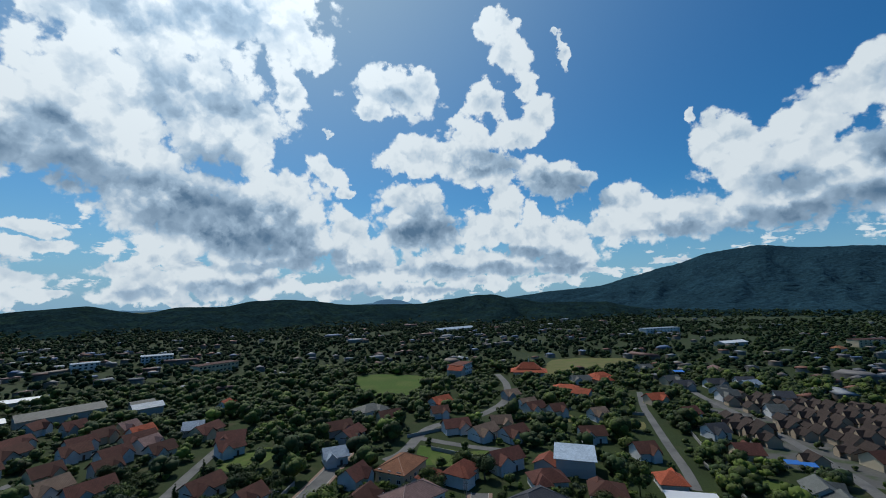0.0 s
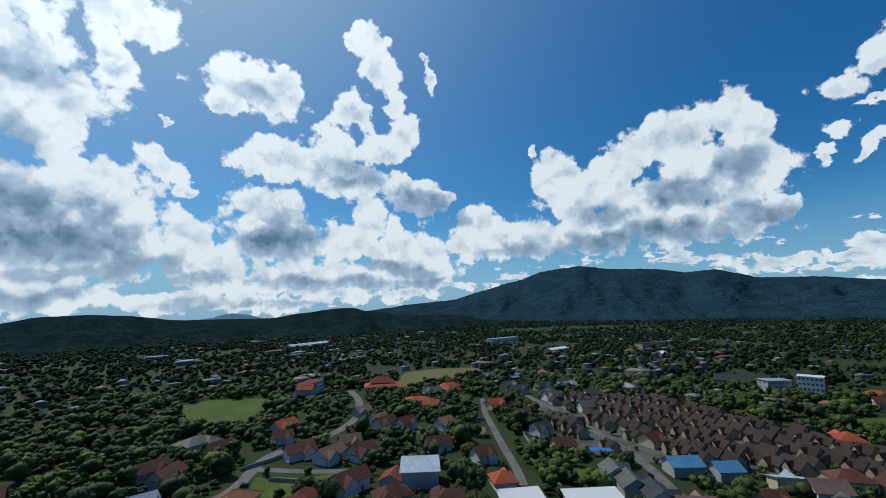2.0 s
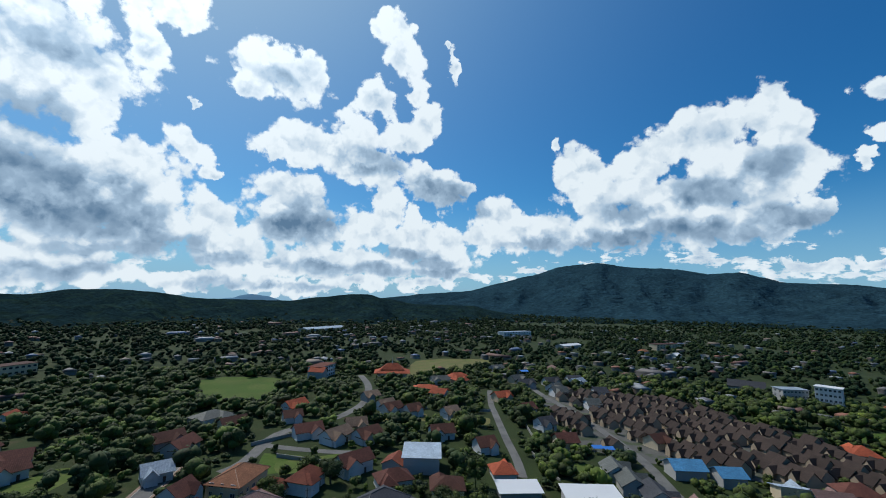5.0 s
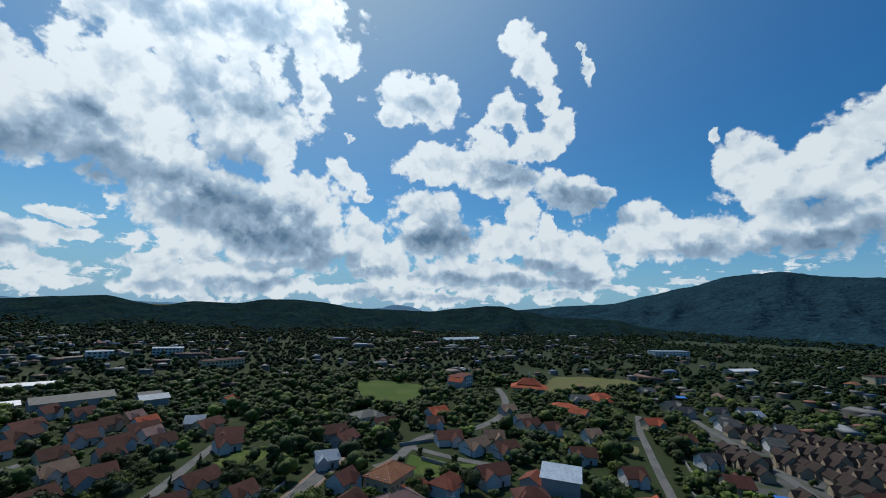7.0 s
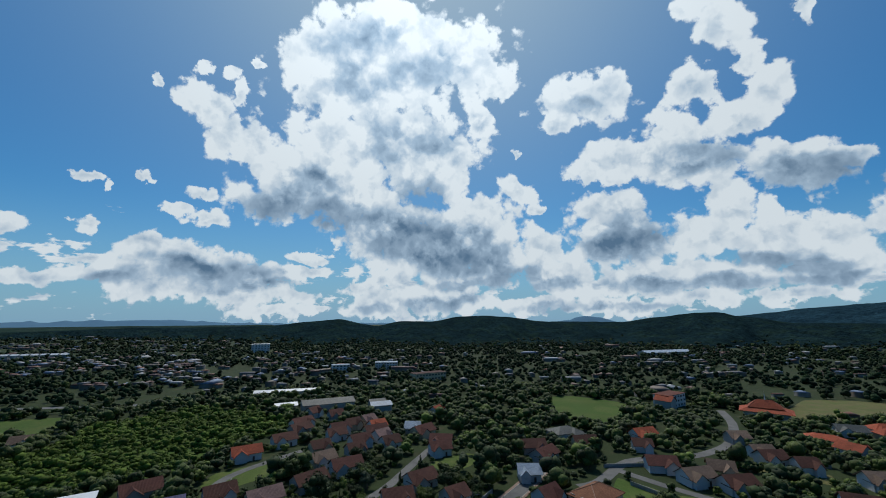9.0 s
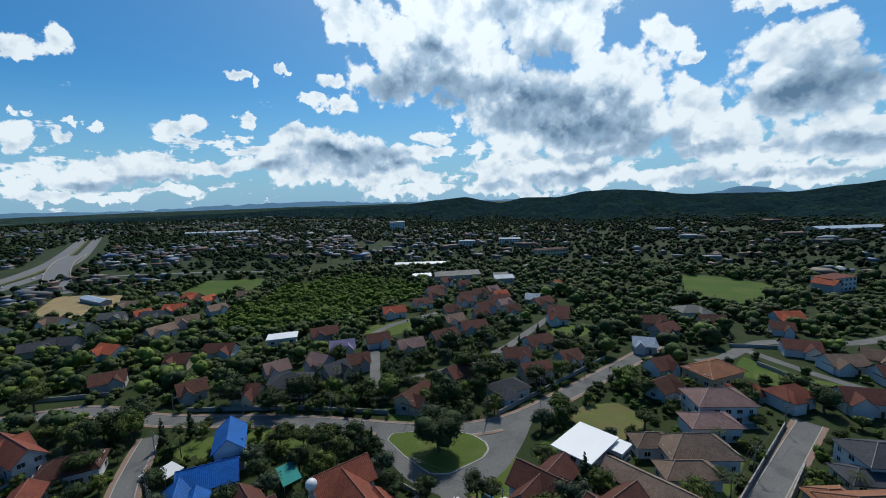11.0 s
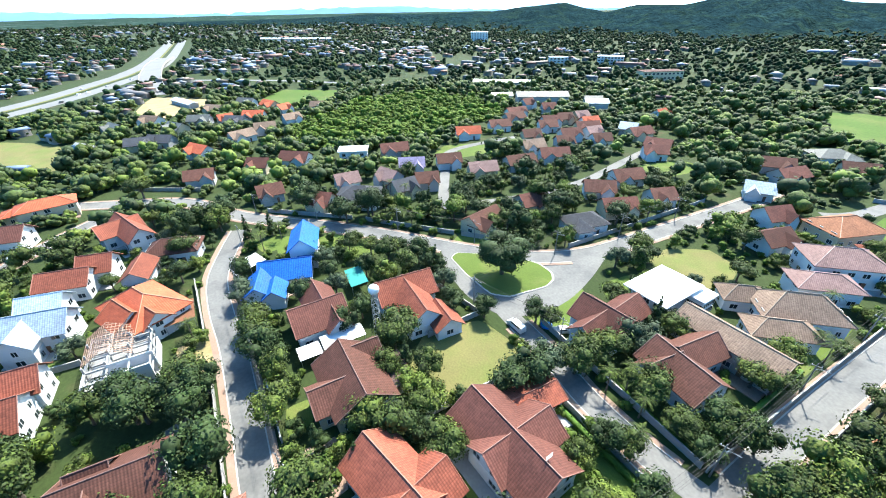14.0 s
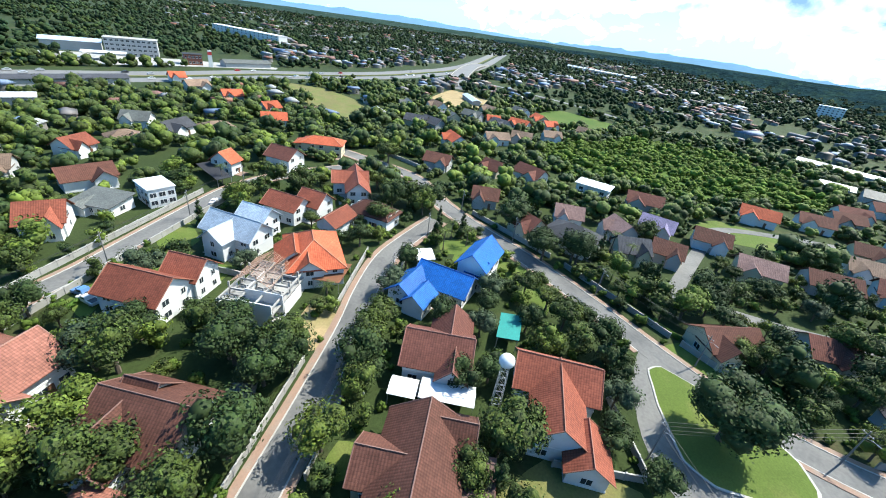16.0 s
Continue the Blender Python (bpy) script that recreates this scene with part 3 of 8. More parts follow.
def big_mesh(name, verts, faces3, mat):
    """A large mesh of triangles from arrays."""
    me = bpy.data.meshes.new(name)
    nv, nf = len(verts), len(faces3)
    me.vertices.add(nv)
    me.vertices.foreach_set("co", np.asarray(verts, np.float32).ravel())
    me.loops.add(nf * 3)
    me.loops.foreach_set("vertex_index", np.asarray(faces3, np.int32).ravel())
    me.polygons.add(nf)
    me.polygons.foreach_set("loop_start", np.arange(0, nf * 3, 3, dtype=np.int32))
    me.polygons.foreach_set("loop_total", np.full(nf, 3, np.int32))
    me.polygons.foreach_set("use_smooth", np.ones(nf, bool))
    me.materials.append(mat)
    me.update(calc_edges=True)
    me.validate()
    return me


def child(name, me, parent, label="", at=None):
    ob = new(name, me)
    ob.parent = parent
    if at is not None:
        ob.matrix_local = at
    if label:
        tagged(ob, label)
    return ob


BOX_F = [(0, 3, 2, 1), (4, 5, 6, 7), (0, 1, 5, 4), (1, 2, 6, 5), (2, 3, 7, 6), (3, 0, 4, 7)]


def box_vf(cx, cy, cz, sx, sy, sz, base=0):
    x, y, z = sx / 2, sy / 2, sz / 2
    v = [(cx - x, cy - y, cz - z), (cx + x, cy - y, cz - z), (cx + x, cy + y, cz - z), (cx - x, cy + y, cz - z),
         (cx - x, cy - y, cz + z), (cx + x, cy - y, cz + z), (cx + x, cy + y, cz + z), (cx - x, cy + y, cz + z)]
    return v, [tuple(i + base for i in f) for f in BOX_F]


def boxes(name, specs, mat, bevel=0.0):
    """Several bevelled blocks joined into one part: (cx, cy, cz, sx, sy, sz)."""
    bm = bmesh.new()
    for cx, cy, cz, sx, sy, sz in specs:
        v, f = box_vf(cx, cy, cz, sx, sy, sz)
        vs = [bm.verts.new(p) for p in v]
        for q in f:
            bm.faces.new([vs[i] for i in q])
    if bevel:
        bmesh.ops.bevel(bm, geom=list(bm.edges), offset=bevel, segments=1, affect="EDGES")
    me = bpy.data.meshes.new(name)
    bm.to_mesh(me)
    bm.free()
    me.materials.append(mat)
    return me


def tube_vf(points, radii, sides=6, base=0):
    """A tapered tube through points."""
    v, f = [], []
    pts = [Vector(p) for p in points]
    for i, p in enumerate(pts):
        t = (pts[min(i + 1, len(pts) - 1)] - pts[max(i - 1, 0)]).normalized()
        a = t.orthogonal().normalized()
        b = t.cross(a)
        for k in range(sides):
            an = 2 * math.pi * k / sides
            v.append(tuple(p + (a * math.cos(an) + b * math.sin(an)) * radii[i]))
    for i in range(len(pts) - 1):
        for k in range(sides):
            q = (k + 1) % sides
            f.append((base + i * sides + k, base + i * sides + q, base + (i + 1) * sides + q, base + (i + 1) * sides + k))
    f.append(tuple(base + (len(pts) - 1) * sides + k for k in range(sides)))
    return v, f


def tubes(name, runs, mat, sides=6):
    V, F = [], []
    for pts, rad in runs:
        v, f = tube_vf(pts, rad, sides, len(V))
        V += v
        F += f
    return mesh_of(name, V, F, mat)


# ---- plan: what keeps trees away ----
RECTS = []  # x, y, turn, half length, half width
LINES = []  # x0, y0, x1, y1, half width
CLEAR = []  # polygons


def blocked(P, gap):
    """For an array of places: whether each lies on a building, a road or open ground."""
    out = np.zeros(len(P), bool)
    for x, y, a, hl, hw in RECTS:
        dx, dy = P[:, 0] - x, P[:, 1] - y
        c, s = math.cos(a), math.sin(a)
        out |= (np.abs(dx * c + dy * s) < hl + gap) & (np.abs(-dx * s + dy * c) < hw + gap)
    for x0, y0, x1, y1, w in LINES:
        d = np.array((x1 - x0, y1 - y0))
        n = max(float(d @ d), 1e-6)
        t = np.clip(((P[:, 0] - x0) * d[0] + (P[:, 1] - y0) * d[1]) / n, 0, 1)
        out |= (P[:, 0] - x0 - t * d[0]) ** 2 + (P[:, 1] - y0 - t * d[1]) ** 2 < (w + gap) ** 2
    for poly in CLEAR:
        inside = np.zeros(len(P), bool)
        for (xa, ya), (xb, yb) in zip(poly, poly[1:] + poly[:1]):
            cross = ((ya > P[:, 1]) != (yb > P[:, 1]))
            with np.errstate(divide="ignore", invalid="ignore"):
                xi = (xb - xa) * (P[:, 1] - ya) / (yb - ya + 1e-12) + xa
            inside ^= cross & (P[:, 0] < xi)
        out |= inside
    return out


# ---- ground and mountains ----
def ground_sheet():
    V, F = [(0.0, 0.0, 0.0)], []
    radii = [40, 90, 160, 260, 420, 700, 1100, 1700, 2500, 3400, 4300, 4950]
    n = 96
    for r in radii:
        for k in range(n):
            a = 2 * math.pi * k / n
            V.append((r * math.cos(a), r * math.sin(a), 0.0))
    for k in range(n):
        F.append((0, 1 + k, 1 + (k + 1) % n))
    for i in range(len(radii) - 1):
        for k in range(n):
            a, b = 1 + i * n + k, 1 + i * n + (k + 1) % n
            F.append((a, a + n, b + n, b))
    ob = new("ground", mesh_of("ground", V, F, GRASS))
    return tagged(ob, "flat green ground of grass and bare soil", "ground", kind="structure")


ground_sheet()


def lerp_at(points, x):
    """Height on a line of (bearing, value), bearings falling."""
    if x >= points[0][0]:
        return points[0][1]
    for (a, u), (b, v) in zip(points, points[1:]):
        if a >= x >= b:
            t = (a - x) / (a - b)
            t = t * t * (3 - 2 * t) * 0.5 + t * 0.5
            return u + (v - u) * t
    return points[-1][1]


def range_mesh(name, mat, skyline, foot, crest, far, az0, az1, steps, rows, rough, seed, eye=68.0, jag=0.0, bumps=0.0):
    """A range of hills seen from the middle: foot, crest and back as distances, skyline in degrees."""
    V, F = [], []
    for i in range(steps + 1):
        az = az0 + (az1 - az0) * i / steps
        el = lerp_at(skyline, az)
        r0, r1 = lerp_at(foot, az), crest
        el += jag * (noise.fractal(Vector((az * 0.55, seed * 3.0, 0)), 0.8, 2.1, 5))
        top = max(eye + r1 * math.tan(radians(el)), 0.5)
        for j in range(rows + 1):
            t = j / rows
            r = r0 + (far - r0) * t
            s = (r - r0) / (r1 - r0)
            up = s if s < 1 else max(0.0, 1 - (s - 1) * (r1 - r0) / max(far - r1, 1.0) * 0.7)
            x, y = -r * math.sin(radians(az)), r * math.cos(radians(az))
            n = noise.fractal(Vector((radians(az) * 11.0, r / (r1 * 0.4), seed * 5.0)), 0.9, 2.1, 5)
            nr = 1 - abs(noise.noise(Vector((radians(az) * 15.0 + 0.8 * n, r / (r1 * 0.30), seed * 9.0))))
            taper = min(1.0, 4 * max(0.0, min(s, 1.0)) * (1 - min(s, 1.0)) + 0.02)
            z = top * (max(up, 0.0) ** 1.35 if s < 1 else up) + top * rough * taper * (n * 0.35 + (nr - 0.75) * 0.7)
            if abs(s - 1) < 0.12:
                z += top * 0.012 * noise.fractal(Vector((az * 2.6, seed, 0)), 0.9, 2.0, 4)
            z += bumps * taper * noise.fractal(Vector((x, y, seed)) / (r1 * 0.03), 0.9, 2.0, 4)
            V.append((x, y, z - 3.0 * (1 - min(1.0, s * 6))))
    for i in range(steps):
        for j in range(rows):
            a = i * (rows + 1) + j
            F.append((a, a + 1, a + rows + 2, a + rows + 1))
    return tagged(new(name, mesh_of(name, V, F, mat, smooth=True)), kind="structure")


NEAR_SKY = [(130, -1.3), (95, -1.4), (80, -1.3), (74, -1.15), (68.8, -0.95), (61.8, -1), (54.7, -0.9), (49, -0.34), (45.6, -0.05), (42.6, -0.7), (40.8, -1.05), (37.4, -0.35), (33, -0.42), (29.3, 0.25), (26, 0.38), (22.6, 0.18), (17.6, -0.45), (15.1, -0.44), (7.7, -0.5), (3.9, 0.1), (-0.2, 0.6), (-2.2, 0.64), (-4.5, 0.2), (-9.2, -0.55), (-17, -0.56), (-20, -1.2), (-23.4, -1.75), (-40, -1.8), (-95, -1.9)]
FOOT = [(130, 2300), (95, 2300), (77, 1900), (60, 1400), (49, 1050), (35, 950), (20, 940), (0, 1060), (-10, 1200), (-33, 1500), (-53, 1750), (-95, 1800)]
BIG_SKY = [(6, -0.6), (0, -0.2), (-5.1, 0.3), (-10.2, 0.95), (-16.6, 1.52), (-20.4, 2.6), (-24.8, 3.75), (-29.2, 5.05), (-31.5, 5.35), (-33.7, 5.55), (-37.9, 4.92), (-42.8, 4.6), (-46, 4), (-48.9, 4.12), (-51.1, 3.5), (-53.1, 2.87), (-57.5, 2.72), (-62.1, 2.09), (-67.2, 1.05), (-72.7, 0.4), (-84, 0.2), (-95, 0)]
BIG_FOOT = [(8, 2900), (-4, 2500), (-20, 2150), (-40, 2000), (-60, 2050), (-95, 2300)]
FAR_SKY = [(175, 0.05), (120, -0.2), (103, 0), (96, -0.3), (89, -0.5), (82.6, -0.48), (78.5, -0.25), (72.3, -0.12), (66, -0.02), (63, -0.15), (58.9, -0.48), (52, -0.6), (40, -0.6), (17, -0.6), (14.8, -0.25), (12.9, 0.32), (12.2, 0.42), (11.2, 0.30), (9, -0.35), (0, -0.7), (-95, -0.7)]
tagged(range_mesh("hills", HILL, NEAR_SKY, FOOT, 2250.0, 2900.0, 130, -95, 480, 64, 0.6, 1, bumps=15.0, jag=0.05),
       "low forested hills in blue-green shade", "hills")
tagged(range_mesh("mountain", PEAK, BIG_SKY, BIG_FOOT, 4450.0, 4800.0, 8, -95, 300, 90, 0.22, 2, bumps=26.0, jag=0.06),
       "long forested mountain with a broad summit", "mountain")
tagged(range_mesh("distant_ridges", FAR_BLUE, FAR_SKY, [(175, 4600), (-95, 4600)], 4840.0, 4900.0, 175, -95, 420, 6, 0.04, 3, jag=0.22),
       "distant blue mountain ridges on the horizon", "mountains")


# ---- roads ----
def smooth_line(pts, step=3.0):
    """A rounded line through the given places, at even steps."""
    P = [Vector(p) for p in pts]
    out = []
    for i in range(len(P) - 1):
        a, b, c, d = P[max(i - 1, 0)], P[i], P[i + 1], P[min(i + 2, len(P) - 1)]
        n = max(1, int((c - b).length / step))
        for k in range(n):
            t = k / n
            out.append(0.5 * (2 * b + (c - a) * t + (2 * a - 5 * b + 4 * c - d) * t * t + (3 * b - a - 3 * c + d) * t ** 3))
    return out + [P[-1]]


ROADS = []
road_level = [0.02]


def ribbon(line, lo, hi, z0, z1, skip=None):
    """A band beside a line between two offsets, with a top at z1 and sides down to z0."""
    V, F = [], []
    n = len(line)
    for i, p in enumerate(line):
        t = (line[min(i + 1, n - 1)] - line[max(i - 1, 0)]).normalized()
        q = Vector((-t.y, t.x))
        for off, z in ((lo, z0), (lo, z1), (hi, z1), (hi, z0)):
            s = p + q * off
            V.append((s.x, s.y, z))
    for i in range(n - 1):
        if skip and (skip(i) or skip(i + 1)):
            continue
        a = i * 4
        for k in range(3):
            F.append((a + k, a + k + 4, a + k + 5, a + k + 1))
        if skip:
            F.append((a, a + 1, a + 2, a + 3))
            F.append((a + 7, a + 6, a + 5, a + 4))
    return V, F


def road(pts, width, mat=None, verge=0.0, label="pale grey concrete estate road", z=None):
    line = smooth_line(pts)
    road_level[0] += 0.005
    top = road_level[0] if z is None else z
    V, F = ribbon(line, -width / 2, width / 2, -0.1, top)
    tagged(new("road", mesh_of("road", V, F, mat or ASPHALT)), label, "road", kind="structure")
    ROADS.append((line, width, verge))
    for a, b in zip(line, line[1:]):
        LINES.append((a.x, a.y, b.x, b.y, width / 2 + (verge * 0.6 or 1.8) + (13 if width > 10 else 0)))
    return line


def verges():
    """Brick verges with a concrete kerb on both sides, left out where another road comes in."""
    for n, (line, width, verge) in enumerate(ROADS):
        if not verge:
            continue
        others = [(np.array([(p.x, p.y) for p in l]), w) for m, (l, w, _) in enumerate(ROADS) if m != n]
        for side in (-1, 1):
            def near(i, side=side):
                t = (line[min(i + 1, len(line) - 1)] - line[max(i - 1, 0)]).normalized()
                s = line[i] + Vector((-t.y, t.x)) * side * (width / 2 + verge / 2)
                return any(np.min(np.hypot(l[:, 0] - s.x, l[:, 1] - s.y)) < w / 2 + verge * 0.5 + 0.8 for l, w in others)
            a, b = width / 2 + 0.22, width / 2 + verge
            V, F = ribbon(line, *((a, b) if side > 0 else (-b, -a)), -0.05, 0.14, near)
            if F:
                tagged(new("pavement", mesh_of("pavement", V, F, PAVING)), "salmon brick verge beside the road", "pavement", kind="structure")
            a, b = width / 2 - 0.02, width / 2 + 0.22
            V, F = ribbon(line, *((a, b) if side > 0 else (-b, -a)), -0.05, 0.16, near)
            if F:
                tagged(new("kerb", mesh_of("kerb", V, F, KERB)), "weathered concrete kerb along the road", "kerb", kind="structure")


def patch(name, poly, mat, label, category, z=0.03, keep=True):
    """A flat piece of open ground with rounded, slightly uneven edges."""
    P = [Vector(p) for p in poly]
    n = len(P)
    edge = []
    for i in range(n):
        a, b, c, d = P[i - 1], P[i], P[(i + 1) % n], P[(i + 2) % n]
        k = max(3, int((c - b).length / 4))
        for j in range(k):
            t = j / k
            q = b.lerp(c, t) * 0.6 + 0.4 * 0.5 * (2 * b + (c - a) * t + (2 * a - 5 * b + 4 * c - d) * t * t + (3 * b - a - 3 * c + d) * t ** 3)
            w = noise.noise(Vector((q.x * 0.15, q.y * 0.15, 3.0))) * 0.5
            edge.append((q.x + w, q.y + w))
    V = [(x, y, z) for x, y in edge] + [(x, y, -0.05) for x, y in edge]
    m = len(edge)
    F = [tuple(range(m))] + [(i, i + m, (i + 1) % m + m, (i + 1) % m) for i in range(m)]
    ob = tagged(new(name, mesh_of(name, V, F, mat)), label, category, kind="structure")
    if keep:
        CLEAR.append(edge)
    return ob


road([(-5.9, -28.8), (-7.3, -19.3), (-5.2, -8.4), (-4.1, 6.6), (-3.3, 25.8), (-3.1, 43.2), (-3.5, 64.3), (-3.3, 85.9), (-2.2, 117.3), (-1, 145.2)], 5.6, verge=1.5)
road([(-7.3, -16.8), (-14.8, -15.4), (-26.8, -15), (-41.2, -15.8), (-57.7, -15.6), (-79.2, -15.7), (-93.8, -16.7), (-109.6, -16.2), (-124.4, -12), (-138.1, -7)], 5.2, verge=1.5)
road([(-3.7, 43.6), (-13.7, 42.1), (-26.2, 41.9), (-38.3, 43.5), (-50.9, 44.3), (-58.6, 44.8)], 4.9, verge=1.3)
road([(-196.1, -66.5), (-187.1, -46.6), (-174.8, -23), (-151.5, -6.7), (-137.2, 6.6), (-124.6, 20), (-114.6, 29.3), (-104.4, 38), (-89.6, 49.5), (-80.4, 57.7), (-71.8, 67.5), (-64.8, 83.7), (-62.6, 108.5), (-61.2, 130.6), (-59.5, 162.1), (-60.1, 185.5)], 5.9, verge=1.4)
road([(-87.6, 50), (-77.5, 44.4), (-67.3, 42.6), (-58.6, 44.4), (-54.1, 50.8), (-54.2, 60.6), (-57.8, 72.3), (-62.9, 83.9)], 5.4)
road([(-38.2, -85.2), (-56.5, -80.9), (-78.6, -77.3), (-94.9, -77.1), (-113.8, -76.9), (-133.5, -76), (-149.9, -69.8), (-165.9, -57.4), (-181.7, -41.8)], 5.0, verge=1.3)
road([(-38.2, -85.2), (-20.1, -90.4), (5, -94.3)], 5.0)
road([(112, 300), (99, 260), (94, 239), (84, 196), (78, 168), (73, 150)], 3.8, label="narrow asphalt lane between garden walls")
road([(158, 350), (152, 320), (146, 278), (144, 230), (139, 193), (132, 156), (121, 125), (114, 100)], 4.6, label="estate street between brown-roofed houses")
road([(-40.2, 172.2), (-33.9, 182.5), (-26.6, 216), (-7.3, 233.7), (4.6, 247.1), (17.4, 277.1), (21.6, 325.7), (16.9, 370.6)], 5.4)
road([(-29.6, 200.4), (-5.5, 190), (15.4, 184.4)], 4.5)
road([(-117.3, 62), (-109.1, 91.2), (-107.5, 124.9), (-114.8, 158.7), (-126.2, 209.1)], 4.3)
road([(-117.3, 62), (-147.3, 80.6), (-172.7, 97.8), (-176.8, 132.8), (-172, 192.5)], 4.3)
verges()

MAIN = [(30, -470), (-100, -376), (-192, -295), (-241, -264), (-292, -228), (-359, -195), (-405, -160), (-475, -118), (-560, -86), (-640, -62), (-800, -40), (-1300, -10)]
for off, wide in ((-15, 15), (10, 16)):
    side = []
    for i, (mx, my) in enumerate(MAIN):
        (ax, ay), (bx, by) = MAIN[max(i - 1, 0)], MAIN[min(i + 1, len(MAIN) - 1)]
        d = math.hypot(bx - ax, by - ay)
        side.append((mx - (by - ay) / d * off, my + (bx - ax) / d * off))
    road(side, wide, HIGHWAY, label="pale concrete highway carriageway", z=0.12)
road(MAIN, 3.0, DRY, label="narrow grass median of the highway", z=0.2)
road([(-559.9, -47.5), (-471.9, 73.9), (-376, 162), (-296.4, 274.5), (-255.9, 328.9)], 7, HIGHWAY, label="straight canal road seen edge on", z=0.13)

ISLAND = [(-84.3, 46.3), (-85.9, 49.2), (-79.8, 57.5), (-73.9, 63.1), (-68.6, 65.8), (-63.5, 66), (-60.3, 64), (-59.1, 60.4), (-60, 54.5), (-60.7, 49.3), (-64.3, 45.8), (-72.3, 45.4), (-80.1, 45.6)]
patch("kerb", [(-75 + (a + 75) * 1.028, 54 + (b - 54) * 1.04) for a, b in ISLAND], KERB, "pale concrete kerb round the grass island", "kerb", 0.19, keep=False)
patch("junction", [(-92.8, 47.1), (-78.6, 40.9), (-62.6, 40.3), (-53.7, 44.8), (-52.2, 55.7), (-54.8, 68.4), (-62.9, 87.7), (-72.5, 71.4), (-84.4, 58.8)], ASPHALT, "wide concrete road junction round a grass island", "road", 0.017)
patch("grass_island", ISLAND, LAWN, "kerbed grass island in the road junction", "traffic island", 0.2)
patch("vacant_lot", [(-59.6, 23.8), (-57.2, 36.8), (-48.9, 39), (-41.2, 38.3), (-39.8, 24.5), (-42.2, 13), (-49.9, 13.7)], DRY, "vacant lot of patchy dry grass", "lot")
patch("vacant_lot", [(-53.3, 94.4), (-54.3, 105.1), (-47.3, 115.8), (-37.6, 113), (-33.9, 102.4), (-37.8, 93.6)], DRY, "mown brownish vacant lot behind a white house", "lot")
patch("vacant_lot", [(23.7, 66.2), (24.9, 82.5), (31.1, 104.3), (57.4, 109.1), (70.1, 79), (45.9, 58.1)], STRAW, "bare straw-coloured building plot", "lot")
patch("meadow", [(-108, 357), (-92, 371), (-54, 365), (-41, 346), (-38, 320), (-55, 272), (-75, 285), (-90, 302)], MEADOW, "bright green open meadow among trees", "meadow")
patch("meadow", [(-28, 191), (-2, 181), (-6, 171), (-26, 169)], MEADOW, "green plot beside a garden wall", "meadow")
patch("dry_field", [(-338, -167), (-342, -131), (-305, -83), (-252, -73), (-250, -91), (-291, -125)], DRY, "yellowish dry field beside the highway", "field")
patch("meadow", [(-401, 54), (-414, 66), (-380, 108), (-340, 88), (-328, 48), (-370, 36)], MEADOW, "long green field behind the houses", "meadow")
patch("forecourt", [(-294.8, -286.3), (-322, -339.7), (-345.9, -317.6), (-368.2, -278.6), (-409.2, -209.8), (-397.9, -199.6), (-338.9, -251)], CONCRETE, "pale concrete forecourts beside the highway", "yard", 0.06)
patch("dirt_yard", [(-440.9, -39.4), (-402.6, 2.3), (-353.1, -7.1), (-340.3, -25.6), (-372.9, -50.2)], STRAW, "sandy yard with tracks", "yard")
patch("mown_plot", [(28, 246), (52, 242), (49, 228), (22, 233)], DRY, "mown plot with a white wall", "lot")
patch("mown_plot", [(72, 234), (87, 229), (82, 216), (66, 224)], DRY, "mown plot beside a lane", "lot")
patch("mown_plot", [(101, 160), (111, 152), (107, 135), (93, 144)], LAWN, "mown lawn behind a white wall", "lawn")
patch("sports_ground", [(52, 367), (64, 350), (92, 384), (150, 418), (168, 460), (115, 470), (79, 452)], DRY, "pale sports ground with worn grass", "field")
patch("meadow", [(303, 171), (328, 148), (312, 136), (268, 158), (262, 172)], MEADOW, "green strip in front of offices", "meadow")
patch("lawn", [(-169, 142.7), (-183.9, 102.8), (-175.5, 90.8), (-163.5, 90.7), (-158.9, 132.7)], LAWN, "small lawn between houses", "lawn")
patch("scrubland", [(-236, 34), (-270, 40), (-284, 62), (-326, 106), (-331, 162), (-288, 186), (-218, 178), (-215, 136), (-200, 100), (-210, 70), (-218, 44)], MEADOW, "overgrown grassy scrubland behind the houses", "field", 0.02, keep=False)
patch("estate_yards", [(137, 264), (146, 280), (166, 281), (222, 249), (234, 211), (231, 184), (228, 152), (238, 122), (274, 88), (228, 70), (209, 91), (182, 118), (168, 128), (140, 150), (122, 166), (116, 178), (129, 237)], YARD, "grey paved lanes and yards between close-set houses", "yard", 0.015, keep=False)
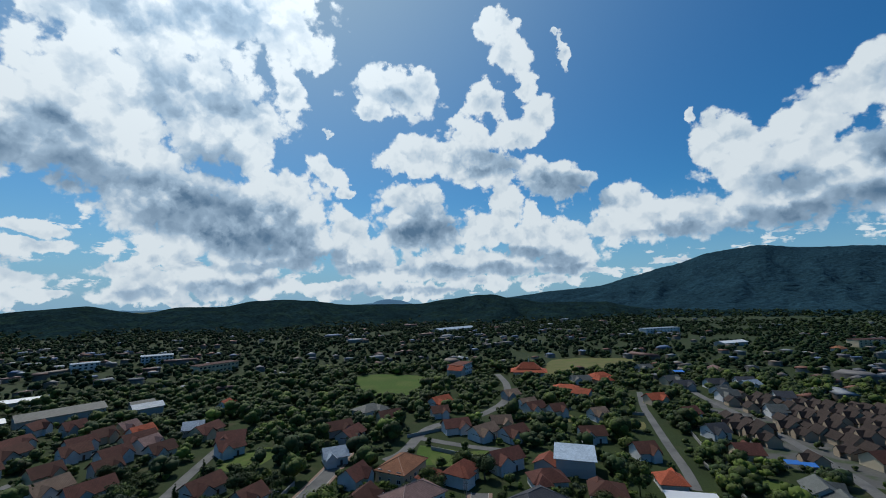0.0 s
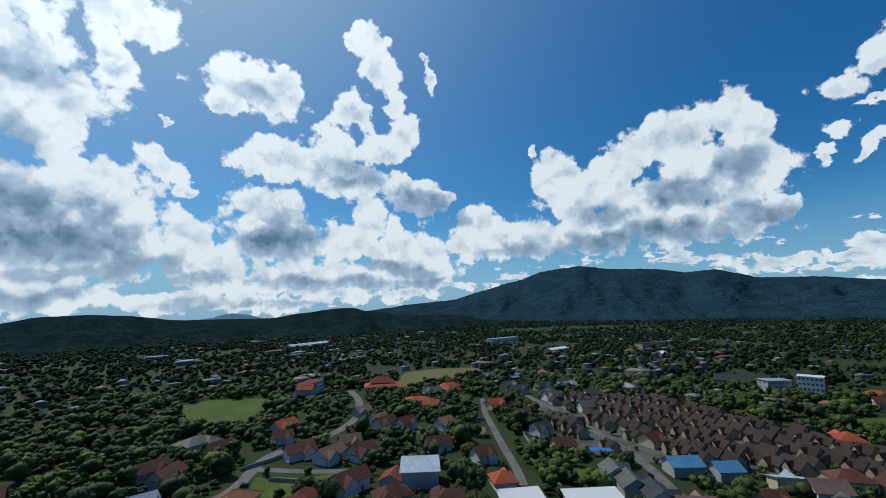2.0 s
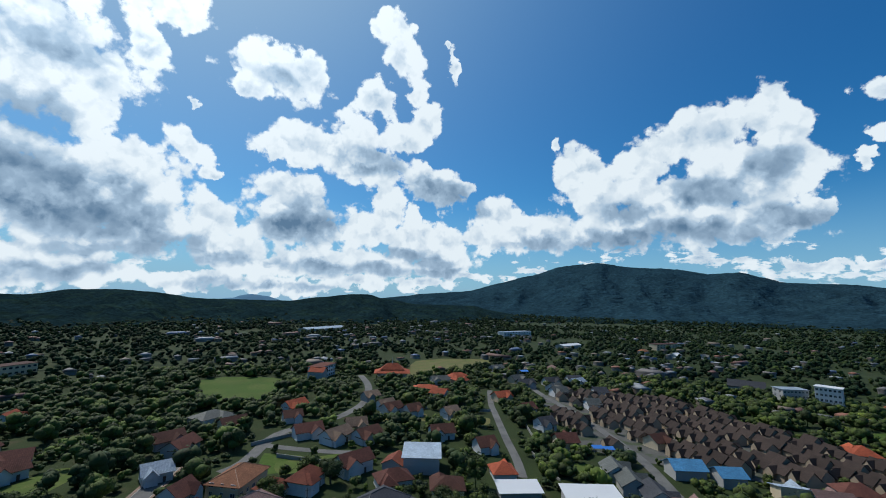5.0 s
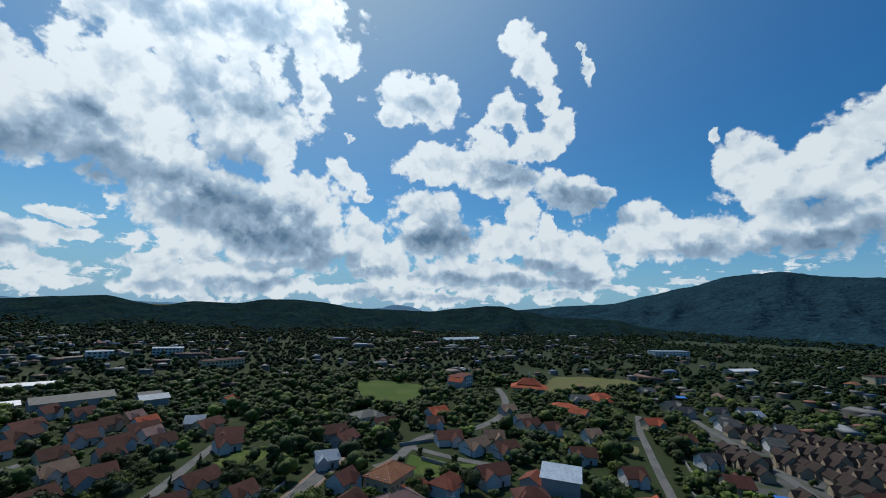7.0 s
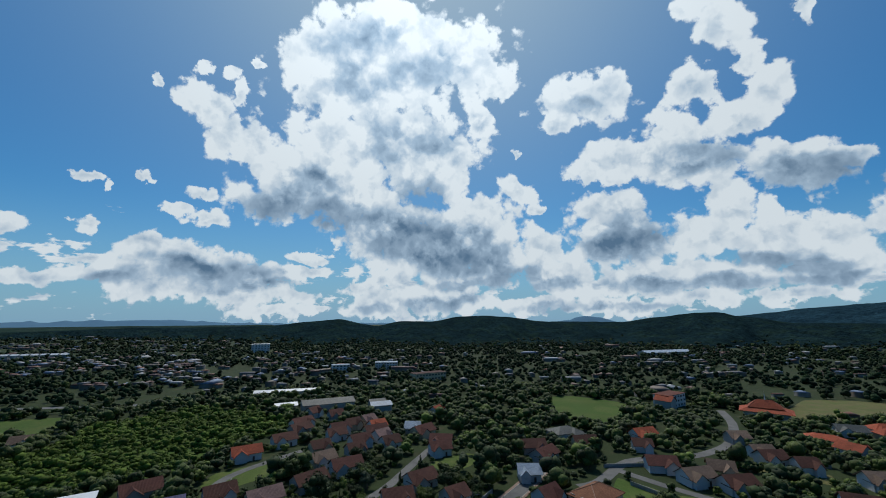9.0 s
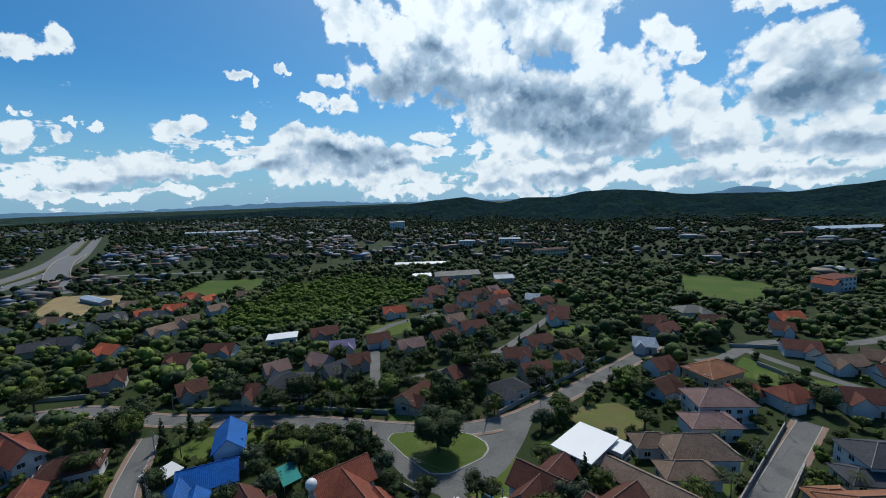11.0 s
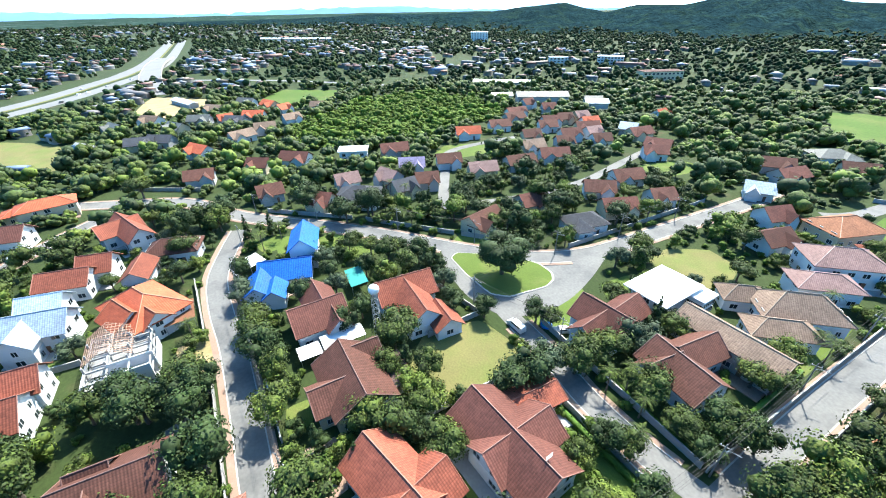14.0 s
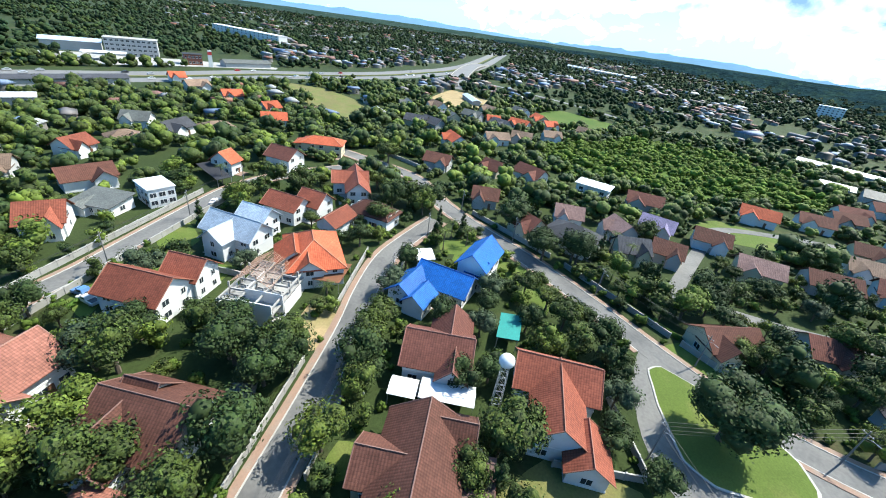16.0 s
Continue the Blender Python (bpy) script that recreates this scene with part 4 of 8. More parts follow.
for plot, words in (([(-53.4, 60.8), (-55.7, 66.5), (-52.7, 67.6), (-39.6, 52.5), (-44.3, 52.2)], "clipped green lawn beside a pale blue house"),
                    ([(-125.6, 2.4), (-122.2, 12.3), (-111.4, 9.3), (-112.2, 1.1)], "sunny lawn behind a blue-roofed house"),
                    ([(-107.9, 21.3), (-107.2, 28.7), (-96.6, 25.9), (-99.9, 19.6)], "small garden lawn beside a shade net"),
                    ([(-109.4, -72.9), (-101, -63.5), (-91.4, -64.6), (-98.7, -74.2)], "mown front lawn beside the lane"),
                    ([(-92.5, -54.3), (-92.7, -48), (-80, -48.9), (-84.9, -55.7)], "mown lawn behind a building site"),
                    ([(-21.7, 179.7), (3.9, 185.4), (1.2, 172.7), (-18.1, 166.9)], "long lawn behind a garden wall"),
                    ([(-10.6, 83.2), (-12.4, 104.4), (-9.8, 108.8), (-8.7, 83.7)], "narrow lawn along a white garden wall"),
                    ([(6.6, 126), (7.7, 139.5), (11.6, 143.9), (9.4, 125.1)], "narrow lawn beside the road")):
    patch("lawn", plot, LAWN, words, "lawn", 0.035)
patch("lawn", [(-115.6, 31.8), (-121.7, 26), (-115, 7.6), (-102.9, 11.3)], LAWN, "garden lawn beside a blue-roofed house", "lawn", keep=False)
patch("lawn", [(-26.5, 12.1), (-11, 14.5), (-8.5, 37.3), (-19.9, 36.8)], LAWN, "shaded garden lawn", "lawn", keep=False)
patch("lawn", [(-25.6, -10.6), (-11.6, -10.8), (-9.4, 4.4), (-18.8, 8.1)], LAWN, "garden lawn at the street corner", "lawn", keep=False)
patch("lawn", [(-51.7, 47.8), (-52.7, 60.6), (-47, 66.5), (-43, 50.8)], LAWN, "clipped garden lawn", "lawn")
patch("lawn", [(-28, -21.4), (-13.1, -19.7), (-12.6, -33.3), (-20.5, -39)], LAWN, "garden lawn beside the road", "lawn")
patch("lawn", [(-95.3, -68.3), (-79.5, -66.3), (-79.3, -58.3), (-95, -60.3)], LAWN, "back garden lawn", "lawn", keep=False)
patch("lawn", [(-82.4, 62.7), (-88.5, 70.7), (-96.7, 59.1), (-92.7, 51.1)], LAWN, "grass verge behind a clipped hedge", "lawn")
patch("lawn", [(-108, 162.8), (-101.5, 185.4), (-88.7, 183.5), (-93, 157.6)], LAWN, "sunny lawn among trees", "lawn")
patch("lawn", [(-29.1, -3.8), (-26.2, -2.5), (-19.5, -4.5), (-22.6, -6.3)], LAWN, "sunny garden lawn behind clipped hedges", "lawn", 0.041)
patch("lawn", [(-15.7, -7.7), (-15.1, -2.7), (-8.4, -4.4), (-9.5, -9.6)], LAWN, "corner lawn with round shrubs", "lawn", 0.041)
patch("lawn", [(-21.8, 33.4), (-22.0, 38.1), (-12.3, 38.0), (-14.8, 31.1)], LAWN, "small front lawn beside the lane", "lawn", 0.041)
patch("lawn", [(-80.7, -70.6), (-76.7, -66.0), (-67.7, -63.0), (-71.8, -71.1)], LAWN, "shaded lawn beside a driveway", "lawn", 0.041)
patch("lawn", [(-54.7, -8.5), (-54.9, -4.0), (-49.9, -5.2), (-48.3, -9.9)], LAWN, "narrow lawn beside a brown-roofed house", "lawn", 0.041)
patch("lawn", [(1.8, 93.7), (6.4, 97.8), (9.7, 93.9), (7.4, 86.3)], LAWN, "garden lawn with planted beds", "lawn", 0.041)
patch("dry_plot", [(-80.7, -27.4), (-80.3, -19.2), (-73.0, -20.9), (-75.2, -26.2)], DRY, "dry patch of grass beside a building site", "lot", 0.041)
patch("yard", [(43.0, 42.2), (49.8, 52.5), (54.8, 44.0), (45.7, 36.3)], CONCRETE, "pale concrete yard behind the houses", "yard", 0.05)
patch("gravel_bed", [(-30.9, -57.2), (-27.5, -49.3), (-22.4, -49.5), (-26.0, -57.0)], KERB, "pale gravel garden with small shrubs", "garden bed", 0.04)
patch("lawn", [(-52.2, 73.8), (-50.7, 85.6), (-46.9, 78.4), (-47.2, 70.5)], LAWN, "rough green lawn beside a flat white roof", "lawn", 0.041)
patch("lawn", [(-124.2, -3.5), (-128.1, 4.1), (-120.2, 6.7), (-117.1, -2.1)], LAWN, "lawn in front of palms", "lawn", 0.041)
patch("driveway", [(-44.3, -11.3), (-34.4, -11.5), (-34.7, -3.6), (-44.5, -2.4)], PAVING, "salmon paved driveway", "driveway", 0.05, keep=False)
patch("driveway", [(-82.4, -18.8), (-72.4, -18.8), (-70.5, -25.8), (-84.5, -26.7)], STRAW, "bare sandy forecourt of a building site", "driveway", 0.05, keep=False)
patch("driveway", [(-32, -19.4), (-24.1, -19.5), (-24, -25.3), (-31.9, -25.2)], CONCRETE, "pale concrete driveway", "driveway", 0.05, keep=False)


# ---- houses ----
ROOF_WORDS = {"red": "red tiled", "orange": "orange tiled", "redbrown": "reddish-brown tiled", "brown": "dark brown tiled", "rust": "rust-orange tiled", "terracotta": "faded terracotta tiled",
              "tan": "tan tiled", "pink": "dusty pink tiled", "purple": "purple tiled", "blue": "bright blue tiled", "paleblue": "pale blue metal",
              "slate": "slate-grey tiled", "grey": "grey sheet", "darkbrown": "dark brown tiled", "white": "flat white"}
WALL_WORDS = {"white": "white", "cream": "cream", "paleblue": "pale blue", "grey": "grey", "brick": "red brick", "tan": "tan", "yellow": "yellow"}
WIN = {}


def window_meshes(w, h):
    """A framed window with mullion and sill, and its glass."""
    key = (w, h)
    if key not in WIN:
        xs = [-w / 2 - 0.05, -w / 2 + 0.05, -0.035, 0.035, w / 2 - 0.05, w / 2 + 0.05]
        zs = [-h / 2 - 0.14, -h / 2 + 0.05, h / 2 - 0.05, h / 2 + 0.05]
        solid = {(i, j) for i in range(5) for j in range(3) if not (i in (1, 3) and j == 1)}
        ids, V, F = {}, [], []

        def corner(i, j, k):
            if (i, j, k) not in ids:
                ids[i, j, k] = len(V)
                V.append((xs[i], -0.07 if k == 0 else 0.06, zs[j]))
            return ids[i, j, k]
        for i, j in solid:
            F.append((corner(i, j, 0), corner(i + 1, j, 0), corner(i + 1, j + 1, 0), corner(i, j + 1, 0)))
            for di, dj, e in ((-1, 0, ((0, 0), (0, 1))), (1, 0, ((1, 1), (1, 0))), (0, -1, ((1, 0), (0, 0))), (0, 1, ((0, 1), (1, 1)))):
                if (i + di, j + dj) not in solid:
                    (a, b), (c, d) = e
                    F.append((corner(i + a, j + b, 0), corner(i + c, j + d, 0), corner(i + c, j + d, 1), corner(i + a, j + b, 1)))
        WIN[key] = (mesh_of("window_frame", V, F, FRAME_WHITE), boxes("pane", [(0, 0.0, 0, w, 0.04, h)], PANE))
    return WIN[key]


DOOR_ME = boxes("door", [(0, 0, 1.02, 0.95, 0.08, 2.04), (0, -0.05, 1.25, 0.6, 0.04, 1.0), (0, -0.05, 0.45, 0.6, 0.04, 0.5)], DOOR_WOOD)


def roof_mesh(L, W, ze, zr, kind, mat, over=0.75, thick=0.16):
    """A tiled roof of one wing over the x axis: gable, hip or one slope, with eaves and a soffit."""
    hl, hw = L / 2 + over, W / 2 + over
    drop = over * (zr - ze) / (W / 2)
    e = ze - drop
    V, F, U = [], [], []

    def slab(pts):
        """A thick sloping face; u runs along its lower edge, v up the slope."""
        a = Vector(pts[0])
        ux = (Vector(pts[1]) - a).normalized()
        nrm = ux.cross(Vector(pts[2]) - a).normalized()
        vx = nrm.cross(ux)
        b0, n = len(V), len(pts)
        V.extend(pts)
        V.extend([tuple(Vector(p) - Vector((0, 0, thick))) for p in pts])
        uv = [((Vector(p) - a).dot(ux), (Vector(p) - a).dot(vx)) for p in pts]
        F.append(tuple(range(b0, b0 + n)))
        U.append(uv)
        F.append(tuple(range(b0 + 2 * n - 1, b0 + n - 1, -1)))
        U.append(uv[::-1])
        for i in range(n):
            j = (i + 1) % n
            F.append((b0 + i, b0 + i + n, b0 + j + n, b0 + j))
            U.append([(0, 0)] * 4)

    if kind == "g":
        slab([(-hl, -hw, e), (hl, -hw, e), (hl, 0, zr), (-hl, 0, zr)])
        slab([(hl, hw, e), (-hl, hw, e), (-hl, 0, zr), (hl, 0, zr)])
    elif kind == "h":
        r = max(hl - hw, 0.05)
        slab([(-hl, -hw, e), (hl, -hw, e), (r, 0, zr), (-r, 0, zr)])
        slab([(hl, hw, e), (-hl, hw, e), (-r, 0, zr), (r, 0, zr)])
        slab([(hl, -hw, e), (hl, hw, e), (r, 0, zr)])
        slab([(-hl, hw, e), (-hl, -hw, e), (-r, 0, zr)])
    else:
        slab([(-hl, -hw, ze), (hl, -hw, ze), (hl, hw, zr), (-hl, hw, zr)])
    return mesh_of("roof", V, F, mat, U)


def ridge_mesh(L, W, ze, zr, kind, mat, over=0.75):
    hl, hw = L / 2 + over, W / 2 + over
    e = ze - over * (zr - ze) / (W / 2)
    up = 0.06
    if kind == "g":
        runs = [((-hl - 0.03, 0, zr + up), (hl + 0.03, 0, zr + up))]
        for s in (-1, 1):
            for q in (-1, 1):
                runs.append(((s * hl, 0, zr + up - 0.04), (s * hl, q * hw, e + up - 0.04)))
    else:
        r = max(hl - hw, 0.05)
        runs = [((-r, 0, zr + up), (r, 0, zr + up))]
        for s in (-1, 1):
            for q in (-1, 1):
                runs.append(((s * r, 0, zr + up), (s * hl, q * hw, e + up)))
    return tubes("ridge_cap", [(p, (0.1, 0.1)) for p in runs], mat, 5)


def wall_mesh(L, W, ze, zr, kind, mat):
    """The walls of one wing, with gable ends, a plinth and a band under the upper floor."""
    x, y = L / 2, W / 2
    V = [(-x, -y, 0), (x, -y, 0), (x, y, 0), (-x, y, 0), (-x, -y, ze), (x, -y, ze), (x, y, ze), (-x, y, ze)]
    F = [(0, 1, 5, 4), (2, 3, 7, 6)]
    if kind == "g":
        V += [(x, 0, zr - 0.1), (-x, 0, zr - 0.1)]
        F += [(1, 2, 6, 8, 5), (3, 0, 4, 9, 7), (4, 5, 8, 9), (6, 7, 9, 8)]
    elif kind == "s":
        k = (zr - ze) / (W + 1.5)
        V[4:8] = [(-x, -y, ze + k * 0.75 - 0.12), (x, -y, ze + k * 0.75 - 0.12), (x, y, zr - k * 0.75 - 0.12), (-x, y, zr - k * 0.75 - 0.12)]
        F += [(1, 2, 6, 5), (3, 0, 4, 7), (4, 5, 6, 7)]
    else:
        F += [(1, 2, 6, 5), (3, 0, 4, 7), (4, 5, 6, 7)]
    b = len(V)
    v, f = box_vf(0, 0, 0.2, L + 0.12, W + 0.12, 0.4, b)
    V += v
    F += f
    if ze > 4.2:
        v, f = box_vf(0, 0, 2.9, L + 0.1, W + 0.1, 0.18, len(V))
        V += v
        F += f
    return mesh_of("wall", V, F, mat)


def inside_wing(x, y, wings, skip):
    for i, (dx, dy, r, L, W, ze, zr, kind) in enumerate(wings):
        if i == skip:
            continue
        a, b = (L, W) if r == 0 else (W, L)
        if abs(x - dx) < a / 2 + 0.3 and abs(y - dy) < b / 2 + 0.3:
            return True
    return False


def house(x, y, turn, roof, wall, wings, category="house", full=True):
    """A house of crossing wings, each with walls, a tiled roof, windows; the first wing has the door."""
    base = new("house")
    base.matrix_world = pose(x, y, 0, 0, 0, turn)
    shape = {"g": "gabled", "h": "hipped", "s": "lean-to"}[wings[0][7]]
    storeys = "two-storey" if wings[0][5] >= 4 else "single-storey"
    tagged(base, f"{storeys} {WALL_WORDS[wall]} house with {ROOF_WORDS[roof]} {shape} roof", category, "houses of the estate")
    rng = random.Random(round(x * 31 + y * 17))
    for i, (dx, dy, r, L, W, ze, zr, kind) in enumerate(wings):
        lift = 0.013 * i
        at = pose(dx, dy, 0, 0, 0, r)
        w = child("wall", wall_mesh(L, W, ze + lift, zr + lift, kind, WALL[wall]), base, at=at)
        rf = child("roof", roof_mesh(L, W, ze + lift, zr + lift, kind, ROOF[roof], over=0.75 if W > 5 else 0.5), base, at=at)
        if kind != "s" and full:
            child("ridge_cap", ridge_mesh(L, W, ze + lift, zr + lift, kind, RIDGE[roof], over=0.75 if W > 5 else 0.5), rf)
        a = radians(turn)
        c, s = math.cos(a), math.sin(a)
        RECTS.append((x + dx * c - dy * s, y + dx * s + dy * c, a + radians(r), L / 2 + 0.6, W / 2 + 0.6))
        floors = [1.45] + ([4.1] if ze > 4.3 else [])
        sides = [(-1, 0), (1, 0), (0, 1), (0, -1)] if math.hypot(x, y) < (235 if full else 150) else []  # farther off no window can be told
        for ux, uy in sides:
            span = L if ux == 0 else W
            n = max(1, int(span / (3.2 if full else 7.5)))
            for f in floors:
                if f + 0.75 > ze - 0.2 and ux == 0:
                    continue
                for k in range(n):
                    p = (k - (n - 1) / 2) * span / n
                    lx, ly = (p, uy * W / 2) if ux == 0 else (ux * L / 2, p)
                    hx, hy = (dx + lx, dy + ly) if r == 0 else (dx - ly, dy + lx)
                    if inside_wing(hx, hy, wings, i) or rng.random() < 0.12:
                        continue
                    wide = 1.7 if rng.random() < 0.6 else 1.1
                    fm, pm = window_meshes(wide, 1.35)
                    head = (0 if uy == -1 else 180) if ux == 0 else (90 if ux == 1 else -90)
                    wf = child("window", fm, base, at=at @ pose(lx, ly, f, 0, 0, head))
                    child("pane", pm, wf)
    dx, dy, r, L, W, ze, zr, kind = wings[0]
    if full:
        deep = rng.uniform(2.4, 4.2)
        child("terrace", boxes("terrace", [(0, 0, 0.09, L * 0.8, deep, 0.18)], rng.choice((CONCRETE, PAVING, KERB))), base, "low paved terrace",
              at=pose(dx, dy, 0, 0, 0, r) @ pose(L * 0.08, -W / 2 - deep / 2, 0))
    child("door", DOOR_ME, base, "dark wooden front door", at=pose(dx, dy, 0, 0, 0, r) @ pose(L * 0.22, -W / 2 - 0.05, 0))
    return base


house(-30, 2.7, 14, "red", "white", [(0.0, 0.0, 0, 13.7, 9, 4.8, 8, "g"), (4.4, -2.4, 90, 16.9, 8, 4.8, 7.6, "g"), (12.2, 0.2, 0, 7.8, 7, 4.8, 7.2, "g")])
house(-25.9, 21.6, 5, "redbrown", "white", [(0.0, 0.0, 0, 18.9, 10, 4.8, 8.2, "g"), (0.5, 0.9, 90, 13.5, 8, 4.8, 7.6, "g")])
house(-31.9, 32.1, 87, "red", "white", [(0.0, 0.0, 0, 8.8, 6, 2.9, 4.2, "g")])
house(-51.6, 4, 180, "brown", "cream", [(0.0, -0.0, 0, 14.4, 11, 4.6, 8.2, "g"), (-1.1, 4.7, 90, 6.8, 7, 4.4, 7, "g"), (5.7, -4.6, 90, 4.3, 6, 4.6, 7, "g")])
house(-73.9, 3.2, 91, "redbrown", "white", [(0.0, -0.0, 0, 11.3, 10, 4.8, 8.2, "g"), (1.9, 5.6, 90, 7.8, 7, 4.8, 7.6, "g"), (3.1, -3.5, 90, 7.4, 5, 4.6, 7, "g")])
house(-72.8, 24.6, 86, "red", "white", [(0.0, 0.0, 0, 13.4, 9, 5, 8.4, "g"), (0.2, -6.7, 90, 14, 8, 5, 8, "g"), (4.8, -13.0, 90, 7.2, 6, 3.4, 5.6, "g")])
house(-98.4, 1.2, 72, "blue", "white", [(0.0, 0.0, 0, 12.6, 8.5, 4, 7, "g"), (4.2, 10.8, 90, 11.9, 7, 7, 10, "g"), (-6.0, -6.7, 90, 8.6, 6, 4, 6.2, "g"), (5.1, 7.7, 0, 4, 5, 5, 7.4, "g"), (-1.9, -9.3, 90, 6.5, 5, 3.6, 5.6, "g")])
house(-98.8, -31.8, 29, "orange", "white", [(0.0, 0.0, 0, 17, 12, 5.2, 9, "h"), (0.3, -4.2, 0, 7.8, 8, 5, 7.6, "g"), (6.2, -1.6, 0, 5.7, 6, 5, 7.4, "g")])
house(-102, -53.2, 78, "paleblue", "white", [(0.0, 0.0, 0, 14.5, 8, 5.6, 8.8, "g"), (-0.8, 8.1, 0, 8, 7, 5.6, 8.4, "g"), (-0.2, -3.5, 90, 8.5, 6, 5.6, 8, "g")])
house(-74.7, -55.5, 87, "red", "white", [(0.0, 0.0, 0, 12.6, 9, 5.4, 8.6, "g"), (3.4, 8.1, 0, 7.3, 7, 5.4, 8.4, "g")])
house(-50.1, -58.2, 176, "terracotta", "white", [(0.0, -0.0, 0, 13.1, 10, 5.2, 8.6, "g"), (3.1, 4.9, 90, 6.6, 7, 4.8, 7.4, "g"), (-4.3, -4.9, 90, 4.1, 6, 4.8, 7, "g")])
house(-49.9, -33.7, 88, "brown", "white", [(0.0, 0.0, 0, 12.9, 12, 4.4, 8.4, "g"), (-2.9, 2.5, 0, 4.1, 7, 4.4, 8, "g"), (-2.7, -4.7, 90, 8.4, 8, 4.4, 7.6, "g")])
house(-26.1, -32.4, 88, "terracotta", "white", [(0.0, 0.0, 0, 13.8, 11, 4.4, 8, "g"), (-0.6, -8.8, 0, 13, 12, 4.4, 7.4, "g"), (5.6, 9.4, 0, 16.7, 9, 3.4, 5, "h")])
house(-20.7, 59.2, 173, "brown", "white", [(0.0, -0.0, 0, 12.5, 9, 4.8, 8, "g"), (1.8, 2.8, 90, 7, 6, 4.8, 7.4, "g"), (2.8, -6.9, 90, 9.5, 7, 4.8, 7.6, "g")])
house(-38.9, 58.8, 7, "redbrown", "paleblue", [(0.0, 0.0, 0, 11.4, 9, 4.8, 8, "g"), (0.4, -4.8, 90, 8, 6, 4.8, 7.4, "g"), (1.3, 5.3, 90, 9, 7, 4.8, 7.4, "g")])
house(-20.2, 75.6, 1, "tan", "grey", [(0.0, 0.0, 0, 20.1, 7, 5.6, 7.6, "g")])
house(-18.8, 100.3, 47, "tan", "white", [(0.0, 0.0, 0, 17, 10, 4.6, 8.2, "h"), (-6.5, -8.1, 0, 13, 6.5, 4, 6, "h"), (-9.7, 4.1, 0, 9.4, 6, 4, 6, "h")])
house(-21.9, 130.7, 46, "pink", "white", [(0.0, 0.0, 0, 17, 11, 6.4, 9.2, "h"), (-8.9, -11.1, 0, 13.6, 8, 5, 7, "h")])
house(-30.7, 158.3, 69, "rust", "cream", [(0.0, 0.0, 0, 17, 12, 4.6, 7.6, "h")])
house(15.6, 128.6, 41, "slate", "white", [(0.0, 0.0, 0, 17, 11, 6, 8.6, "h"), (-6.4, -4.9, 0, 15.6, 7, 3.2, 4.6, "h"), (6.5, -6.4, 0, 12.5, 7, 3.4, 5, "h")])
house(14.2, 102.9, 49, "rust", "cream", [(0.0, 0.0, 0, 17, 9, 5.2, 7.6, "h"), (-3.6, 5.5, 0, 8.5, 6, 3.4, 5, "h")])
house(15.1, 76.8, 7, "rust", "tan", [(0.0, 0.0, 0, 17, 11, 5.6, 8.6, "h"), (-7.5, -2.6, 0, 8.1, 6, 3.4, 5.4, "h")])
house(19.1, 64, 22, "red", "brick", [(0.0, 0.0, 0, 16.7, 8, 3, 4.8, "h"), (-0.6, 0.7, 0, 8.3, 4, 4.4, 5.6, "h")])
house(14.1, 38.9, 2, "redbrown", "brick", [(0.0, 0.0, 0, 12.4, 7, 4.2, 6.6, "h"), (0.6, 6.3, 0, 10.3, 7.5, 4.6, 7.6, "h"), (-7.6, 0.6, 0, 7.2, 5.5, 3, 4.6, "h")])
house(11.4, 21.6, 176, "brown", "white", [(0.0, -0.0, 0, 12.9, 11, 4.8, 8.4, "g"), (-2.5, -4.4, 90, 6.8, 8, 4.8, 7.6, "g"), (-7.0, -1.0, 0, 4, 6, 4.6, 7, "g")])
house(8.9, 2.2, 5, "brown", "cream", [(0.0, 0.0, 0, 14.9, 11, 4.8, 8.2, "g"), (3.1, 7.8, 90, 5.6, 8, 4.8, 7.6, "g")])
house(29.2, 38.5, 31, "grey", "white", [(0.0, 0.0, 0, 6.3, 9, 6, 8, "s"), (-5.8, 2.1, 90, 4, 5, 5.8, 6, "s")])
house(30.2, 26.9, 51, "grey", "white", [(0.0, 0.0, 0, 7.1, 9, 5.4, 7, "s")])
house(-28, -57.6, 52, "brown", "white", [(0.0, 0.0, 0, 8.1, 9, 4.6, 8, "g"), (4.2, -1.6, 0, 11.1, 8, 4.6, 7, "g")])
house(-147.5, -37.4, 22, "red", "white", [(0.0, 0.0, 0, 18.8, 7, 5, 8, "g"), (-4.1, -2.1, 90, 11.4, 8, 4.8, 7.4, "g")])
house(-127, -43.7, 77, "red", "white", [(0.0, 0.0, 0, 7.3, 8, 5, 8, "g"), (-5.2, -6.1, 0, 10.8, 8, 5, 7.6, "g"), (10.9, -4.9, 90, 10, 6, 4, 6, "g")])
house(-186.1, -65.5, 100, "orange", "cream", [(0.0, -0.0, 0, 16.7, 9, 5.6, 7.6, "h"), (-8.3, 4.2, 0, 8.4, 7, 3.6, 5, "h")])
house(-163, -71.4, 77, "redbrown", "white", [(0.0, 0.0, 0, 10.6, 9, 5, 8, "g")])
house(-148.1, -86.1, 175, "orange", "white", [(0.0, -0.0, 0, 5.3, 8, 5, 8, "g")])
house(-128.7, -25.5, 75, "brown", "white", [(0.0, 0.0, 0, 13.5, 8, 4.4, 7, "h")])


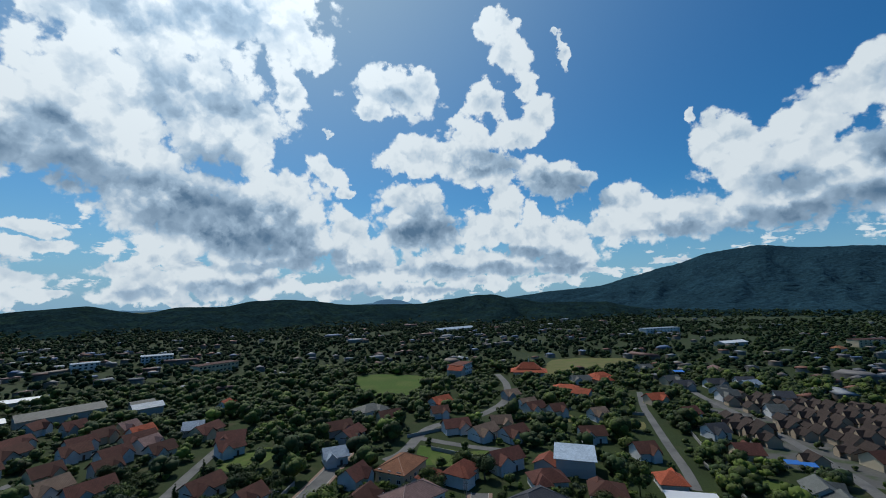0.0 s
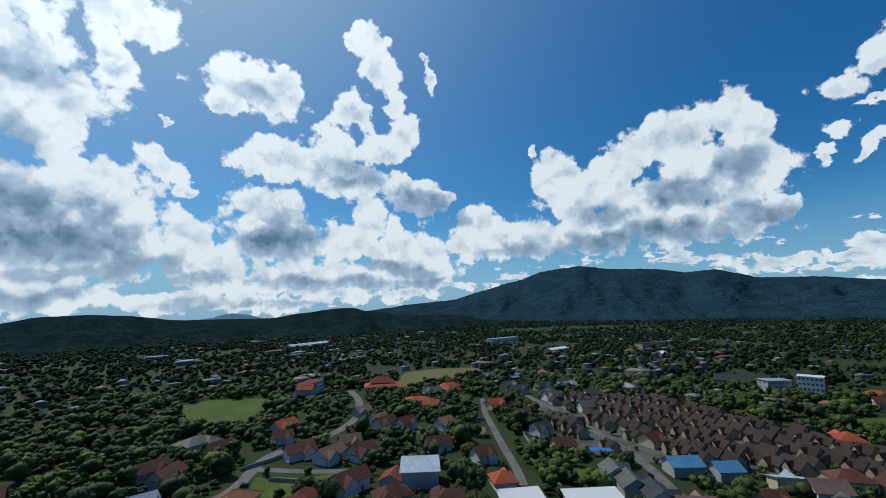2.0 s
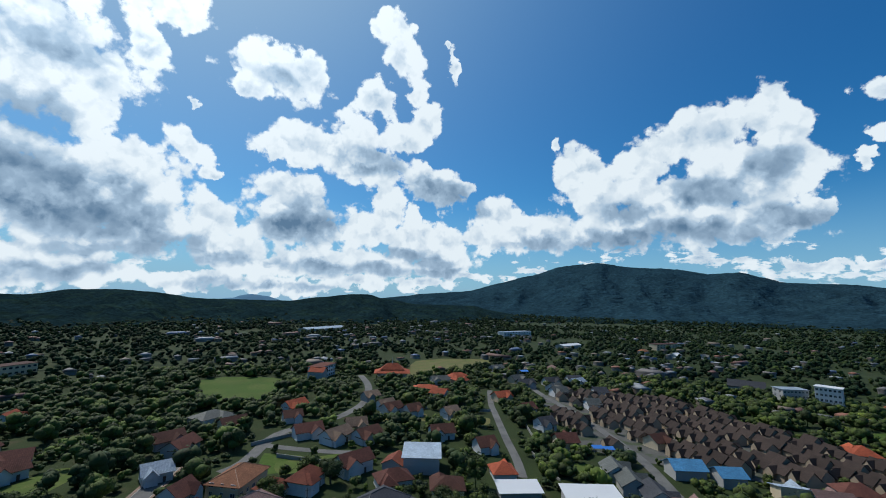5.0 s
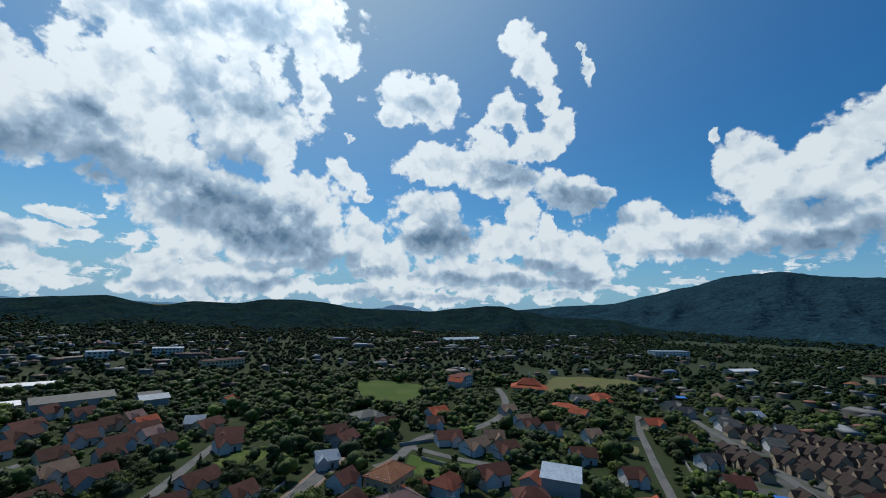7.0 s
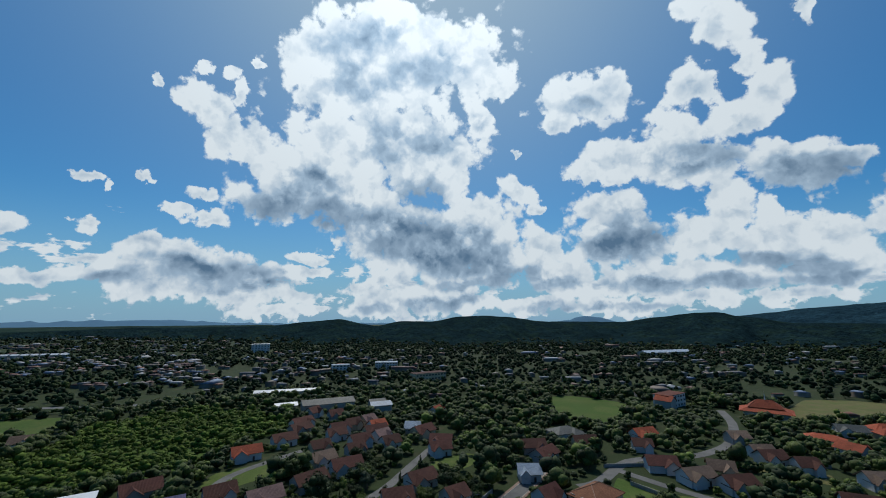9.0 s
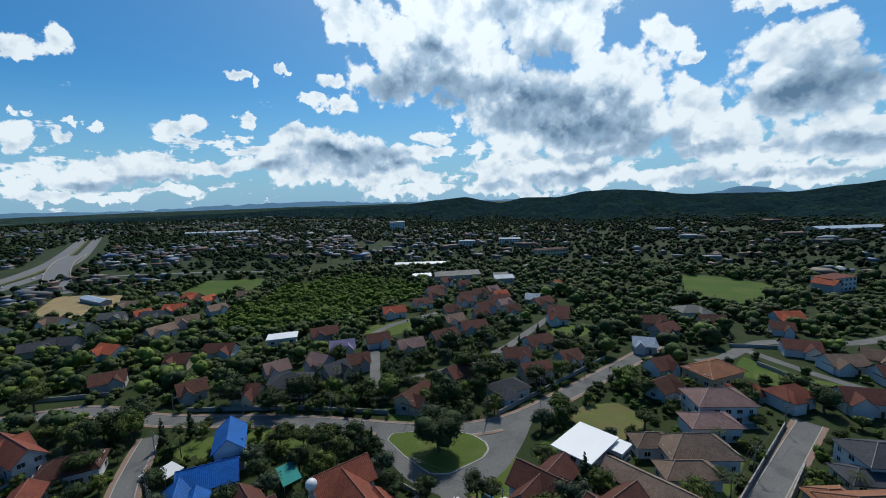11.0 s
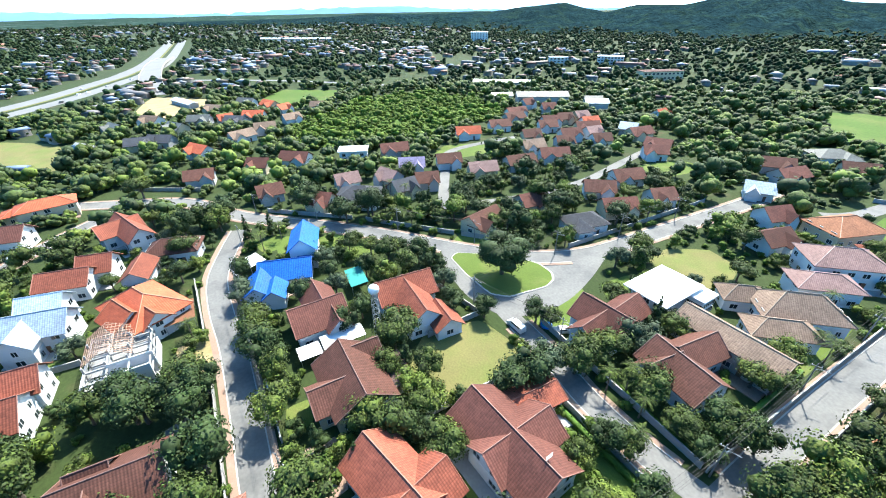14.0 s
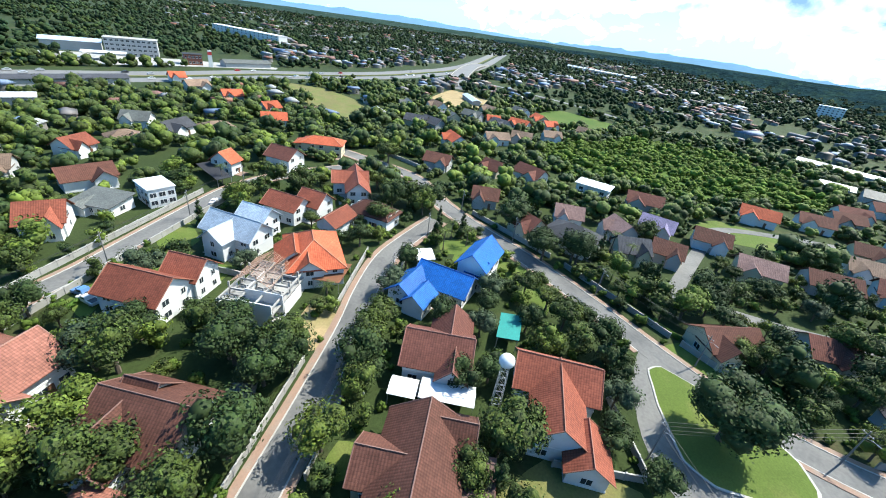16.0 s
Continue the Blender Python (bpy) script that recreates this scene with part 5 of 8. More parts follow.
def small_house(x, y, turn, roof, L, W, ze, zr, kind):
    """A house farther off: a main wing and a lower cross wing."""
    rng = random.Random(round(x * 13 + y * 7))
    wall = rng.choice(["white", "white", "white", "cream", "grey"])
    ze, zr = ze * 0.9, zr - ze * 0.1
    wings = [(0, 0, 0, L, W, ze, zr, kind)]
    s = rng.choice((-1, 1))
    wings.append((s * L * 0.24, -W * 0.32, 90, W * 0.8, L * 0.42, ze * 0.93, ze * 0.93 + (zr - ze) * 0.8, kind if kind != "s" else "g"))
    return house(x, y, turn, roof, wall, wings, full=False)


small_house(-210.8, 200.6, 70, "redbrown", 9.0, 8.0, 4.8, 7.8, "g")
small_house(-157.1, 245.9, 95, "orange", 9.0, 8.0, 4.8, 7.8, "g")
small_house(-46.3, 149.0, 70, "redbrown", 9.0, 8.0, 4.8, 7.8, "g")
small_house(-139.6, 22.3, 45, "redbrown", 9.0, 8.0, 4.8, 7.8, "g")
small_house(-135.0, 54.2, 95, "slate", 9.0, 8.0, 4.8, 7.8, "g")
small_house(-148.2, 54.0, 20, "pink", 9.0, 8.0, 4.8, 7.8, "g")
small_house(-230.2, 198.3, 95, "redbrown", 9.0, 8.0, 4.8, 7.8, "g")
small_house(-313, -54.9, 28, "grey", 13.0, 8.5, 4.4, 7.2, "g")
small_house(-325.5, -36.7, 45, "tan", 13.0, 8.5, 4.4, 7.2, "g")
small_house(-267.1, -30.4, 55, "slate", 13.0, 8.5, 4.4, 7.2, "g")
small_house(-267.1, -40.2, 81, "slate", 13.0, 8.5, 4.4, 7.2, "g")
small_house(-294.8, -22.7, 32, "grey", 13.0, 8.5, 4.4, 7.2, "g")
small_house(-309.7, -9.2, 65, "grey", 13.0, 8.5, 4.4, 7.2, "g")
small_house(-339.5, 1.8, 42, "tan", 13.0, 8.5, 4.4, 7.2, "g")
small_house(-303.5, 5.3, 101, "orange", 8.5, 8.5, 4.4, 7.2, "g")
small_house(-354, 25.2, 45, "grey", 13.0, 8.5, 4.4, 7.2, "g")
small_house(-334.7, 38.7, 24, "orange", 13.0, 8.5, 4.4, 7.2, "g")
small_house(-315.3, 44.6, 119, "orange", 9.5, 8.5, 4.4, 7.2, "g")
small_house(-293.7, 10.7, 49, "slate", 12.7, 8.5, 4.4, 7.2, "g")
small_house(-304.2, 23.4, 60, "orange", 13.0, 8.5, 4.4, 7.2, "g")
small_house(-253.7, 9, 110, "tan", 13.0, 8.5, 4.4, 7.2, "g")
small_house(-265.5, 23.8, 83, "tan", 11.2, 8.5, 4.4, 7.2, "g")
small_house(-281.5, 42.9, 101, "tan", 10.5, 8.5, 4.4, 7.2, "g")
small_house(-310.4, 68, 62, "tan", 8.8, 8.5, 4.4, 7.2, "g")
small_house(-235.4, -12.9, 31, "orange", 13.0, 8.5, 4.4, 7.2, "g")
small_house(-196.3, 26.2, 50, "redbrown", 13.0, 8.5, 4.4, 7.2, "g")
small_house(-195.8, 9.5, 54, "redbrown", 9.3, 8.5, 4.4, 7.2, "g")
small_house(-193, -15.2, 80, "brown", 10.8, 8.5, 4.4, 7.2, "g")
small_house(-159.3, 7.6, 90, "brown", 8.7, 8.5, 4.4, 7.2, "g")
small_house(-183.5, 72.2, 77, "redbrown", 13.0, 8.5, 4.4, 7.2, "g")
small_house(-155.2, 37.6, 87, "pink", 9.0, 8.5, 4.4, 7.2, "g")
small_house(-139, 37.4, 58, "slate", 16.3, 12, 4, 7, "h")
small_house(-158.3, 69.6, 64, "purple", 10.5, 8.5, 4.4, 7.2, "g")
small_house(-154.4, 86.7, 71, "brown", 10.5, 8.5, 4.4, 7.2, "g")
small_house(-136.6, 93.4, 72, "pink", 11.7, 8.5, 4.4, 7.2, "g")
small_house(-138.2, 66.5, 70, "brown", 8.5, 8.5, 4.4, 7.2, "g")
small_house(-190, 120.9, 66, "orange", 13.0, 8.5, 4.4, 7.2, "g")
small_house(-193.1, 145.3, 72, "brown", 11.9, 8.5, 4.4, 7.2, "g")
small_house(-135.1, 113.3, 79, "brown", 13.0, 8.5, 4.4, 7.2, "g")
small_house(-134.7, 134, 64, "redbrown", 13.0, 8.5, 4.4, 7.2, "g")
small_house(-150.9, 134.6, 75, "tan", 10.8, 8.5, 4.4, 7.2, "g")
small_house(-156.2, 166.2, 70, "redbrown", 10.8, 8.5, 4.4, 7.2, "g")
small_house(-152.2, 179.7, 79, "pink", 8.6, 8.5, 4.4, 7.2, "g")
small_house(-140, 172.4, 67, "brown", 9.0, 8.5, 4.4, 7.2, "g")
small_house(-95.7, 65, 105, "brown", 12.5, 8.5, 4.4, 7.2, "g")
small_house(-98.8, 88.6, 84, "redbrown", 9.2, 8.5, 4.4, 7.2, "g")
small_house(-76.8, 92.7, 76, "slate", 12.5, 9, 4.6, 7, "h")
small_house(-79, 111.9, 64, "redbrown", 11.3, 8.5, 4.4, 7.2, "g")
small_house(-94, 119.2, 51, "brown", 10.7, 8.5, 4.4, 7.2, "g")
small_house(-96.9, 138.7, 70, "brown", 12.0, 8.5, 4.4, 7.2, "g")
small_house(-76.7, 132.3, 69, "brown", 8.6, 8.5, 4.4, 7.2, "g")
small_house(-137.3, 199.7, 79, "redbrown", 13.0, 8.5, 4.4, 7.2, "g")
small_house(-117.4, 188.5, 25, "redbrown", 11.3, 8.5, 4.4, 7.2, "g")
small_house(-146.7, 202.9, 29, "paleblue", 8.5, 8.5, 4.4, 7.2, "g")
small_house(-214.2, 174.8, 84, "redbrown", 13.0, 8.5, 4.4, 7.2, "g")
small_house(-203.4, 164.6, 87, "brown", 12.6, 8.5, 4.4, 7.2, "g")
small_house(-183.9, 178.2, 66, "redbrown", 10.7, 8.5, 4.4, 7.2, "g")
small_house(-184.8, 190.1, 74, "brown", 8.7, 8.5, 4.4, 7.2, "g")
small_house(-182.9, 202.5, 80, "pink", 8.5, 8.5, 4.4, 7.2, "g")
small_house(-169, 195.3, 72, "orange", 9.7, 8.5, 4.4, 7.2, "g")
small_house(-176.6, 168.3, 65, "brown", 9.9, 8.5, 4.4, 7.2, "g")
small_house(-161.8, 185.5, 65, "redbrown", 13.0, 8.5, 4.4, 7.2, "g")
small_house(-166.1, 146.6, 70, "brown", 9.2, 8.5, 4.4, 7.2, "g")
small_house(-147.1, 153, 66, "brown", 8.5, 8.5, 4.4, 7.2, "g")
small_house(-62.3, 195.9, 75, "redbrown", 13.0, 8.5, 4.4, 7.2, "g")
small_house(-71.4, 205.5, 40, "brown", 11.8, 8.5, 4.4, 7.2, "g")
small_house(-65.4, 243.5, 53, "grey", 16.9, 12, 3.6, 6, "h")
small_house(-49.9, 226.2, 36, "brown", 11.8, 8.5, 4.4, 7.2, "g")
small_house(-24.5, 259.4, 47, "orange", 13.0, 8.5, 4.4, 7.2, "g")
small_house(-38.9, 132.2, 75, "brown", 10.1, 8.5, 4.4, 7.2, "g")
small_house(-12.4, 210.3, 23, "redbrown", 12.5, 8.5, 4.4, 7.2, "g")
small_house(1.4, 201.6, 44, "tan", 13.0, 8.5, 4.4, 7.2, "g")
small_house(15.6, 200.3, 38, "brown", 12.2, 8.5, 4.4, 7.2, "g")
small_house(-18.5, 151.6, 52, "red", 8.5, 7, 3.6, 6, "h")
small_house(-7.5, 154.1, 61, "red", 11.7, 8, 5.4, 8, "h")
small_house(9, 165.9, 33, "redbrown", 13.0, 8, 5.6, 8.4, "g")
small_house(-114.1, -140.3, 126, "tan", 12.9, 8.5, 4.4, 7.2, "g")
small_house(-119.8, -112.8, 148, "brown", 13.0, 8.5, 4.4, 7.2, "g")
small_house(-141.1, -138.5, 178, "red", 9.2, 8.5, 4.4, 7.2, "g")
small_house(-159.9, -136.4, 143, "tan", 11.2, 9, 3.2, 5.5, "h")
small_house(-178.5, -129.2, 176, "slate", 13.0, 8.5, 4.4, 7.2, "g")
small_house(-181.7, -149.1, 109, "grey", 10.5, 8.5, 4.4, 7.2, "g")
small_house(-192.9, -119.9, 144, "tan", 13.0, 9, 3, 5, "h")
small_house(-93.7, -97.9, 127, "red", 8.5, 10, 5, 8.4, "g")
small_house(-282.8, -207.7, 141, "orange", 8.7, 8.5, 4.4, 7.2, "g")
small_house(-255.2, -151.4, 137, "orange", 10.5, 8.5, 4.4, 7.2, "g")
small_house(-240.3, -119.5, 151, "orange", 9.0, 8.5, 4.4, 7.2, "g")
small_house(-217.9, -104.9, 120, "orange", 11.3, 8.5, 4.4, 7.2, "g")
small_house(-266.8, -182.3, 152, "tan", 13.0, 8.5, 4.4, 7.2, "g")
small_house(-107.7, -96.2, 90, "grey", 11.1, 8, 3.4, 4.6, "s")
small_house(25.4, 165.7, 65, "red", 8.5, 8, 4, 6, "g")
small_house(10.7, 217, 9, "tan", 9.7, 8.5, 4.4, 7.2, "g")
small_house(51.8, 199.7, 6, "brown", 11.0, 8.5, 4.4, 7.2, "g")
small_house(31.9, 246.3, 31, "brown", 10.9, 8.5, 4.4, 7.2, "g")
small_house(43.7, 241.4, 24, "brown", 8.5, 8.5, 4.4, 7.2, "g")
small_house(64.4, 233.1, 22, "tan", 8.6, 8.5, 4.4, 7.2, "g")
small_house(62.9, 304.4, 170, "orange", 17.0, 10, 3, 5, "h")
small_house(68.7, 281.1, 137, "orange", 11.1, 8.5, 4.4, 7.2, "g")
small_house(109.4, 267.9, 16, "orange", 11.4, 8.5, 4.4, 7.2, "g")
small_house(99.3, 347.7, 18, "orange", 17.0, 10, 3.4, 6, "h")
small_house(67.3, 178.9, 11, "brown", 8.5, 8.5, 4.4, 7.2, "g")
small_house(65.7, 152.5, 174, "orange", 8.5, 9, 3.4, 6, "h")
small_house(113.6, 235.6, 20, "redbrown", 8.5, 8.5, 4.4, 7.2, "g")
small_house(107.1, 178.2, 176, "redbrown", 9.3, 8.5, 4.4, 7.2, "g")
small_house(41.1, 142.3, 170, "brown", 11.0, 10, 4, 6.4, "h")
small_house(237.3, 143.5, 143, "orange", 10.1, 11, 3.6, 6.5, "h")
small_house(145.5, 327, 23, "grey", 13.0, 8.5, 4.4, 7.2, "g")
small_house(145.3, 307.9, 5, "slate", 13.0, 8.5, 4.4, 7.2, "g")
small_house(170.5, 314, 8, "slate", 13.0, 8.5, 4.4, 7.2, "g")
small_house(194.8, 320.4, 177, "slate", 11.8, 8.5, 4.4, 7.2, "g")
small_house(188.2, 273.1, 172, "slate", 9.8, 8.5, 4.4, 7.2, "g")
small_house(157.5, 277.2, 4, "grey", 11.4, 8.5, 4.4, 7.2, "g")
small_house(161.3, 240.4, 173, "grey", 8.5, 8.5, 4.4, 7.2, "g")
small_house(113.8, 110.8, 157, "pink", 11.0, 8.5, 4.4, 7.2, "g")
small_house(139.5, 106.7, 2, "brown", 9.1, 8.5, 4.4, 7.2, "g")
small_house(129.3, 91.4, 168, "grey", 9.8, 8.5, 4.4, 7.2, "g")
small_house(163.6, 80, 146, "tan", 11.5, 8.5, 4.4, 7.2, "g")
small_house(154.1, 66.7, 146, "tan", 11.8, 8.5, 4.4, 7.2, "g")
small_house(185.4, 69.5, 143, "tan", 11.1, 8.5, 4.4, 7.2, "g")
small_house(440.6, 219.3, 130, "brown", 13.0, 8.5, 4.4, 7.2, "g")
small_house(454, 177.7, 125, "tan", 13.0, 8.5, 4.4, 7.2, "g")
small_house(338, 182.5, 139, "brown", 13.0, 8.5, 4.4, 7.2, "g")
small_house(348.6, 163.1, 135, "brown", 13.0, 8.5, 4.4, 7.2, "g")
small_house(166.1, 107.7, 153, "pink", 10.4, 8.5, 4.4, 7.2, "g")
small_house(147.7, 84.1, 161, "grey", 10.0, 8.5, 4.4, 7.2, "g")
small_house(159.5, 58.1, 150, "tan", 8.8, 8.5, 4.4, 7.2, "g")
small_house(110.1, 205.1, 14, "slate", 9.0, 8.5, 4.4, 7.2, "g")
small_house(-111.5, 177.4, 50, "redbrown", 10.1, 8.5, 4.4, 7.2, "g")

small_house(162, 94, 150, "grey", 13.0, 8.5, 4.2, 6.8, "g")
small_house(177, 79, 60, "brown", 11.0, 8.5, 4.2, 6.8, "g")
small_house(199, 65, 150, "redbrown", 14.0, 8.5, 4.2, 6.8, "g")
small_house(179, 53, 150, "brown", 13.0, 8.5, 4.2, 6.8, "h")
small_house(184, 112, 150, "redbrown", 12.0, 8.5, 4.2, 6.8, "h")
small_house(190, 100, 60, "brown", 13.0, 8.5, 4.2, 6.8, "g")
small_house(208, 94, 150, "tan", 12.0, 8.5, 4.2, 6.8, "g")
small_house(212, 82, 150, "slate", 11.0, 8.5, 4.2, 6.8, "g")
small_house(109, 144, 70, "grey", 10.0, 8.5, 4.2, 6.8, "g")
small_house(108, 133, 70, "grey", 10.0, 8.5, 4.2, 6.8, "g")
small_house(110, 123, 70, "slate", 11.0, 8.5, 4.2, 6.8, "g")
small_house(116, 98, 150, "pink", 11.0, 8.5, 4.2, 6.8, "h")
small_house(160, 116, 150, "paleblue", 10.0, 8.5, 4.2, 6.8, "s")
small_house(-61, 170, 30, "paleblue", 9.0, 8.5, 4.2, 6.8, "g")
small_house(-23, 237, 20, "brown", 9.0, 8.5, 4.2, 6.8, "g")
small_house(152, 172, 10, "brown", 9.0, 8.5, 4.2, 6.8, "g")
small_house(23, 151, 10, "redbrown", 12.0, 8.5, 4.2, 6.8, "h")
small_house(29, 256, 30, "tan", 10.0, 8.5, 4.2, 6.8, "g")
small_house(21, 280, 30, "tan", 10.0, 8.5, 4.2, 6.8, "g")
small_house(79, 330, 10, "grey", 14.0, 8.5, 4.2, 6.8, "g")
small_house(96, 330, 20, "orange", 12.0, 8.5, 4.2, 6.8, "h")
small_house(148, 383, 20, "grey", 13.0, 8.5, 4.2, 6.8, "g")
small_house(162, 292, 30, "grey", 12.0, 8.5, 4.2, 6.8, "g")
small_house(192, 310, 20, "paleblue", 13.0, 8.5, 4.2, 6.8, "g")
small_house(417, 511, 20, "rust", 14.0, 8.5, 4.2, 6.8, "h")
small_house(433, 469, 20, "white", 14.0, 8.5, 4.2, 6.8, "g")
small_house(463, 455, 20, "grey", 12.0, 8.5, 4.2, 6.8, "g")
small_house(522, 456, 20, "tan", 14.0, 8.5, 4.2, 6.8, "g")
small_house(362, 200, 120, "orange", 13.0, 8.5, 4.2, 6.8, "h")
small_house(357, 172, 120, "orange", 12.0, 8.5, 4.2, 6.8, "h")
small_house(388, 198, 120, "orange", 13.0, 8.5, 4.2, 6.8, "h")

def brown_estate():
    """Rows of like houses with steep dark brown roofs, set close together."""
    poly = [(137, 264), (146, 280), (166, 281), (222, 249), (234, 211), (231, 184), (228, 152), (238, 122), (274, 88), (228, 70), (209, 91), (182, 118), (168, 128), (140, 150), (122, 166), (116, 178), (129, 237)]
    first = new("house")
    child("wall", wall_mesh(6.7, 6.8, 3.1, 5.6, "g", WALL["tan"]), first)
    child("roof", roof_mesh(6.7, 6.8, 3.1, 5.6, "g", ROOF["darkbrown"], 0.5), first)
    child("porch_roof", roof_mesh(4.2, 3.6, 2.9, 4.9, "g", ROOF["darkbrown"], 0.35), first, at=pose(-1.2, -3.0, 0, 0, 0, 90))
    front = [(-2.9, 0), (0.5, 0), (0.5, 2.9), (-1.2, 4.75), (-2.9, 2.9)]
    child("porch_front", mesh_of("porch_front", [(a, y, b) for y in (-5.4, -5.2) for a, b in front],
                                 [(0, 1, 2, 3, 4), (9, 8, 7, 6, 5)] + [(i, i + 5, (i + 1) % 5 + 5, (i + 1) % 5) for i in range(5)], WALL["tan"]), first, "pale tan gable front")
    tagged(first, "close-set cream house with steep dark brown roof", "house", "brown-roofed estate houses")
    u, v = Vector((0.07, -0.998)), Vector((0.998, 0.07))
    spots = []
    rng = random.Random(5)
    for i in range(-30, 40):
        for j in range(-28, 28):
            p = Vector((146, 226)) + u * i * 7.4 + v * (j * 11.2 + (-1.6 if j % 2 else 1.6))
            ins = False
            for (xa, ya), (xb, yb) in zip(poly, poly[1:] + poly[:1]):
                if (ya > p.y) != (yb > p.y) and p.x < (xb - xa) * (p.y - ya) / (yb - ya) + xa:
                    ins = not ins
            if ins and rng.random() > 0.12:
                spots.append((p.x + rng.uniform(-0.5, 0.5), p.y + rng.uniform(-0.5, 0.5), -94 + (180 if j % 2 else 0) + rng.uniform(-2, 2)))
    taken = np.array([(s[0], s[1]) for s in spots])
    bad = blocked(taken, 2.4)
    CLEAR.append(poly)
    done = False
    for (px, py, an), no in zip(spots, bad):
        if no:
            continue
        if not done:
            first.matrix_world = pose(px, py, 0, 0, 0, an)
            done = True
        else:
            k = rng.uniform(0.84, 1.02)
            copy_thing(first, pose(px, py, 0, 0, 0, an) @ Matrix.Diagonal((k, rng.uniform(0.86, 1.02), rng.uniform(0.82, 1.2), 1)))
        RECTS.append((px, py, radians(an), 4.4, 2.8))


brown_estate()


# ---- single buildings and things ----
def block_building(x, y, turn, L, W, H, floors, wall, roof_mat, label, category="building", bays=6, eave=0.6, far=False):
    """A plain storeyed building: body, flat roof slab, window on every bay and floor."""
    base = tagged(new("building"), label, category)
    base.matrix_world = pose(x, y, 0, 0, 0, turn)
    child("wall", boxes("wall", [(0, 0, H / 2, L, W, H)] + [(0, 0, H * (k + 1) / floors - 0.1, L + 0.16, W + 0.16, 0.2) for k in range(floors - 1)], wall), base)
    child("roof", boxes("roof", [(0, 0, H + 0.15, L + 2 * eave, W + 2 * eave, 0.3)], roof_mat, 0.03), base)
    fm, pm = window_meshes(min(2.2, L / bays * 0.6), min(1.5, H / floors * 0.5))
    if far:  # far off: dark panes alone, on the long sides
        for f in range(floors):
            for k in range(bays):
                for s in (-1, 1):
                    child("window", pm, base, at=pose((k - (bays - 1) / 2) * L / bays, s * (W / 2 + 0.02), H / floors * (f + 0.52)))
        RECTS.append((x, y, radians(turn), L / 2 + 1, W / 2 + 1))
        return base
    for f in range(floors):
        z = H / floors * (f + 0.52)
        for k in range(bays):
            px = (k - (bays - 1) / 2) * L / bays
            for s in (-1, 1):
                wf = child("window", fm, base, at=pose(px, s * W / 2, z, 0, 0, 0 if s < 0 else 180))
                child("pane", pm, wf)
        for s in (-1, 1):
            for py in (-W * 0.22, W * 0.22):
                wf = child("window", fm, base, at=pose(s * L / 2, py, z, 0, 0, 90 if s > 0 else -90))
                child("pane", pm, wf)
    RECTS.append((x, y, radians(turn), L / 2 + 1, W / 2 + 1))
    return base


def shed(x, y, turn, L, W, ze, zr, roof, label, kind="g"):
    base = tagged(new("shed"), label, "building")
    base.matrix_world = pose(x, y, 0, 0, 0, turn)
    child("wall", wall_mesh(L, W, ze, zr, kind, WALL["grey"]), base)
    child("roof", roof_mesh(L, W, ze, zr, kind, ROOF[roof] if isinstance(roof, str) else roof, 0.8), base)
    RECTS.append((x, y, radians(turn), L / 2 + 2.5, W / 2 + 2.5))
    return base


def canopy(x, y, turn, L, W, z, mat, label, name="canopy", category="canopy", slope=0.3):
    """A thin roof on four posts."""
    base = tagged(new(name), label, category)
    base.matrix_world = pose(x, y, 0, 0, 0, turn)
    top = mesh_of("roof_sheet", [(-L / 2, -W / 2, z), (L / 2, -W / 2, z), (L / 2, W / 2, z + slope), (-L / 2, W / 2, z + slope),
                                 (-L / 2, -W / 2, z - 0.1), (L / 2, -W / 2, z - 0.1), (L / 2, W / 2, z + slope - 0.1), (-L / 2, W / 2, z + slope - 0.1)],
                  [(0, 1, 2, 3), (7, 6, 5, 4), (0, 4, 5, 1), (1, 5, 6, 2), (2, 6, 7, 3), (3, 7, 4, 0)], mat)
    child("roof_sheet", top, base)
    leg = tubes("post", [(((0, 0, 0), (0, 0, z)), (0.07, 0.07))], METAL)
    for sx in (-1, 1):
        for sy in (-1, 1):
            child("post", leg, base, at=pose(sx * (L / 2 - 0.3), sy * (W / 2 - 0.3), 0))
    RECTS.append((x, y, radians(turn), L / 2, W / 2))
    return base


def flat_house(x, y, turn, L, W, H, label, over=1.2):
    base = tagged(new("house"), label, "house", "houses of the estate")
    base.matrix_world = pose(x, y, 0, 0, 0, turn)
    child("wall", boxes("wall", [(0, 0, H / 2, L, W, H), (0, 0, H / 2, L + 0.12, W + 0.12, 0.2)], WALL["white"]), base)
    child("roof", boxes("roof", [(0, 0, H + 0.2, L + 2 * over, W + 2 * over, 0.35)], ROOF["white"], 0.04), base, "wide flat white roof slab")
    fm, pm = window_meshes(1.7, 1.35)
    for z in (1.5, H - 1.7):
        for k in range(3):
            px = (k - 1) * L / 3
            for s in (-1, 1):
                child("pane", pm, child("window", fm, base, at=pose(px, s * W / 2, z, 0, 0, 0 if s < 0 else 180)))
                child("pane", pm, child("window", fm, base, at=pose(s * L / 2, (k - 1) * W / 3, z, 0, 0, 90 if s > 0 else -90)))
    child("door", DOOR_ME, base, at=pose(L * 0.2, -W / 2 - 0.05, 0))
    RECTS.append((x, y, radians(turn), L / 2 + over, W / 2 + over))
    return base


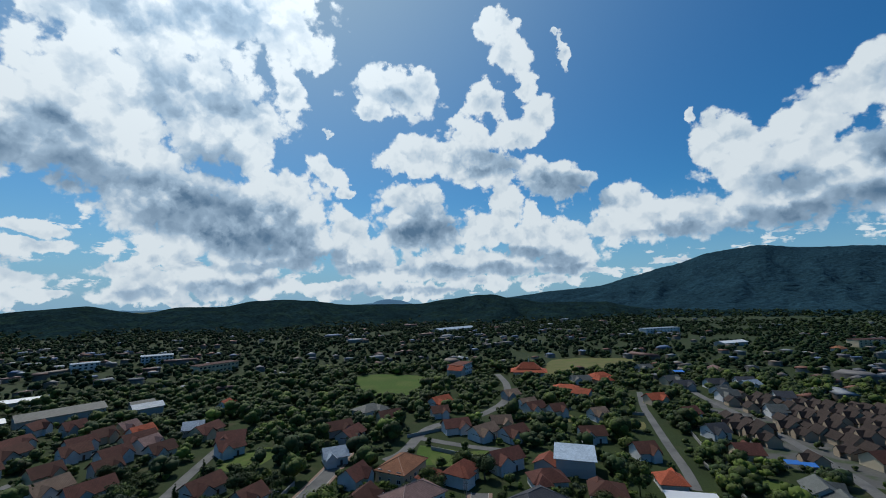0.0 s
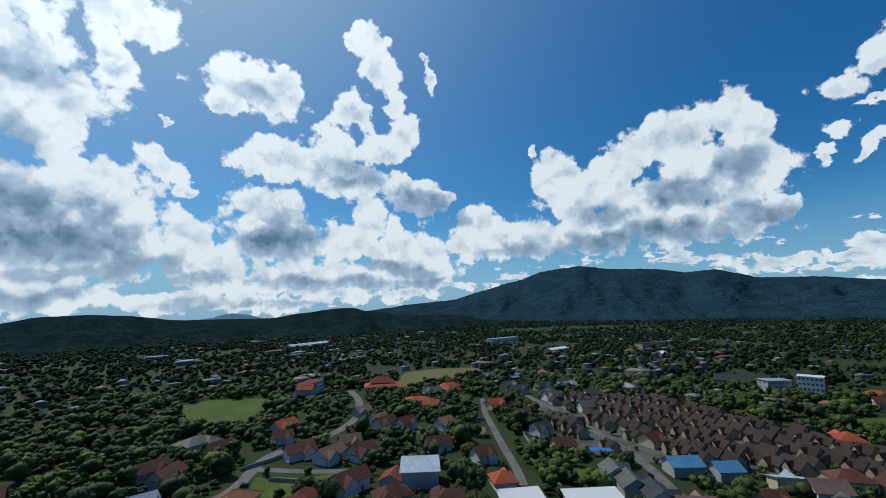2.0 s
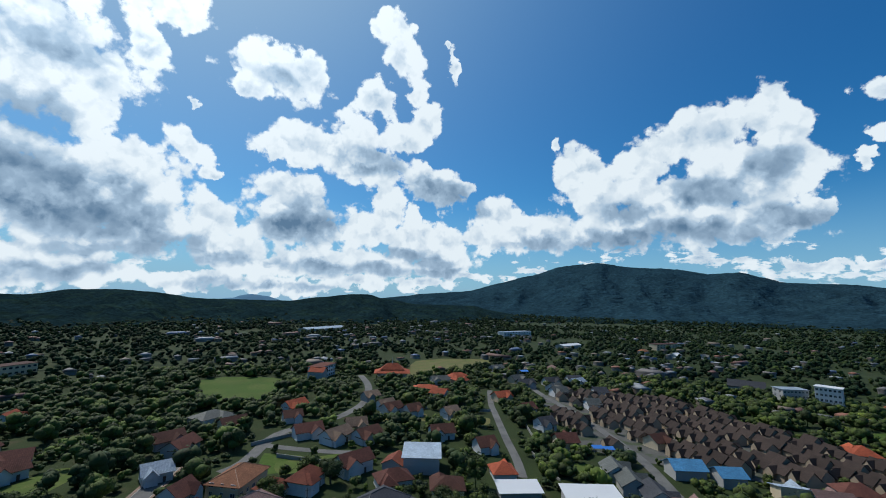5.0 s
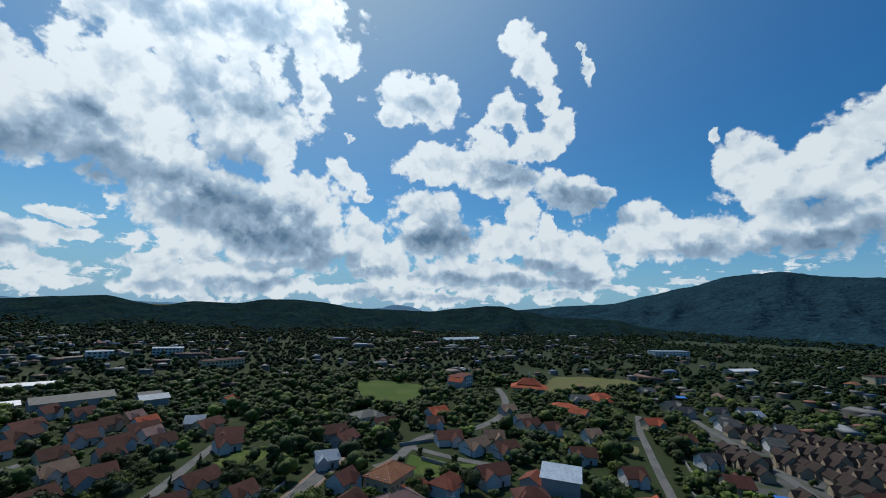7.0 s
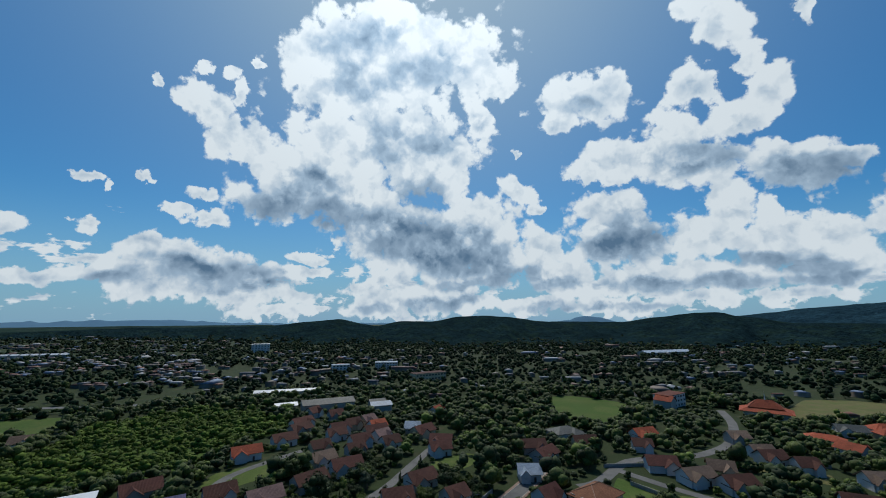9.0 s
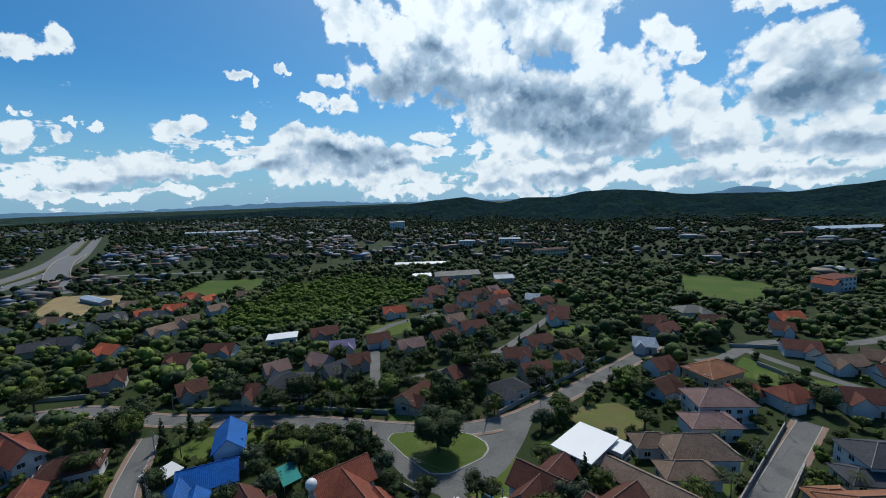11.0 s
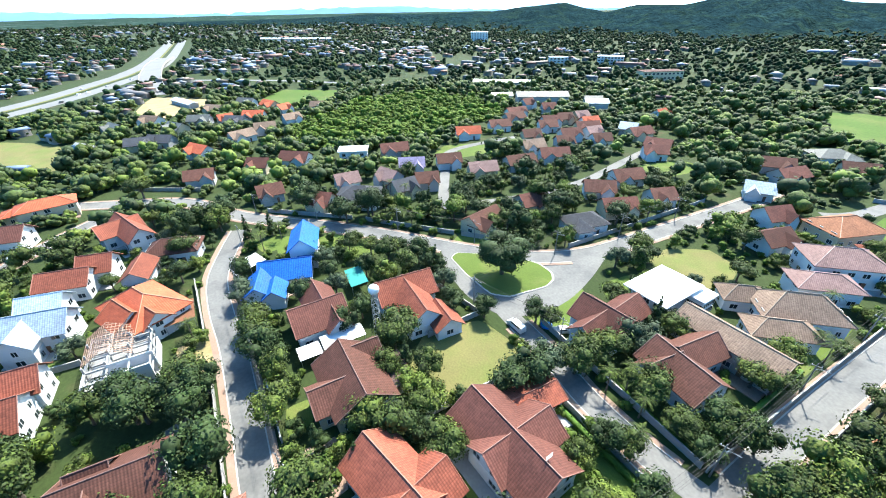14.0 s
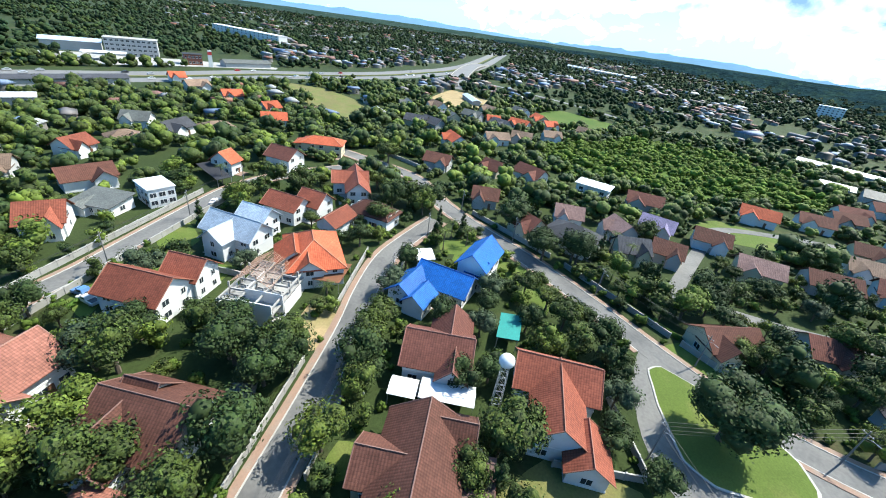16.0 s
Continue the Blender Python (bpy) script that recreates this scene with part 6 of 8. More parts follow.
flat_house(-38.4, 78.4, 2, 8.2, 12.4, 6.2, "white modern house with wide flat white roof", 1.6)
flat_house(-32.1, 84.4, 2, 3.6, 5.2, 5.2, "low white garage block with flat roof", 0.5)
flat_house(29.7, 51.7, 0, 11, 8.5, 6.6, "grey-white house with flat white sheet roof", 1.0)
flat_house(-188.6, 52.5, 65, 13, 8, 5.2, "white modern house with flat white roof", 0.8)
flat_house(-117.6, -88.4, 60, 9, 7, 5.5, "white cube house with flat roof", 0.3)
shed(36, 165, -12, 14, 13, 6.4, 7.6, "paleblue", "two-storey white house under grey sheet roof", "s")
shed(138.3, 140.6, -14, 12, 9, 4.4, 6.8, "skyblue", "house with light blue gabled roof")
shed(149.3, 131.3, -14, 9, 8, 4.4, 6.6, "skyblue", "house with light blue gabled roof")
shed(64.8, 134.8, -8, 14, 7, 3.4, 4.4, "white", "low building with white sheet roof", "s")
shed(87.8, 127.3, -12, 18, 7, 3.4, 4.4, "white", "low building with pale sheet roof", "s")
shed(-241.8, 222.4, 58, 38, 15, 5.5, 8.0, "grey", "long warehouse with grey sheet roof")
shed(-264.3, 201.5, 58, 15, 10, 4.5, 6.0, "white", "low hall with white roof")
shed(-202.9, 238.7, 55, 15, 10, 5.0, 7.0, "paleblue", "roadside hall with pale grey roof")
shed(-214.9, 249.1, 55, 12, 9, 4.0, 6.0, "grey", "small workshop with grey roof")
shed(-227, -241.1, 149, 72, 13, 4.0, 5.2, "slate", "long roadside shed with dark roof")
shed(-183.1, -213.7, 139, 18, 11, 4.0, 5.0, "white", "white roofed roadside shed")
shed(-387.7, -221.4, 145, 40, 12, 4.0, 6.0, "grey", "long grey roofed roadside hall")
shed(-341.1, -343, 132, 38, 16, 7.5, 9.5, "paleblue", "large blue roofed hall by the highway")
shed(-387.8, -16.4, 20, 34, 7, 3.2, 4.4, "paleblue", "long low shed with pale blue roof")
canopy(-319, -294, 130, 28, 12, 5.5, WHITE_PAINT, "flat white filling station canopy", category="canopy")
block_building(-356.1, -302.6, 127, 36, 14, 13, 4, WALL["grey"], CONCRETE, "four-storey grey building by the highway", bays=10)
block_building(-358.6, -251.4, 135, 13, 10, 8, 2, WALL["brick"], ROOF["slate"], "roadside shop with red and white front", "shop", 5)
block_building(-670.5, -385.9, 68, 150, 16, 10, 3, WALL["white"], ROOF["white"], "long white three-storey building", bays=16, far=True)
block_building(335, 221.9, -62, 14, 10, 14, 4, WALL["white"], ROOF["white"], "white four-storey office building", "office", 6)
block_building(321.5, 237.9, -15, 18, 10, 10, 3, WALL["grey"], ROOF["paleblue"], "grey three-storey office wing", "office", 7)
shed(323.4, 273.8, -50, 24, 14, 5, 9, "slate", "hall with grey hipped roof", "g")
block_building(-16.2, 368.9, 66, 26, 12, 9.5, 3, WALL["white"], ROOF["red"], "white three-storey house with red roof", "house", 6)
shed(-18.4, 356, -20, 12, 9, 7, 10, "orange", "white house with orange gabled roof")
block_building(-258.3, 388.2, 65, 40, 14, 8, 2, WALL["cream"], ROOF["redbrown"], "long red-roofed school building", "school", 10, far=True)
shed(-48.6, 892.5, 50, 110, 26, 5, 8, "paleblue", "long pale sheds below the hills")
block_building(-395.6, 387.2, 53, 22, 12, 9, 3, WALL["white"], ROOF["paleblue"], "white villa among far trees", "house", 5, far=True)
block_building(330.2, 771.5, 25, 80, 16, 10, 3, WALL["white"], ROOF["paleblue"], "long pale school building far off", "school", 10, far=True)
shed(335.9, 574.3, 26, 46, 14, 5, 7, "white", "long hall with white roof")
block_building(491.9, 555.2, 12, 54, 14, 9, 3, WALL["cream"], ROOF["redbrown"], "long cream building with brown roof", bays=8, far=True)
block_building(-763.5, 524.5, 55, 34, 14, 17, 5, WALL["white"], ROOF["white"], "white five-storey apartment block below the hills", "apartment block", 6, far=True)
shed(-316.8, 244.4, 49, 56, 9, 4, 5.4, "white", "long low white-roofed workshop row")
block_building(-365.5, 444.7, 40, 30, 16, 9, 3, WALL["white"], ROOF["paleblue"], "white building among far trees", bays=8, far=True)


for k in range(12):
    shed(-1059 + 100 * k / 11 - 6, 156 + 117 * k / 11, 50, 10, 8, 6.5, 8.5, "white", "white row house at the edge of the town")


def pylon_sign(x, y):
    """A tall slab sign with plain colour bars by the filling station."""
    base = tagged(new("pylon_sign"), "tall white roadside sign slab with red panel", "sign")
    base.matrix_world = pose(x, y, 0, 0, 0, 135)
    child("slab", boxes("slab", [(0, 0, 6.5, 3.0, 0.8, 13)], WHITE_PAINT, 0.05), base)
    child("panel", boxes("panel", [(0, 0, 10.5, 3.04, 0.9, 2.4)], material("sign_red", (0.5, 0.03, 0.03), 0.5)), base, "plain red sign panel")


pylon_sign(-357.8, -234.7)


def temple():
    """A wide hall under a two-tiered hipped orange roof."""
    base = tagged(new("temple_hall"), "wide hall with tiered orange hipped roof", "temple hall")
    base.matrix_world = pose(43.9, 364, 0, 0, 0, -6)
    child("wall", boxes("wall", [(0, 0, 2.5, 26, 15, 5)] + [(k * 3.6 - 12.6, -8.6, 2.3, 0.5, 0.5, 4.6) for k in range(8)], WALL["white"]), base)
    child("lower_roof", roof_mesh(28, 17, 4.8, 8.2, "h", ROOF["orange"], 1.6), base)
    child("upper_roof", roof_mesh(18, 9, 7.6, 11.5, "h", ROOF["orange"], 1.2), base)
    child("ridge_cap", ridge_mesh(18, 9, 7.6, 11.5, "h", RIDGE["orange"], 1.2), base)
    child("spire", tubes("spire", [(((0, 0, 11.3), (0, 0, 13), (0, 0, 17)), (0.5, 0.25, 0.04))], WHITE_PAINT), base, "slender white spire")
    RECTS.append((43.9, 364, radians(-6), 17, 12))


temple()
canopy(-86.1, 16.7, -6, 8.5, 4.6, 3.0, TEAL, "teal shade net stretched over posts", "shade_net", "shade net", 0.5)
canopy(-94, -25.1, 0, 8.5, 6.5, 2.9, ROOF["rust"], "carport with pale orange roof beside a house", "carport", "carport")
def arched_awning(x, y, turn, L, W, z, rise):
    """A white sheet bent over a shallow arch along x, on four thin posts."""
    base = tagged(new("awning"), "white curved sheet awning between two houses", "awning", "awnings")
    base.matrix_world = pose(x, y, 0, 0, 0, turn)
    n, V, F = 10, [], []
    for k in range(n + 1):
        a = -1 + 2 * k / n
        for yy in (-W / 2, W / 2):
            for d in (0.0, -0.06):
                V.append((a * L / 2, yy, z + rise * (1 - a * a) + d))
    for k in range(n):
        p, q = 4 * k, 4 * k + 4
        F += [(p, q, q + 2, p + 2), (p + 1, p + 3, q + 3, q + 1), (p, p + 1, q + 1, q), (p + 2, q + 2, q + 3, p + 3)]
    F += [(0, 2, 3, 1), (4 * n, 4 * n + 1, 4 * n + 3, 4 * n + 2)]
    child("roof_sheet", mesh_of("roof_sheet", V, F, ROOF["white"]), base)
    leg = tubes("post", [(((0, 0, 0), (0, 0, z)), (0.05, 0.05))], METAL)
    for sx in (-1, 1):
        for sy in (-1, 1):
            child("post", leg, base, at=pose(sx * (L / 2 - 0.1), sy * (W / 2 - 0.2), 0))
    RECTS.append((x, y, radians(turn), L / 2, W / 2))


arched_awning(-65.2, -1.3, 0, 4.2, 4.8, 2.7, 0.45)
arched_awning(-65.7, 6.2, 0, 4.6, 9.4, 3.0, 0.6)


def paddling_pool(x, y):
    base = tagged(new("paddling_pool"), "round blue inflatable paddling pool on a lawn", "paddling pool")
    base.matrix_world = pose(x, y, 0)
    ring = [(1.25 * math.cos(a), 1.25 * math.sin(a), 0.26) for a in [2 * math.pi * k / 20 for k in range(21)]]
    child("rim", tubes("rim", [(ring, [0.22] * 21)], BLUE_SHEET, 8), base, "bright blue inflated rim")
    V = [(1.2 * math.cos(2 * math.pi * k / 20), 1.2 * math.sin(2 * math.pi * k / 20), h) for h in (0.04, 0.24) for k in range(20)]
    child("water", mesh_of("water", V, [tuple(range(19, -1, -1)), tuple(range(20, 40))] + [(k, (k + 1) % 20, 20 + (k + 1) % 20, 20 + k) for k in range(20)], WATER), base)


paddling_pool(-47.2, 49.6)
canopy(-50.7, 12.5, 0, 9, 4.5, 3.2, ROOF["pink"], "faded pink lean-to roof beside a house", "lean_to", "lean-to")
canopy(-110.2, -6.1, 20, 6, 5, 2.6, WHITE_PAINT, "white carport beside a blue-roofed house", "carport", "carport")
canopy(-49.5, 13.2, 0, 4.2, 3.2, 2.9, ROOF["orange"], "small orange porch roof beside a brown house", "porch", "porch", 0.5)
canopy(117.9, 168.7, -10, 5, 3, 2.6, BLUE_SHEET, "bright blue tarpaulin shelter", "tarpaulin", "tarpaulin", 0.6)
canopy(122.1, 166.5, -10, 5, 3, 2.6, BLUE_SHEET, "bright blue tarpaulin shelter", "tarpaulin", "tarpaulin", 0.6)
canopy(164.6, 354.5, 5, 8, 5, 4.6, BLUE_SHEET, "bright blue tarpaulin over a roof", "tarpaulin", "tarpaulin", 0.8)
canopy(-140.5, -85.9, 55, 18, 5, 2.8, ROOF["slate"], "long carport with dark sheet roof", "carport", "carport")


def building_site(x, y, turn):
    """A house under construction: concrete columns and beams, half-built walls, bare rafters."""
    base = tagged(new("building_site"), "unfinished concrete house with bare roof timbers", "building site")
    base.matrix_world = pose(x, y, 0, 0, 0, turn)
    L, W = 15.0, 11.0
    for i in range(5):
        for j in range(4):
            h = 6.2 if 0 < i < 4 else 4.6
            child("column", boxes("column", [(0, 0, h / 2, 0.32, 0.32, h)], CONCRETE), base, at=pose(-L / 2 + i * L / 4, -W / 2 + j * W / 3, 0))
    for z in (3.0, 4.6):
        for j in range(4):
            child("beam", boxes("beam", [(0, 0, 0, L + 0.32, 0.28, 0.4)], CONCRETE), base, at=pose(0, -W / 2 + j * W / 3, z))
        for i in range(5):
            child("beam", boxes("beam", [(0, 0, 0, 0.26, W, 0.38)], CONCRETE), base, at=pose(-L / 2 + i * L / 4, 0, z - 0.012))
    child("floor_slab", boxes("floor_slab", [(0, 0, 2.85, L - 0.4, W - 0.4, 0.18), (0, 0, 0.1, L + 0.6, W + 0.6, 0.2)], CONCRETE), base)
    for cx, cy, sx, sy, h in ((-8, -2, 0.2, 7, 4.4), (4, -6, 7, 0.2, 4.2), (8, 2, 0.2, 7.5, 5.6), (0, 6, 7.6, 0.2, 3.0), (0, -2, 7.8, 0.18, 5.0), (4, 2, 0.18, 8, 5.4)):
        child("wall", boxes("wall", [(0, 0, h / 2, sx, sy, h)], WALL["white"]), base, at=pose(cx, cy, 0.02))
    raf = tubes("rafter", [(((0, 0, 0), (0, 4.4, 2.9)), (0.06, 0.06))], TIMBER, 4)
    for k in range(17):
        child("rafter", raf, base, at=pose(-7.6 + k * 0.6, -6.4, 4.9))
        child("rafter", raf, base, at=pose(-7.6 + k * 0.6, 2.4, 4.9, 0, 0, 180))
    bat = tubes("batten", [(((-8, 0, 0), (2.4, 0, 0)), (0.04, 0.04))], TIMBER, 4)
    for k in range(8):
        child("batten", bat, base, at=pose(0, -6.2 + k * 0.55, 5.1 + k * 0.36))
        child("batten", bat, base, at=pose(0, 2.2 - k * 0.55, 5.1 + k * 0.36))
    RECTS.append((x, y, radians(turn), L / 2 + 1.5, W / 2 + 1.5))


building_site(-83.2, -35.6, 0)


def water_tower(x, y):
    base = tagged(new("water_tower"), "white ball water tank on a lattice mast", "water tower")
    base.matrix_world = pose(x, y, 0)
    bm = bmesh.new()
    bmesh.ops.create_uvsphere(bm, u_segments=20, v_segments=12, radius=1.25)
    for v in bm.verts:
        v.co.z = v.co.z * 0.95 + 13.4
    me = bpy.data.meshes.new("tank")
    bm.to_mesh(me)
    bm.free()
    me.materials.append(WHITE_PAINT)
    me.polygons.foreach_set("use_smooth", [True] * len(me.polygons))
    child("tank", me, base)
    for sx in (-1, 1):
        for sy in (-1, 1):
            child("mast_leg", tubes("mast_leg", [(((sx * 0.8, sy * 0.8, 0), (sx * 0.55, sy * 0.55, 12.4)), (0.07, 0.06))], METAL), base)
    runs = []
    for k in range(8):
        z0, z1 = k * 1.5, (k + 1) * 1.5
        a, b = 0.8 - 0.25 * z0 / 12.4, 0.8 - 0.25 * z1 / 12.4
        for s in (-1, 1):
            runs += [(((-a, s * a, z0), (b, s * b, z1)), (0.035, 0.035)), (((s * a, a, z0), (s * b, -b, z1)), (0.035, 0.035))]
            runs += [(((-b, s * b, z1), (b, s * b, z1)), (0.035, 0.035)), (((s * b, -b, z1), (s * b, b, z1)), (0.035, 0.035))]
    child("lattice", tubes("lattice", runs, METAL, 4), base)


water_tower(-64.5, 14.2)
water_tower(-131.7, -158)


def pool():
    base = tagged(new("swimming_pool"), "small turquoise swimming pool with pale paved edge", "swimming pool")
    base.matrix_world = pose(22.3, 54.4, 0, 0, 0, 4)
    child("deck", boxes("deck", [(-2.9, 0, 0.07, 2.4, 9, 0.25), (2.9, 0, 0.07, 2.4, 9, 0.25), (0, -3.6, 0.07, 3.4, 1.8, 0.25), (0, 3.6, 0.07, 3.4, 1.8, 0.25)],
                        material("pool_paving", (0.40, 0.27, 0.18), 0.85, vary=(0.15, 0.15))), base)
    child("water", boxes("water", [(0, 0, 0.05, 3.38, 5.38, 0.14)], WATER), base)
    RECTS.append((22.3, 54.4, radians(4), 4.5, 5))


pool()


def gazebo(x, y):
    base = tagged(new("gazebo"), "small garden gazebo with weathered grey hipped roof", "gazebo")
    base.matrix_world = pose(x, y, 0, 0, 0, 20)
    child("roof", roof_mesh(3.0, 3.0, 2.5, 3.9, "h", ROOF["grey"], 0.5), base)
    for sx in (-1, 1):
        for sy in (-1, 1):
            child("post", tubes("post", [(((0, 0, 0), (0, 0, 2.5)), (0.09, 0.09))], TIMBER), base, at=pose(sx * 1.3, sy * 1.3, 0))
    RECTS.append((x, y, 0, 2, 2))


gazebo(-58.3, -25.9)


def flyover():
    """A road bridge whose ramp climbs off the highway: deck, parapets and piers."""
    base = tagged(new("flyover"), "pale concrete flyover with parapets and piers", "bridge")
    line = smooth_line([(-450, -36), (-520, -43), (-620, -44), (-720, -40), (-810, -30)], 12.0)
    n = len(line)
    for name, lo, hi, up, down in (("deck", -10, 10, 0.0, 1.2), ("parapet", -10.4, -10, 1.0, 1.4), ("parapet", 10, 10.4, 1.0, 1.4)):
        V, F = [], []
        for i, p in enumerate(line):
            t = (line[min(i + 1, n - 1)] - line[max(i - 1, 0)]).normalized()
            q = Vector((-t.y, t.x))
            k = i / (n - 1)
            z = 3.2 * (1 - (2 * k - 1) ** 2) ** 0.8 + 0.4
            for off, zz in ((lo, z - down), (lo, z + up), (hi, z + up), (hi, z - down)):
                s = p + q * off
                V.append((s.x, s.y, max(zz, 0.05)))
        for i in range(n - 1):
            a = i * 4
            F += [(a + k, a + 4 + k, a + 4 + (k + 1) % 4, a + (k + 1) % 4) for k in range(4)]
        child(name, mesh_of(name, V, F, CONCRETE if name == "parapet" else HIGHWAY), base)
    for i in range(6, n - 6, 3):
        child("pier", boxes("pier", [(0, 0, 0.9, 1.4, 9, 1.8)], CONCRETE), base, at=pose(line[i].x, line[i].y, 0, 0, 0, 4))


flyover()


# boundary walls and hedges along the gardens
def garden_wall(x0, y0, x1, y1, h=1.5, label="weathered pale grey garden wall with capping"):
    d = math.hypot(x1 - x0, y1 - y0)
    base = tagged(new("garden_wall"), label, "wall", "garden walls")
    base.matrix_world = pose((x0 + x1) / 2, (y0 + y1) / 2, 0, 0, 0, math.degrees(math.atan2(y1 - y0, x1 - x0)))
    child("wall", boxes("wall", [(0, 0, h / 2, d, 0.16, h)], WALLING), base)
    child("capping", boxes("capping", [(0, 0, h + 0.05, d, 0.26, 0.1)], KERB), base)
    n = max(2, int(d / 3.5))
    pier = boxes("pier", [(0, 0, (h + 0.2) / 2, 0.32, 0.32, h + 0.2)], WALLING)
    for k in range(n + 1):
        child("pier", pier, base, at=pose(-d / 2 + k * d / n, 0.003, 0))


for line in (((-9.2, -8.8, -7.6, 37.4), (-9.7, -11.3, -40.3, -11), (-48.3, -10.9, -86.3, -10.8), (-86.3, -10.8, -114.3, -11), (-7.4, 47.6, -5.8, 137.7), (-8.4, 47.3, -48.8, 49.3),
              (-8.5, 37.3, -37.3, 37.2), (0.1, 49.1, 1.3, 117.4), (-0.3, 2.9, 1, 41.6), (-58.2, 23.8, -58.7, 38.3), (-58.7, 38.3, -76.7, 34.9), (-39.7, 13.4, -39.5, 36.8), (-36, -20.3, -68.4, -20.4)),
             ((-84.4, -20.7, -110.3, -21.6), (-44.9, -72.7, -91.5, -72.8), (-95.5, -72.5, -129.5, -72), (-70.2, -82.4, -128, -81.5), (-147.6, 4.3, -125.6, 29.1), (-121.6, 33, -96.8, 54.2),
              (-94.7, 56.1, -80.4, 68.5), (-70.6, 80.1, -68.3, 147.8), (-200.3, -42, -182.6, -14.6), (-90.4, -68.3, -89.3, -44.5), (-22.1, 185.1, 5, 171.4), (-35.5, 200.5, -6.9, 221.4), (20.6, 260.4, 54.3, 252.5)),
             ((70, 245.2, 92, 241.5), (93.1, 173.1, 107.4, 168.9), (84.9, 142.9, 86.9, 171.1), (95.5, 185.3, 106.6, 231.4), (-167.8, 99.8, -149.4, 84.6), (24.5, 62.2, 45.9, 56.1))):
    for w in line:
        garden_wall(*w)


# utility poles with crossarms and cables
def pole_run(points, h=8.5):
    made = []
    for x, y in points:
        base = tagged(new("utility_pole"), "grey concrete utility pole with crossarm and cables", "utility pole", "utility poles")
        base.matrix_world = pose(x, y, 0, 0, 0, 20)
        child("pole", tubes("pole", [(((0, 0, 0), (0, 0, h)), (0.16, 0.1))], POLE, 8), base)
        child("crossarm", boxes("crossarm", [(0, 0, h - 0.7, 1.7, 0.12, 0.12)], POLE), base)
        for k in (-0.7, 0, 0.7):
            child("insulator", tubes("insulator", [(((k, 0, h - 0.64), (k, 0, h - 0.42)), (0.05, 0.04))], WHITE_PAINT), base)
        child("lamp_arm", tubes("lamp_arm", [(((0, 0, h - 1.6), (0.9, 0, h - 1.1), (1.7, 0, h - 1.1)), (0.04, 0.04, 0.04)), (((1.6, 0, h - 1.13), (2.2, 0, h - 1.13)), (0.1, 0.07))], METAL), base)
        made.append(Vector((x, y, h - 0.4)))
    for a, b in zip(made, made[1:]):
        runs = []
        for off in (-0.7, 0.0, 0.7, 0.1):
            pts = []
            for k in range(7):
                t = k / 6
                p = a.lerp(b, t)
                pts.append((p.x + off, p.y + off * 0.3, p.z - 2.4 * t * (1 - t) - (1.5 if off == 0.1 else 0)))
            runs.append((pts, [0.018] * 7))
        tagged(new("overhead_cable", tubes("overhead_cable", runs, CABLE, 4)), "black overhead cables sagging between poles", "cable")


pole_run([(-8.9, -11.3), (-7.7, 17.9), (-6.8, 47.3), (-7.3, 77.7), (-6.9, 105), (-5.3, 134)])
pole_run([(-15.1, -12), (-40.3, -11.8), (-68.2, -11.6), (-98.1, -11.6), (-124.2, -7.6)])
pole_run([(-40.7, 47.3), (-63.1, 39.6), (-70, 73.8), (-67.4, 99.3), (-65.9, 126.4)])
pole_run([(-60.1, -76.4), (-84.7, -73.8), (-111.4, -73.6), (-135.7, -72)])
pole_run([(-147.7, 0.2), (-131.6, 18.1), (-109.4, 39.7), (-88.5, 56.9)])


